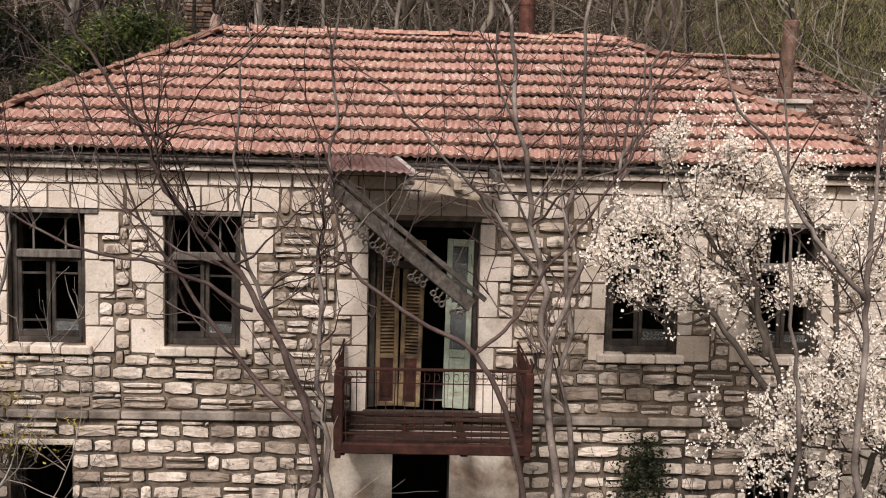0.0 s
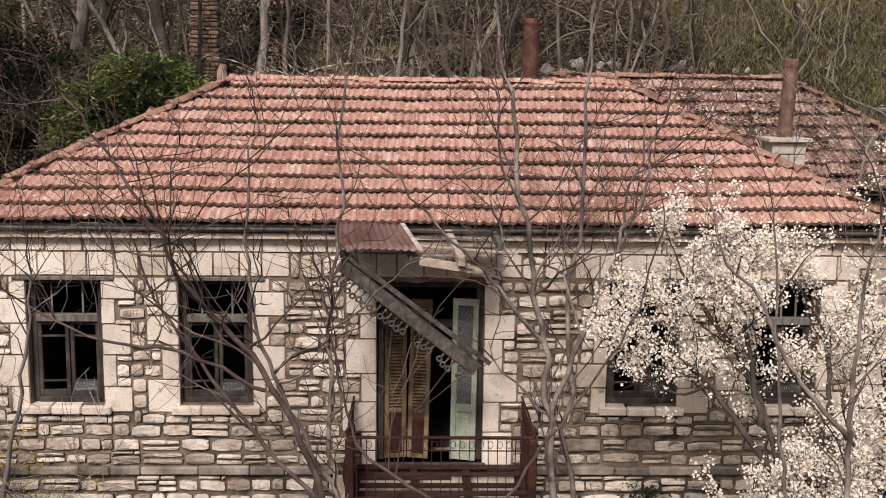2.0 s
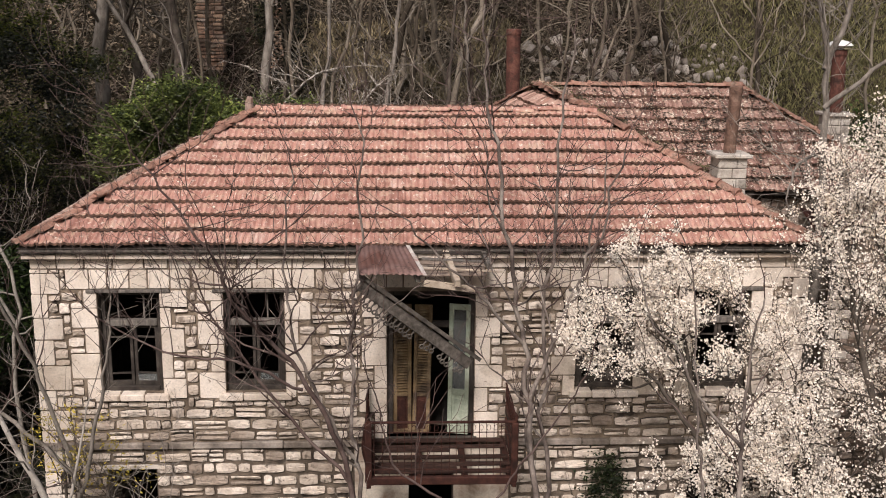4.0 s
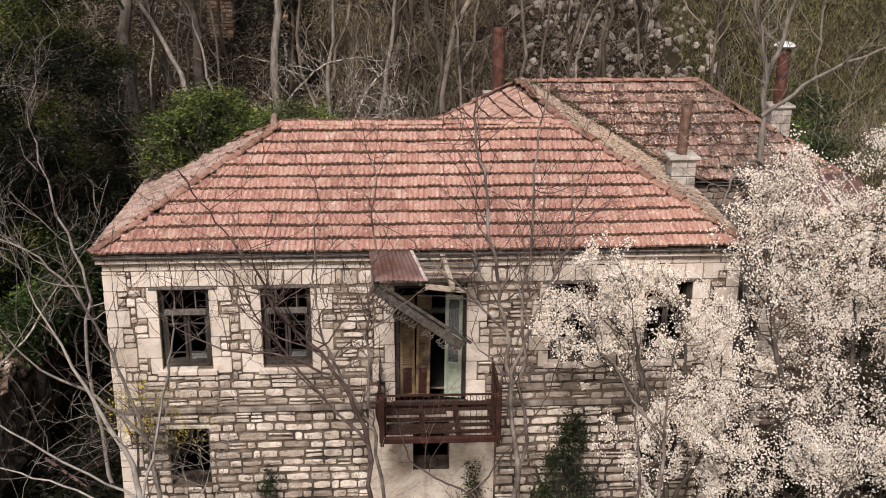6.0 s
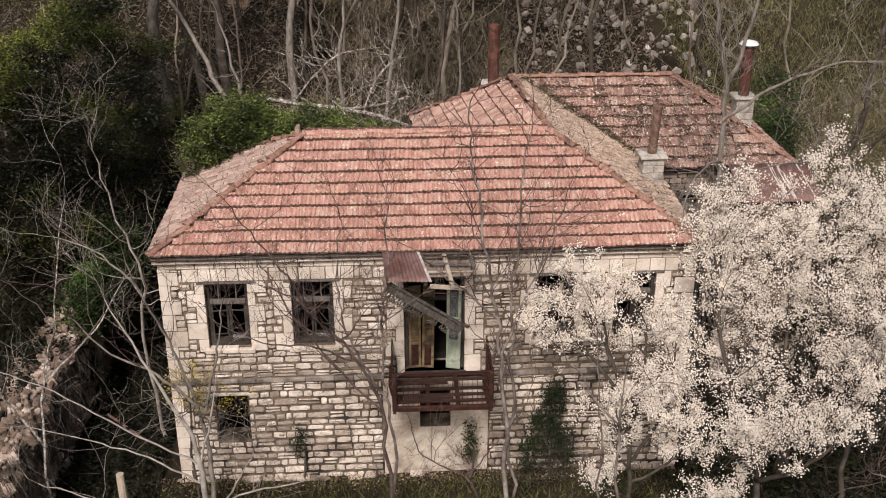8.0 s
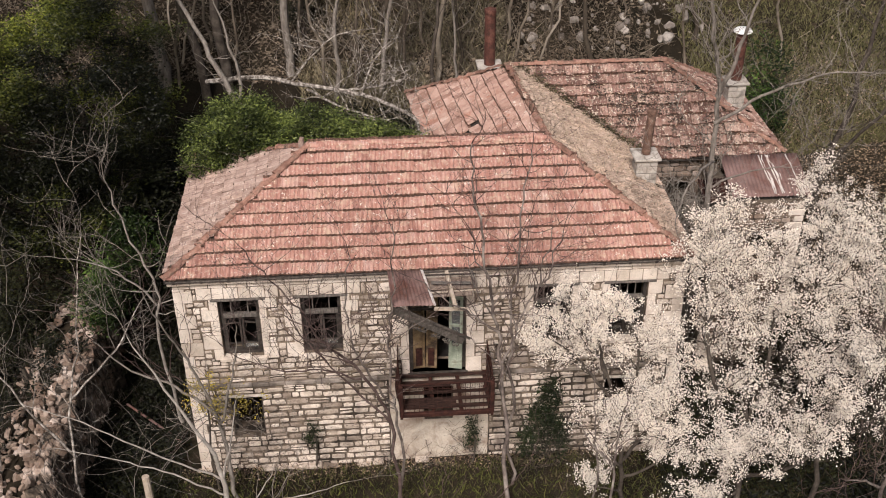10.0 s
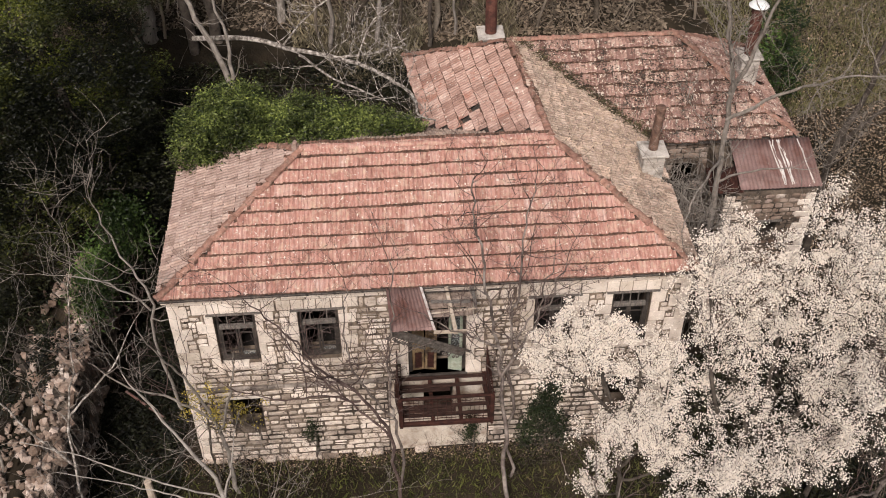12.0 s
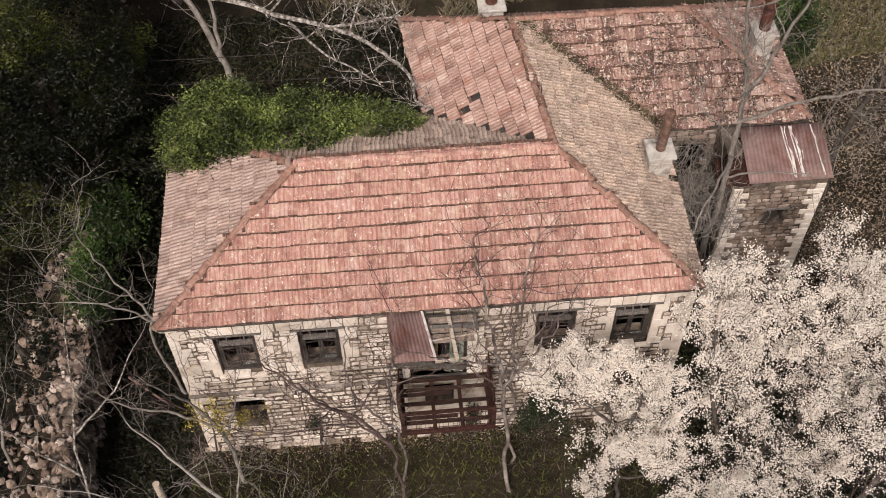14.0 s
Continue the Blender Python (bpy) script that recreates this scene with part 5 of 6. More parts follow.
for foot, top, r0, mat in (((-2.25, 12.5, 4.0), (-1.9, 12.7, 13.0), 0.085, BARK), ((-0.85, 12.4, 4.0), (0.2, 12.6, 12.5), 0.09, BARK), ((-0.15, 12.6, 4.0), (0.6, 12.8, 12.5), 0.07, BARK_WOODS),
                           ((0.85, 12.5, 4.0), (1.5, 12.6, 12.0), 0.075, BARK_DARK), ((-1.7, 13.0, 4.2), (-1.1, 13.2, 12.0), 0.05, BARK_WOODS), ((1.8, 12.9, 4.2), (1.4, 13.0, 12.0), 0.05, BARK)):
    foot, top = Vector(foot), Vector(top)
    stem_tree("slope_tree", [([tuple(foot), tuple(foot.lerp(top, 0.3)), tuple(foot.lerp(top, 0.65)), tuple(top)], r0, 0.02)], "leaning bare tree behind the tiled roof", group="slope trees", bark=mat, twig=BARK_WOODS, density=1.5, level=2, start=0.22, reach=1.5, lift=0.10, kids=(2, 3), limb=0.018)


def clear_of_house(x, y):
    if 8.6 + 0.12 * (y - 12) < x and 10 < y < 34 and math.sin(x * 12.7 + y * 7.3) < 0.93:
        return False
    return not (-7.5 < x < 12.0 and y < 12.6) and not (-13.5 < x < -6.5 and y < 11.5)


WOOD = [wood_tree(40 + k, h) for k, h in enumerate((9.5, 11.0, 8.0, 12.5, 10.0, 7.0))]
random.seed(7)
spots = [(-5.6, 13.6), (-7.4, 13.2), (-1.0, 14.6), (2.0, 13.8), (6.4, 13.4), (9.6, 13.0)]
for w, (x, y) in zip(WOOD, spots):
    w.matrix_basis = Matrix.Translation((x, y, ground_z(x, y)))
placed = list(spots)
tries = 0
while len(placed) < 185 and tries < 4000:
    tries += 1
    y = 12.4 + 34 * random.random() ** 1.5
    x = rnd(-1, 1) * (10 + y * 0.5) + 1.0
    if not clear_of_house(x, y) or any((x - a) ** 2 + (y - b) ** 2 < 0.5 for a, b in placed):
        continue
    placed.append((x, y))
    k = rnd(0.55, 1.3)
    copy_thing(random.choice(WOOD), Matrix.Translation((x, y, ground_z(x, y))) @ pose(0, 0, 0, rnd(-15, 15), rnd(-17, 17), rnd(0, 360)) @ Matrix.Scale(k, 4))


def brushwood(name, n, region, label, material, h=(0.5, 1.6), lean=0.9, r=0.008):
    """Countless thin stems over a stretch of ground."""
    s = Shape()
    made = 0
    while made < n:
        x, y = region()
        if x is None:
            continue
        made += 1
        p = Vector((x, y, ground_z(x, y) - 0.05))
        d = Vector((rnd(-lean, lean), rnd(-lean, lean), 1)).normalized()
        ln = rnd(*h)
        m = p + d * ln * 0.5 + Vector((rnd(-0.1, 0.1), rnd(-0.1, 0.1), 0)) * ln
        q = m + (d + Vector((rnd(-0.6, 0.6), rnd(-0.6, 0.6), rnd(-0.5, 0.2)))).normalized() * ln * 0.5
        s.tube([p, m, q], [r * rnd(0.6, 1.5), r * 0.7, r * 0.25], 3, close=False)
    ob = new(name, s.mesh(name, material))
    return tagged(ob, label, "undergrowth", kind="stuff")


def slope_region():
    y = 11.6 + 30 * random.random() ** 1.6
    x = rnd(-1, 1) * (12 + y * 0.45) + 1
    return (x, y) if clear_of_house(x, y) else (None, None)


def garden_region():
    x, y = rnd(-12, 13), rnd(-8, 0)
    return (x, y) if y < -0.2 else (None, None)


def left_region():
    x, y = rnd(-13, -6.4), rnd(-5, 11)
    return x, y


def right_region():
    x, y = rnd(10.8, 18), rnd(-3, 13)
    return x, y


def brush_region():
    x, y = slope_region()
    return (x, y) if x is not None and not (-9 < x < -2.5 and y < 14.0) else (None, None)


brushwood("brushwood", 5200, brush_region, "tangled bare brushwood on the wooded slope", BARK_WOODS, (0.7, 2.6), 1.2, 0.012)
brushwood("brushwood", 260, left_region, "dark tangled brushwood beside the house", BARK_DARK, (0.5, 1.8), 1.2, 0.009)
brushwood("brushwood", 1500, right_region, "brown tangled brushwood on the bank", BARK_WOODS, (0.4, 1.6), 1.2, 0.009)
brushwood("brushwood", 450, garden_region, "thin bare brambles before the house", BARK_RED, (0.4, 1.4), 1.3, 0.007)


def blades(name, n, region, size, label, material, flat=0.3):
    s = Shape()
    made = 0
    while made < n:
        x, y = region()
        if x is None:
            continue
        made += 1
        p = Vector((x, y, ground_z(x, y)))
        w = size * rnd(0.5, 1.4)
        a = rnd(0, 6.28)
        side = Vector((math.cos(a), math.sin(a), 0)) * w * 0.07
        tip = p + Vector((rnd(-1, 1) * w * 0.7, rnd(-1, 1) * w * 0.7, w * rnd(flat, 1.0)))
        s.add([p - side, p + side, tip], [(0, 1, 2)])
    ob = new(name, s.mesh(name, material))
    return tagged(ob, label, "grass", kind="stuff")


blades("dry_grass", 10000, garden_region, 0.22, "matted dry straw-coloured grass before the house", DRY_GRASS)
blades("green_grass", 42000, garden_region, 0.2, "short green grass before the house", GREEN_GRASS)


def litter(name, n, region, size, label, material, deep=0.0):
    s = Shape()
    made = 0
    pts = []
    while made < n:
        x, y = region()
        if x is None:
            continue
        made += 1
        pts.append(Vector((x, y, ground_z(x, y) + 0.02 + deep * random.random() * (0.6 + 0.5 * noise.noise((x * 0.9, y * 0.9, 2))))))
    leaf_cloud(s, pts, size, 0.02, 1, 0.4)
    ob = new(name, s.mesh(name, material))
    return tagged(ob, label, "leaves", kind="stuff")


# leaf cover added over the soil, coloured as the gap's shade
litter("ground_ivy", 60000, left_region, 0.065, "near-black leaf cover standing in for shade beside the house", LEAF_DARK, 0.55)


def back_region():
    x, y = rnd(-8.5, 0.2), rnd(6.8, 11.8)
    return x, y


def thicket_region():
    x, y = rnd(5.8, 12.5), rnd(-6, 2.5)
    return (x, y) if x > 6.4 or y < -0.5 else (None, None)


# the same added shade cover behind the house and under the blossom
litter("ground_ivy", 21000, back_region, 0.07, "near-black leaf cover standing in for shade behind the house", LEAF_DARK, 0.6)
litter("ground_ivy", 20000, thicket_region, 0.08, "near-black low leaf cover standing in for shade under the blossoming trees", LEAF_DARK, 0.4)
brushwood("brushwood", 330, back_region, "tangled bare branches behind the house", BARK, (0.5, 1.8), 1.6, 0.008)


def litter_region():
    x, y = slope_region()
    return (x, y) if x is not None and (x > -2.5 or y > 13.5) else (None, None)


litter("leaf_litter", 105000, litter_region, 0.10, "brown fallen leaves on the wooded slope", LITTER)
litter("leaf_litter", 52000, right_region, 0.045, "reddish brown fallen leaves on the bank", LITTER)


def foot_region():
    x, y = rnd(-6.4, 5.5), -0.05 - abs(random.gauss(0, 0.30))
    return x, y


def court_region():
    return rnd(6.3, 7.9), rnd(2.2, 4.9)


litter("leaf_litter", 2600, foot_region, 0.030, "red-brown fallen leaves and rubble dust at the wall's foot", LITTER, 0.06)
brushwood("brushwood", 260, foot_region, "thin dead brambles at the wall's foot", BARK_RED, (0.3, 1.1), 1.1, 0.006)


def court_tangle():
    s = Shape()
    for _ in range(330):
        x, y = court_region()
        p = Vector((x, y, 5.0 + rnd(-0.9, 0.5)))
        pts = [p]
        d = Vector((rnd(-1, 1), rnd(-1, 1), rnd(-0.4, 0.8))).normalized()
        for _ in range(4):
            d = (d + Vector((rnd(-0.7, 0.7), rnd(-0.7, 0.7), rnd(-0.6, 0.4)))).normalized()
            pts.append(pts[-1] + d * rnd(0.12, 0.30))
        s.tube(pts, [0.009, 0.008, 0.006, 0.005, 0.003], 3, close=False)
    for _ in range(60):
        p = Vector((rnd(6.3, 7.9), rnd(2.2, 4.9), 0.0))
        s.tube(bent(p, p + Vector((rnd(-0.3, 0.3), rnd(-0.3, 0.3), 5.2)), 6, 0.03), 0.010, 3, close=False)
    tagged(new("dead_vines", s.mesh("dead_vines", BARK)), "tangled grey bare creepers filling the courtyard gap", "vine", kind="stuff")


court_tangle()


# overhead wires to the wing's wall
for a, b, c in (((-13.5, 9.2, 5.9), (-6.4, 8.86, 5.45), (0.36, 8.80, 5.45)), ((-13.5, 8.2, 5.8), (-6.3, 7.99, 5.35), (0.36, 7.80, 5.35))):
    t = thing("overhead_wire", a, "thin dark overhead wire running to the rear wing", "wire", "overhead wires")
    part("wire", Shape().tube([Vector(q) - Vector(a) for q in (a, b, c)], 0.008, 5), WOOD_DARK, t)


# fallen dead tree behind the bush
dead = thing("fallen_tree", (-2.0, 9.6, ground_z(-2.0, 9.6)), "fallen bleached dead tree leaning towards the roof", "tree")


def fallen():
    o = Vector((-2.0, 9.6, ground_z(-2.0, 9.6)))
    store = (Shape(), Shape())
    for pts, r0, r1 in (([(-6.3, 11.4, 5.6), (-4.62, 10.27, 6.2), (-3.5, 9.53, 6.3), (-1.38, 8.47, 6.3), (-0.37, 7.43, 6.3), (0.12, 6.6, 6.3), (0.18, 5.82, 6.3), (0.6, 5.4, 6.38)], 0.085, 0.022),
                        ([(-2.0, 8.8, 6.3), (-0.9, 8.75, 6.45), (-0.2, 8.6, 6.7), (0.0, 8.2, 7.0)], 0.045, 0.012), ([(-3.5, 9.6, 6.3), (-2.7, 9.5, 7.3), (-2.0, 9.5, 7.8), (-0.9, 9.5, 7.95)], 0.032, 0.010),
                        ([(-3.0, 9.2, 6.2), (-2.2, 7.9, 6.3), (-1.2, 7.0, 6.3), (-0.6, 6.2, 6.5)], 0.04, 0.012), ([(-1.4, 8.5, 6.3), (-1.0, 8.9, 7.2), (-0.3, 9.2, 7.8)], 0.03, 0.010)):
        line = chain([Vector(p) - o for p in pts], 5, 0.02)
        n = len(line) - 1
        store[0].tube(line, [r0 + (r1 - r0) * k / n for k in range(n + 1)], 7)
        for _ in range(14):
            u = rnd(0.1, 1.0)
            k = min(int(u * n), n - 1)
            twig_out(store, line[k], Vector((rnd(-1, 1), rnd(-1, 1), rnd(-0.2, 0.8))), 0.016, rnd(0.6, 1.5), 2, 0.6, 0.1, (1, 3))
    part("trunk", store[0], DEAD_WOOD, dead)
    part("twig_mass", store[1], DEAD_WOOD, dead, kind="stuff")


fallen()


def olive_region():
    y = 9.5 + 22 * random.random() ** 1.3
    x = rnd(10.5 - 0.1 * (y - 9), 12 + y * 0.5)
    return x, y


def bank_region():
    x, y = rnd(-3.5, 3.8), 11.2 + 11 * random.random() ** 1.3
    return (x, y) if noise.noise((x * 0.5, y * 0.5, 6)) > -0.22 else (None, None)


blades("dry_grass", 16000, bank_region, 0.40, "tan dead grass and stalks on the bank behind the roof", BANK)
blades("hill_grass", 80000, olive_region, 0.24, "olive green grass on the upper slope", HILL_GRASS)


# ruined wall with rubble and rocks
def lump(s, c, r):
    """One rough stone."""
    bm = bmesh.new()
    bmesh.ops.create_icosphere(bm, subdivisions=1, radius=1.0)
    q = Vector((rnd(0.6, 1.1), rnd(0.6, 1.1), rnd(0.45, 0.8))) * r
    m = Matrix.Translation(c) @ pose(0, 0, 0, rnd(0, 360), rnd(0, 360), rnd(0, 360))
    vs = [m @ Vector((math.copysign(abs(v.co.x) ** 0.35, v.co.x) * q.x * rnd(0.85, 1.1), math.copysign(abs(v.co.y) ** 0.35, v.co.y) * q.y * rnd(0.85, 1.1), v.co.z * q.z * rnd(0.85, 1.1))) for v in bm.verts]
    s.add(vs, [tuple(v.index for v in f.verts) for f in bm.faces])
    bm.free()


def ruin():
    o = Vector((-9.0, 0.5, 0))
    t = thing("ruined_wall", o, "collapsed pale rubble wall heaped with loose stones", "wall")
    s = Shape()

    def top(y):
        return 2.35 + 0.45 * noise.noise((y * 0.8, 0, 3)) + 0.25 * noise.noise((y * 2.3, 4, 3)) + 0.25 * smooth_step(2, 5, y) - 0.8 * smooth_step(-2, -6, y)

    y = -6.0
    core = Shape()
    while y < 5.6:
        h = top(y)
        core.box((-9.25 - o.x + rnd(-0.05, 0.05), y - o.y, -0.4), (-8.75 - o.x + rnd(-0.05, 0.05), y + 0.42 - o.y, h - 0.15), 0.05)
        y += 0.4
    part("wall_core", core, MORTAR, t)
    count = 0
    for _ in range(1000):
        y = rnd(-6, 5.6)
        kind = random.random()
        h = top(y)
        if kind < 0.35:
            c = Vector((-9.0 + rnd(-0.32, 0.32), y, h + rnd(-0.18, 0.03)))
        elif kind < 0.65:
            c = Vector((-8.72, y, rnd(0, h)))
        else:
            u = rnd(0.0, 1.6) ** 1.2
            c = Vector((-9.3 - u, y, max(0.1, h - 0.45 - u * 0.75 + rnd(-0.15, 0.1))))
        r = rnd(0.05, 0.17)
        if count < 280 and kind < 0.35 or (kind >= 0.65 and count < 280 and u < 0.8):
            one = Shape()
            lump(one, Vector((0, 0, 0)), r)
            ob = part("stone", one, RUBBLE, t)
            ob.matrix_basis = Matrix.Translation(c - o)
            count += 1
        else:
            lump(s, c - o, r)
    part("loose_rubble", s, RUBBLE, t, kind="stuff")
    heap = Shape()
    n = 14
    for j in range(n + 1):
        for i in range(9):
            u, y = i * 0.36, -6.2 + 12 * j / n
            heap.v.append((-9.1 - u - o.x, y - o.y, max(-0.5, top(y) - 0.6 - u * 0.75 + 0.2 * noise.noise((u * 2, y * 1.5, 8)))))
    for j in range(n):
        for i in range(8):
            a = j * 9 + i
            heap.f.append((a, a + 9, a + 10, a + 1))
    part("rubble_heap", heap, GROUND, t, "heap of soil and mortar behind the wall")


ruin()


def dead_vines():
    s = Shape()
    for _ in range(420):
        y = rnd(-5.5, 5.5)
        p = Vector((-8.78 + rnd(-0.1, 0.1), y, 2.3 + rnd(-0.5, 0.2)))
        q = p + Vector((rnd(0.02, 0.35), rnd(-0.4, 0.4), -rnd(0.6, 1.8)))
        m = p.lerp(q, 0.5) + Vector((rnd(0.02, 0.2), rnd(-0.15, 0.15), 0))
        s.tube([p, m, q], [0.009, 0.007, 0.003], 3, close=False)
    tagged(new("dead_vines", s.mesh("dead_vines", BARK_DARK)), "dry brown vines hanging down the ruined wall", "vine", kind="stuff")


dead_vines()


def rock_heap():
    for k in range(290):
        x, y = rnd(4.2, 11.0), 14.6 + 6.5 * random.random()
        one = Shape()
        r = 0.06 + 0.17 * random.random() ** 2
        lump(one, Vector((0, 0, 0)), r)
        ob = new("rock", one.mesh("rock", ROCK))
        ob.matrix_basis = Matrix.Translation((x, y, ground_z(x, y) + r * 0.3))
        tagged(ob, "pale grey rock lying on the wooded slope", "rock", "slope rocks")


rock_heap()

# stone pillars of a ruin in the wood
for x, y, h, half in ((-6.15, 19.2, 4.2, 0.42), (-4.1, 19.4, 4.4, 0.26)):
    z0 = ground_z(x, y) - 0.4
    t = thing("ruined_pillar", (x, y, z0), "crumbling pale red stone pillar in the wood", "pillar", "ruined pillars")
    z = 0.0
    while z < h:
        hh = rnd(0.09, 0.17)
        cut = sorted((-half + rnd(-0.05, 0.04), rnd(-0.25, 0.1) * half, rnd(0.2, 0.5) * half, half + rnd(-0.05, 0.05)))
        for c0, c1 in zip(cut, cut[1:]):
            if c1 - c0 > 0.06:
                part("stone", Shape().box((c0, -0.3 + rnd(-0.04, 0.04), z), (c1 - 0.015, 0.3, z + hh - 0.02), 0.02), BRICK if random.random() < 0.6 else RUBBLE, t)
        z += hh

# timber post in the yard
t = thing("timber_post", (-6.9, -1.6, ground_z(-6.9, -1.6)), "weathered round timber post in the yard", "post")
part("post", Shape().tube([(0, 0, -0.3), (0.01, 0, 0.7), (0.0, 0.01, 1.35)], [0.10, 0.095, 0.09], 10), WOOD_PALE, t)

# rusty pipe lying in the dark gap
t = thing("iron_pipe", (-7.5, 0.0, 0.0), "thin rusty iron pipe lying in the undergrowth", "pipe")
part("pipe", Shape().tube([(-0.55, 1.98, 0.42), (0.2, 1.45, 0.2), (1.0, 0.93, -0.12)], 0.035, 8), RUST_SHEET, t)

# ---------------------------------------------------------------- stones of the wall
def stone_shape(flat):
    """Outline, shoulders and face of one stone, one metre wide and high, front towards -y."""
    out = []
    if flat:
        for sx, sz in ((1, -1), (1, 1), (-1, 1), (-1, -1)):
            first, last = (0.5, 0.46), (0.47, 0.5)
            for a, b in ((last, first) if sx * sz < 0 else (first, last)):
                out.append((sx * a * (1 + rnd(-0.005, 0.005)), sz * b * (1 + rnd(-0.010, 0.010))))
    else:
        power, turn = rnd(6.0, 16.0), rnd(-0.05, 0.05)
        ph = rnd(0, 6.28)
        for k in range(14):
            a = 2 * math.pi * (k + rnd(-0.25, 0.25)) / 14 - math.pi / 2
            ca, sa = math.cos(a), math.sin(a)
            r = (abs(ca) ** power + abs(sa) ** power) ** (-1 / power) * 0.5
            r *= 1 + 0.025 * math.sin(2 * a + ph) + rnd(-0.035, 0.025)
            out.append((ca * r, sa * r + turn * ca * r))
    n = len(out)
    face = rnd(0.000, 0.006) if flat else rnd(0.004, 0.030)
    tx, tz = rnd(-1, 1) * face, rnd(-1, 1) * face
    vs = [(x, 0.09, z) for x, z in out] + [(x * 0.995, 0.010, z * 0.99) for x, z in out]
    q, qz = (0.975, 0.975) if flat else (0.955, 0.92)
    vs += [(x * q, -face * 0.6 + tx * x + tz * z + rnd(-0.007, 0.007) * (0 if flat else 1), z * qz) for x, z in out]
    fs = []
    for r in (0, n):
        fs += [(r + k, r + (k + 1) % n, r + n + (k + 1) % n, r + n + k) for k in range(n)]
    if flat:
        vs.append((0, -face * 0.6, 0))
        fs += [(2 * n + k, 2 * n + (k + 1) % n, 3 * n) for k in range(n)]
    else:
        # a split face: an uneven inner ring round a broken centre
        vs += [(x * rnd(0.4, 0.8), -face + tx * x + tz * z + rnd(-0.009, 0.007), z * rnd(0.35, 0.75)) for x, z in out]
        fs += [(2 * n + k, 2 * n + (k + 1) % n, 3 * n + (k + 1) % n, 3 * n + k) for k in range(n)]
        vs.append((rnd(-0.1, 0.1), -face + rnd(-0.012, 0.006), rnd(-0.1, 0.1)))
        fs += [(3 * n + k, 3 * n + (k + 1) % n, 4 * n) for k in range(n)]
    return vs, fs


RUBBLE_POOL = [stone_shape(False) for _ in range(20)]
BLOCK_POOL = [stone_shape(True) for _ in range(10)]


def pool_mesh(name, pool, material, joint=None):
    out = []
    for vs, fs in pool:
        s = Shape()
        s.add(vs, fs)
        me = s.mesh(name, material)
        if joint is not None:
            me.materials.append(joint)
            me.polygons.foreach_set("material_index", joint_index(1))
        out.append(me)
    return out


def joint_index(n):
    """The bedded sides of n rubble stones carry the mortar with its painted joint shade, their faces are bare."""
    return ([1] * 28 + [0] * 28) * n


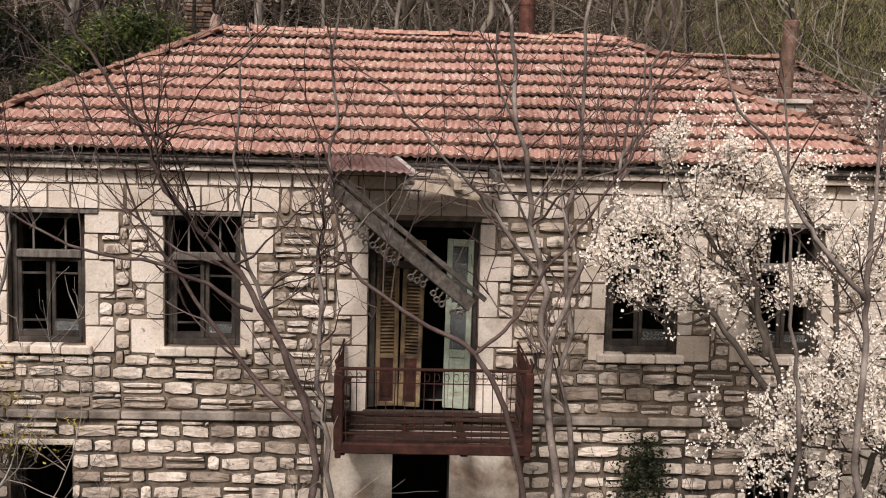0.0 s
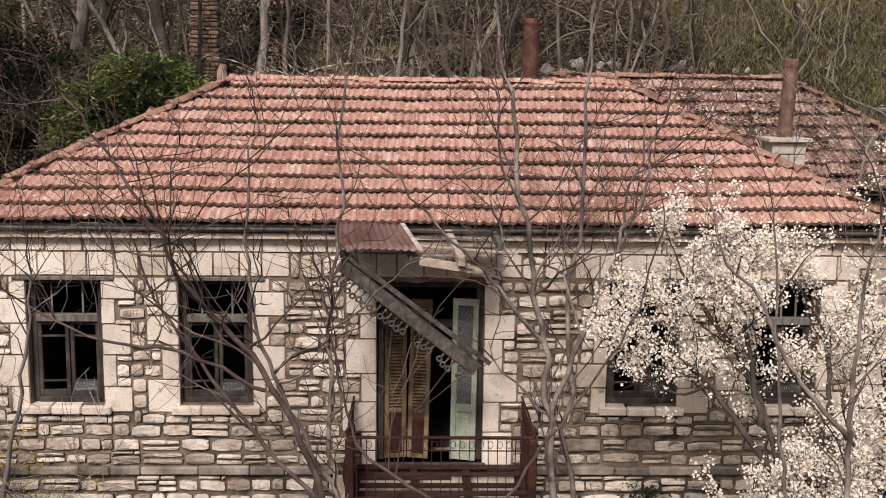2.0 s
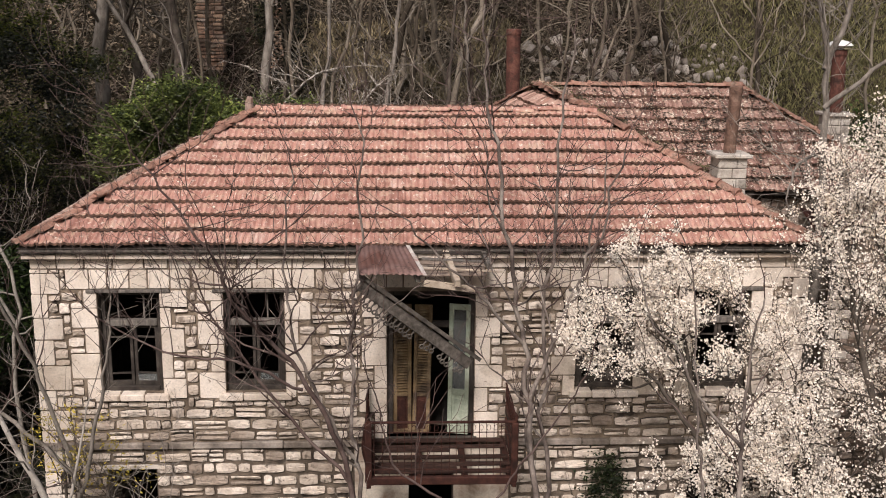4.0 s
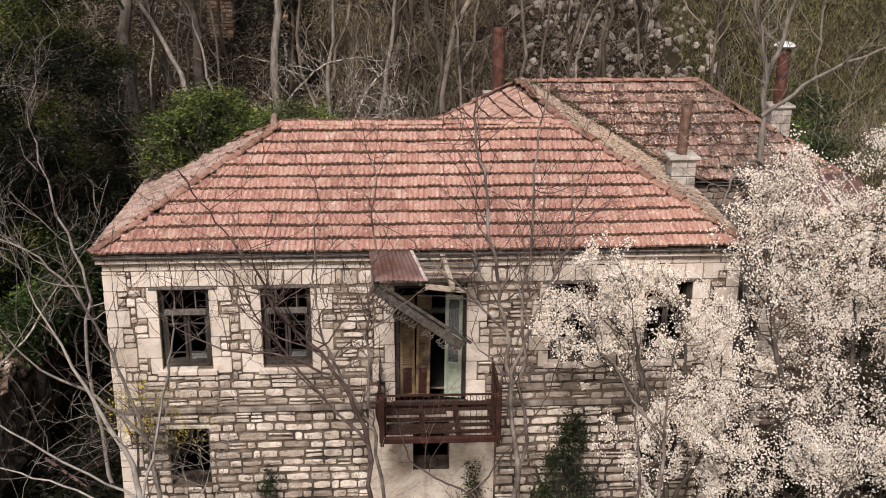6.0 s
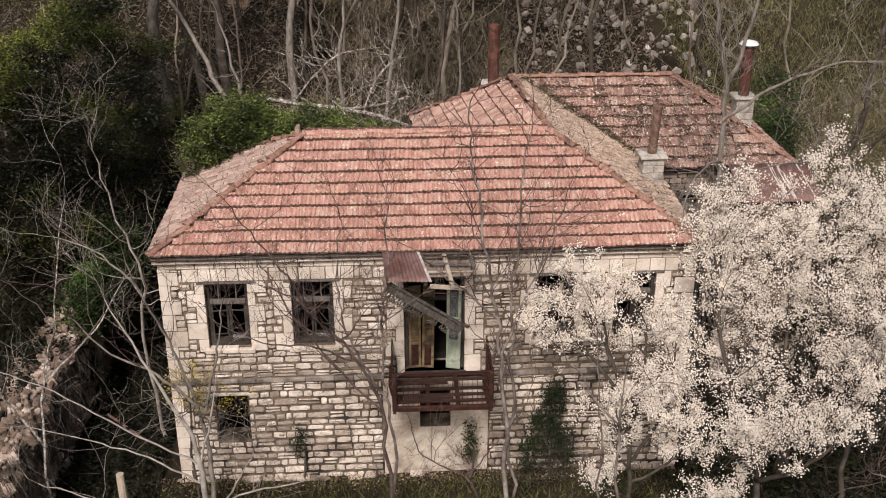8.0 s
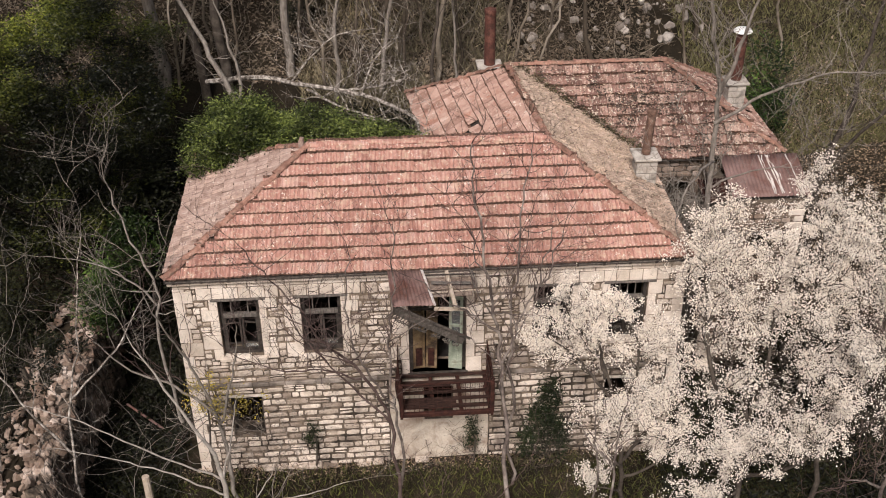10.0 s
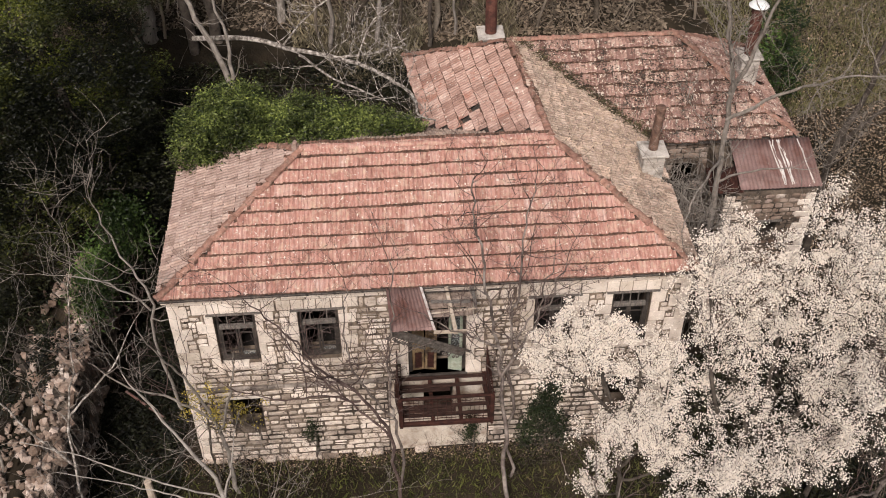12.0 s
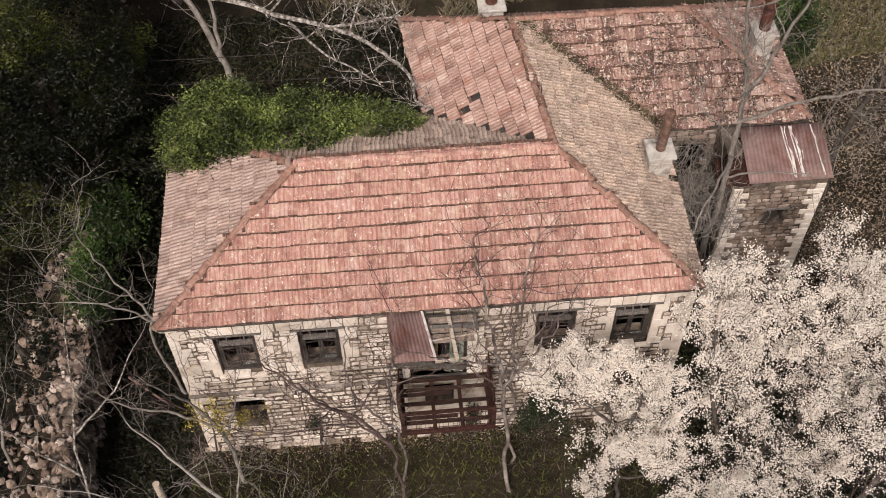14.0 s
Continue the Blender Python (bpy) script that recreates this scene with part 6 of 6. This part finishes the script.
def facade_layout():
    """Dressed blocks and coursed rubble over the front wall: rows of x0, x1, z0, z1, dressed."""
    blocks = []
    for a, b in UP_WINDOWS:
        z, k = WIN_Z0 - 0.10, int(rnd(0, 2))
        while z < WIN_Z1 - 0.02:
            h = min(rnd(0.30, 0.46), WIN_Z1 + 0.04 - z)
            if WIN_Z1 + 0.04 - z - h < 0.14:
                h = WIN_Z1 + 0.04 - z
            for e, sg in ((a, -1), (b, 1)):
                w = (rnd(0.34, 0.46) if (k + (sg > 0)) % 2 else rnd(0.17, 0.24))
                x0, x1 = sorted((e, e + sg * w))
                blocks.append((x0, x1, z, z + h))
            z += h
            k += 1
        x = a - 0.46
        n = 6
        ws = [(b - a + 0.95) / n * rnd(0.85, 1.15) for _ in range(n)]
        sc = (b - a + 0.95) / sum(ws)
        for w in ws:
            blocks.append((x, x + w * sc, WIN_Z1 + 0.055, 5.40))
            x += w * sc
    a, b, z0, z1 = DOOR
    z, k = 2.58, 0
    while z < 5.0:
        h = min(rnd(0.32, 0.5), 5.08 - z)
        for e, sg in ((a, -1), (b, 1)):
            w = rnd(0.36, 0.46) if (k + (sg > 0)) % 2 else rnd(0.18, 0.26)
            x0, x1 = sorted((e, e + sg * w))
            blocks.append((x0, x1, z, z + h))
        z += h
        k += 1
    x = a - 0.35
    while x < b + 0.25:
        w = rnd(0.26, 0.4)
        blocks.append((x, x + w, 5.085, 5.40))
        x += w
    for e, sg in ((XL, 1), (XR, -1)):
        z, k = -0.3, 0
        while z < 5.38:
            h = min(rnd(0.30, 0.42), 5.40 - z)
            w = rnd(0.44, 0.58) if k % 2 else rnd(0.24, 0.32)
            x0, x1 = sorted((e, e + sg * w))
            blocks.append((x0, x1, z, z + h))
            z += h
            k += 1
    taken = [(a - 0.12, b + 0.12, WIN_Z0 - 0.12, WIN_Z0) for a, b in UP_WINDOWS] + [(a, b, c - 0.02, d + 0.06) for a, b, c, d in OPENINGS]
    taken.append((-1.02, 1.52, -0.5, 2.44))
    rows = [(*b, True) for b in blocks]
    full = taken + blocks
    z = -0.5
    while z < 5.40:
        h = rnd(0.155, 0.215)
        if abs(z - 2.44) < 0.12:
            z = 2.58
            continue
        if z < 2.44 < z + h:
            h = 2.44 - z
        if z + h > 5.25:
            h = 5.40 - z
        x = XL + 0.05
        while x < XR - 0.05:
            w = random.choice((rnd(0.15, 0.28), rnd(0.24, 0.42), rnd(0.34, 0.56)))
            x0, x1 = x, min(x + w, XR - 0.05)
            x += w
            # trim against the dressed stones that reach into this course
            spans = [(x0, x1)]
            for a, b, c, d in full:
                if c < z + h - 0.035 and d > z + 0.035:
                    cut = []
                    for p, q in spans:
                        if b <= p or a >= q:
                            cut.append((p, q))
                        else:
                            if a - p > 0.085:
                                cut.append((p, a))
                            if q - b > 0.085:
                                cut.append((b, q))
                    spans = cut
            for p, q in spans:
                if q - p > 0.085:
                    wave = 0.022 * noise.noise((p * 0.9, z * 2.0, 5.0))
                    lo = z + rnd(0, 0.022) + wave
                    hi = z + h + rnd(-0.022, 0.008) + wave
                    if q - p > 0.2 and random.random() < 0.12 and h > 0.17:
                        mid = (lo + hi) / 2 + rnd(-0.02, 0.02)
                        rows.append((p, q, lo, mid, False))
                        rows.append((p, q, mid, hi, False))
                    else:
                        rows.append((p, q, lo, hi, False))
        z += h
    # small stones in what is still open
    cell = 0.02
    nx, nz = int((XR - XL) / cell), int((5.40 + 0.5) / cell)
    free = np.ones((nz, nx), bool)
    for a, b, c, d, *_ in rows + [(*t, 0) for t in taken]:
        free[max(0, int((c + 0.5) / cell + 0.4)):max(0, int((d + 0.5) / cell + 0.6)), max(0, int((a - XL) / cell + 0.4)):max(0, int((b - XL) / cell + 0.6))] = False
    free[int((2.44 + 0.5) / cell):int((2.58 + 0.5) / cell) + 1] = False
    for j in range(nz):
        for i in range(nx):
            if not free[j, i]:
                continue
            w = 1
            while i + w < nx and w < 15 and free[j, i + w]:
                w += 1
            h = 1
            while j + h < nz and h < 10 and free[j + h, i:i + w].all():
                h += 1
            free[j:j + h, i:i + w] = False
            if w * cell > 0.05 and h * cell > 0.05:
                rows.append((XL + i * cell - 0.006, XL + (i + w) * cell + 0.006, -0.5 + j * cell - 0.006, -0.5 + (j + h) * cell + 0.006, False))
    x = XL + 0.02
    while x < XR - 0.05:
        w = min(rnd(0.28, 0.6), XR - x)
        rows.append((x, x + w, 5.405, 5.575, True))
        x += w
    return rows


DARK_BELOW = 3.28  # below the window sills the rubble takes darker stained stone and mortar


def build_stones():
    rows = facade_layout()
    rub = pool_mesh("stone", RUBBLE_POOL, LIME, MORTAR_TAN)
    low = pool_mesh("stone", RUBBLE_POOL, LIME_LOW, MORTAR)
    blk = pool_mesh("block", BLOCK_POOL, DRESSED)
    rows.sort(key=lambda r: abs((r[0] + r[1]) / 2 + 0.4) + 1.3 * abs((r[2] + r[3]) / 2 - 4.1))
    counts = {True: 0, False: 0}
    joined = {True: Shape(), False: Shape(), None: Shape()}
    for x0, x1, z0, z1, dressed in rows:
        g = 0.008 if dressed else 0.0115
        w, h = max(0.04, x1 - x0 - 2 * g * rnd(0.6, 1.5)), max(0.04, z1 - z0 - 2 * g * rnd(0.7, 1.7))
        m = Matrix.Translation(((x0 + x1) / 2, 0, (z0 + z1) / 2)) @ pose(0, 0, 0, 0, rnd(-1.2, 1.2) * (0.2 if dressed else 1), 0) @ Matrix.Diagonal((w, 1, h, 1))
        if counts[dressed] < 290:
            ob = new("block" if dressed else "stone", random.choice(blk if dressed else rub if z0 > DARK_BELOW else low))
            ob.parent = front_wall
            ob.matrix_basis = m
            counts[dressed] += 1
        else:
            vs, fs = random.choice(BLOCK_POOL if dressed else RUBBLE_POOL)
            joined[dressed if dressed or z0 > DARK_BELOW else None].add([m @ Vector(v) for v in vs], fs)
    part("block_infill", joined[True], DRESSED, front_wall, "dressed limestone blocks", kind="stuff")
    infill = []
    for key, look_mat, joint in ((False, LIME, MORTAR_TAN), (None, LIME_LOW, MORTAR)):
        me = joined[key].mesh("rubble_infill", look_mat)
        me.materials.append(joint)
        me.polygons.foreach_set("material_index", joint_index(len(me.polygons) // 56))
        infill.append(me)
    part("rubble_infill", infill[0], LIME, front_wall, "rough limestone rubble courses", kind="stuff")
    part("rubble_infill", infill[1], LIME_LOW, front_wall, "darker stained limestone rubble courses", kind="stuff")
    # thin string course, cornice and plaster panel below the balcony
    for x0, x1 in ((XL, -0.98), (1.5, XR)):
        x = x0
        while x < x1 - 0.05:
            w = min(rnd(0.35, 0.8), x1 - x)
            s = Shape().box((x + 0.004, -0.045 + rnd(-0.01, 0.01), 2.455), (x + w - 0.004, 0.08, 2.565 + rnd(-0.01, 0.008)), 0.014)
            part("string_stone", s, STRING, front_wall)
            x += w
    x = XL - 0.06
    while x < XR + 0.04:
        w = min(rnd(0.5, 1.0), XR + 0.06 - x)
        s = Shape().box((x + 0.003, -0.12 + rnd(-0.008, 0.008), 5.585), (x + w - 0.003, 0.3, 5.665 + rnd(-0.005, 0.005)), 0.010)
        part("cornice_slab", s, LIME, front_wall)
        x += w
    s = Shape()
    wall_slab(s, -1.0, 1.5, -0.5, 2.44, 0.004, 0.030, [(LOW_DOOR[0], LOW_DOOR[1], LOW_DOOR[2], LOW_DOOR[3])])
    part("plaster_panel", s, PLASTER, front_wall, "stained beige plaster below the balcony")
    x = XL - 0.1
    while x < XR:
        w = rnd(0.3, 0.7)
        part("footing_stone", Shape().box((x, -0.14 + rnd(-0.05, 0.03), -0.6), (x + w - 0.01, 0.02, -0.22 + rnd(-0.12, 0.05)), 0.03), LIME_LOW, front_wall)
        x += w


build_stones()


# rubble pieces of the shed's front, joined
def annex_stones():
    s = Shape()
    z = 0.2
    while z < 5.15:
        h = rnd(0.12, 0.2)
        x = 8.15
        while x < 9.95:
            w = rnd(0.14, 0.36)
            if not (8.80 < x + w / 2 < 9.5 and 3.72 < z + h / 2 < 4.36):
                vs, fs = random.choice(RUBBLE_POOL)
                m = Matrix.Translation((x + w / 2 - 9.3, 3.125 - 4.3, z + h / 2)) @ Matrix.Diagonal((w - 0.02, 0.8, h - 0.02, 1))
                s.add([m @ Vector(v) for v in vs], fs)
            x += w
        z += h
    part("rubble_infill", s, RUBBLE, annex, kind="stuff")
    s = Shape()
    z = 2.8
    while z < 5.55:
        h = rnd(0.15, 0.22)
        x = 6.2
        while x < 9.6:
            w = rnd(0.2, 0.45)
            if not (6.9 < x + w / 2 < 7.8 and 3.3 < z + h / 2 < 5.0):
                vs, fs = random.choice(RUBBLE_POOL)
                m = Matrix.Translation((x + w / 2, 4.965, z + h / 2)) @ Matrix.Diagonal((w - 0.02, 1, h - 0.02, 1))
                s.add([m @ Vector(v) for v in vs], fs)
            x += w
        z += h
    part("rubble_infill", s, RUBBLE, house, kind="stuff")


annex_stones()


# ---------------------------------------------------------------- roof
EAVE_Z, RIDGE_Z, REAR_EAVE, REAR_RIDGE = 5.80, 7.53, 5.80, 7.66
P = {"fl": (-6.02, -0.20), "fr": (6.24, -0.20), "rl": (-2.76, 2.82), "rr": (3.18, 2.82), "bl": (-6.02, 5.80), "bv": (0.36, 5.80),
     "nw": (-0.05, 9.45), "ap": (2.72, 7.05), "ev": (6.30, 4.72), "se": (10.12, 4.72), "er": (7.15, 7.05), "ne": (10.12, 9.20)}
SLOPES = [  # eave corners, outline, eave height, ridge height, run, tile look
    ("front_slope", "fl", "fr", ["fl", "fr", "rr", "rl"], EAVE_Z, RIDGE_Z, 3.02, TILE, 0.0),
    ("left_slope", "bl", "fl", ["bl", "fl", "rl"], EAVE_Z, RIDGE_Z, 3.26, TILE_GREY, 0.0),
    ("back_slope", "bv", "bl", ["bv", "bl", "rl", "rr"], EAVE_Z, RIDGE_Z, 2.98, TILE_DUST, 0.01),
    ("right_slope", "fr", "ev", ["fr", "ev", "ap", "rr"], EAVE_Z, (RIDGE_Z + REAR_RIDGE) / 2, 3.32, TILE_DUST, 0.002),
    ("west_slope", "nw", "bv", ["nw", "bv", "rr", "ap"], 5.84, (RIDGE_Z + REAR_RIDGE) / 2, 2.467, TILE_WEST, 0.0),
    ("south_slope", "ev", "se", ["ev", "se", "er", "ap"], REAR_EAVE, REAR_RIDGE, 2.33, TILE_OLD, 0.004),
    ("east_slope", "se", "ne", ["se", "ne", "er"], REAR_EAVE, REAR_RIDGE, 2.97, TILE_OLD, 0.02),
    ("north_slope", "ne", "nw", ["ne", "nw", "ap", "er"], REAR_EAVE, REAR_RIDGE, 2.30, TILE_OLD, 0.01)]
TW, TG = 0.212, 0.331


def in_outline(pts, x, y):
    inside = False
    for (x0, y0), (x1, y1) in zip(pts, pts[1:] + pts[:1]):
        if (y0 > y) != (y1 > y) and x < (x1 - x0) * (y - y0) / (y1 - y0) + x0:
            inside = not inside
    return inside


def tile_shape():
    us = [0.0, 0.022, 0.058, 0.094, 0.118, 0.154, 0.190, 0.212]
    hs = [0.030, 0.028, 0.004, 0.008, 0.028, 0.004, 0.008, 0.030]
    vs, fs = [], []
    n = len(us)
    for v, lift in ((0.0, 0.058), (TG - 0.031, 0.008), (TG + 0.05, -0.004)):
        vs += [(u - TW / 2, v, h + lift) for u, h in zip(us, hs)]
    vs += [(u - TW / 2, -0.020 + rnd(-0.004, 0.004), h + 0.058 - 0.030) for u, h in zip(us, hs)]
    fs += [(k, k + 1, n + k + 1, n + k) for k in range(n - 1)]
    # lap and lip coloured dark: shade under the next tile, with dirt
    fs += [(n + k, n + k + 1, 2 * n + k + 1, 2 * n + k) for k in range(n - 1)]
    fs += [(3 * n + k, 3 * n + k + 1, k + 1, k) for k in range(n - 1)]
    return vs, fs


def cap_shape(length, r):
    vs, fs = [], []
    n = 6
    for v, rr, dz in ((0.0, r * 1.12, 0.012), (0.06, r * 1.10, 0.012), (0.065, r, 0.0), (length, r * 0.95, -0.004)):
        for k in range(n + 1):
            a = math.pi * (0.02 + 0.96 * k / n)
            vs.append((math.cos(a) * rr, v, math.sin(a) * rr * 0.75 + dz))
    for row in range(3):
        fs += [(row * (n + 1) + k, row * (n + 1) + k + 1, (row + 1) * (n + 1) + k + 1, (row + 1) * (n + 1) + k) for k in range(n)]
    fs.append(tuple(range(n + 1))[::-1])
    return vs, fs


def height_on(slope, x, y):
    _, a, b, _, ze, zr, run, _, _ = slope
    (ax, ay), (bx, by) = P[a], P[b]
    ux, uy = bx - ax, by - ay
    ln = math.hypot(ux, uy)
    d = (-(uy) * (x - ax) + ux * (y - ay)) / ln
    return ze + (zr - ze) * d / run


def build_roof():
    roof = new("tile_roof")
    roof.parent = house
    tagged(roof, "weathered red clay tile roof with mossy hips")
    t_vs, t_fs = tile_shape()
    n_top = len(t_fs) // 3
    single = Shape()
    single.add(t_vs, t_fs)
    tile_me = single.mesh("tile", TILE)
    tile_me.materials.append(LAP_SHADE)
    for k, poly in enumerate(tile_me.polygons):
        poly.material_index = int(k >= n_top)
    for slope in SLOPES:
        name, a, b, outline, ze, zr, run, look_mat, missing = slope
        (ax, ay), (bx, by) = P[a], P[b]
        ln = math.hypot(bx - ax, by - ay)
        U = Vector(((bx - ax) / ln, (by - ay) / ln, 0))
        inw = Vector((-U.y, U.x, 0))
        rise = (zr - ze) / run
        V = (inw + Vector((0, 0, rise))).normalized()
        N = U.cross(V)
        base = Matrix((U, V, N)).transposed().to_4x4()
        pts = [P[k] for k in outline]
        s = Shape()
        s.add([(x, y, height_on(slope, x, y) - 0.035) for x, y in pts] + [(x, y, height_on(slope, x, y) - 0.09) for x, y in pts],
              [tuple(range(len(pts))), tuple(range(len(pts), 2 * len(pts)))[::-1]])
        part("roof_deck", s, WOOD_DARK, roof)
        s = Shape()
        cosp = 1 / math.sqrt(1 + rise * rise)
        rows = int(run / cosp / TG) + 1
        singles = 0
        ox, oy = rnd(0, 9), rnd(0, 9)
        for r in range(rows):
            shift = rnd(-0.03, 0.03)
            cols = int(ln / TW) + 2
            for c in range(-40, cols + 40):
                u, v = c * TW + shift, r * TG
                p = Vector((ax, ay, ze)) + U * u + V * v
                q = p + V * TG * 0.45
                if not in_outline(pts, q.x, q.y):
                    continue
                if random.random() < missing:
                    continue
                if name == "west_slope" and ((abs(q.x - 1.74) < 0.14 and abs(q.y - 5.45) < 0.11) or (abs(q.x - 1.38) < 0.12 and abs(q.y - 5.18) < 0.11)):
                    continue
                sag = noise.noise((q.x * 0.45 + ox, q.y * 0.45 + oy, 0)) * 0.030
                wild = 1.0 if name == "front_slope" else 3.4 if name == "south_slope" else 1.4
                wob = noise.noise((q.x * 1.7 + ox, q.y * 1.7 + oy, r * 3.3)) * 0.022
                m = Matrix.Translation(p + V * wob + N * (sag + rnd(-0.003, 0.004) * wild) + V * rnd(-0.010, 0.010) * wild) @ base @ pose(0, 0, 0, rnd(-0.5, 0.5) * wild, rnd(-0.7, 0.7) * wild, rnd(-0.8, 0.8) * wild)
                if name == "front_slope" and singles < 300:
                    ob = new("tile", tile_me)
                    ob.parent = roof
                    ob.matrix_basis = m
                    singles += 1
                else:
                    s.add([m @ Vector(w) for w in t_vs], t_fs)
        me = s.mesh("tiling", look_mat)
        me.materials.append(LAP_SHADE)
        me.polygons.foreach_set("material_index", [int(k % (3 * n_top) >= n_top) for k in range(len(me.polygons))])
        part("tiling", me, look_mat, roof, kind="stuff")
    # ridge and hip caps
    c_vs, c_fs = cap_shape(0.42, 0.095)
    cs = Shape()
    cs.add(c_vs, c_fs)
    cap_red, cap_grey = cs.mesh("ridge_tile", TILE), cs.mesh("ridge_tile", HIP_TILE)

    def z_of(k):
        return {"fl": EAVE_Z, "fr": EAVE_Z, "bl": EAVE_Z, "bv": 5.84, "nw": 5.84, "ev": 5.82, "se": REAR_EAVE, "ne": REAR_EAVE, "rl": RIDGE_Z, "rr": RIDGE_Z, "ap": REAR_RIDGE, "er": REAR_RIDGE}[k]

    for a, b, me in (("fl", "rl", cap_grey), ("rl", "rr", cap_red), ("fr", "rr", cap_grey), ("bl", "rl", cap_grey), ("rr", "ap", cap_grey), ("ap", "er", cap_grey), ("se", "er", cap_grey), ("nw", "ap", cap_grey), ("ne", "er", cap_grey)):
        pa, pb = Vector((*P[a], z_of(a) + 0.035)), Vector((*P[b], z_of(b) + 0.035))
        d = pb - pa
        n = int(d.length / 0.36)
        y = d.normalized()
        x = y.cross(Vector((0, 0, 1))).normalized()
        z = x.cross(y)
        base = Matrix((x, y, z)).transposed().to_4x4()
        for k in range(n):
            if me is cap_grey and random.random() < 0.03:
                continue
            ob = new("ridge_tile", me)
            ob.parent = roof
            ob.matrix_basis = Matrix.Translation(pa + d * (k / n) + z * rnd(-0.014, 0.014) + x * rnd(-0.02, 0.02)) @ base @ pose(0, 0, 0, rnd(-3, 3), rnd(-7, 7), rnd(-7, 7)) @ Matrix.Diagonal((rnd(0.85, 1.1), 1, rnd(0.8, 1.15), 1))
    # the upturned tile at the ridge's end
    s = Shape().tube([(-2.86, 2.82, 7.53), (-2.88, 2.83, 7.68), (-2.85, 2.82, 7.78)], [0.09, 0.07, 0.05], 7)
    part("finial", s, TILE_GREY, roof)
    # needles, moss and leaves caught in the valley, on the hips and on the shaded slope
    deb = Shape()
    spots = []
    ap, ev = Vector((*P["ap"], REAR_RIDGE)), Vector((*P["ev"], REAR_EAVE))
    for _ in range(3600):
        t = rnd(0.02, 1.0)
        spots.append(ap.lerp(ev, t) + Vector((random.gauss(0, 0.17), random.gauss(0, 0.13), 0.10 + rnd(0, 0.06))))
    leaf_cloud(deb, spots, 0.035, 0.02, 1, 0.5)
    part("valley_moss", deb, VALLEY, roof, "dark moss and plants growing in the roof valley", kind="stuff")
    deb = Shape()
    spots = []
    for _ in range(15000):
        sl = SLOPES[3] if random.random() < 0.85 else SLOPES[5]
        x, y = (rnd(2.7, 6.2), rnd(0, 7)) if sl is SLOPES[3] else (rnd(3.0, 10), rnd(4.7, 6.9))
        if in_outline([P[k] for k in sl[3]], x, y):
            spots.append(Vector((x, y, height_on(sl, x, y) + 0.09)))
    leaf_cloud(deb, spots, 0.032, 0.015, 1, 0.15)
    part("leaf_debris", deb, NEEDLES, roof, "pale fallen needles lying on the tiles", kind="stuff")
    deb = Shape()
    spots = []
    while len(spots) < 2600:
        x, y = rnd(2.9, 10.1), rnd(4.7, 6.9)
        if in_outline([P[k] for k in SLOPES[5][3]], x, y) and noise.noise((x * 1.6, y * 1.6, 4)) + 0.6 * noise.noise((x * 5, y * 5, 1)) > 0.05:
            spots.append(Vector((x, y, height_on(SLOPES[5], x, y) + 0.085)))
    leaf_cloud(deb, spots, 0.036, 0.02, 1, 0.3)
    part("moss_clumps", deb, BARK_DARK, roof, "dark leaf-shaped flecks clustered on the south slope", kind="stuff")
    # eave boards and rafters' ends
    s = Shape()
    s.beam((-5.98, -0.165, 5.722), (6.20, -0.165, 5.727), 0.03, 0.075, 0.005)
    part("eave_board", s, WOOD_GREY, roof)
    x = -5.8
    while x < 6.1:
        part("rafter_end", Shape().beam((x, 0.35, 5.86), (x, -0.18, 5.70), 0.06, 0.08, 0.006), WOOD_DARK, roof)
        x += 0.62


build_roof()
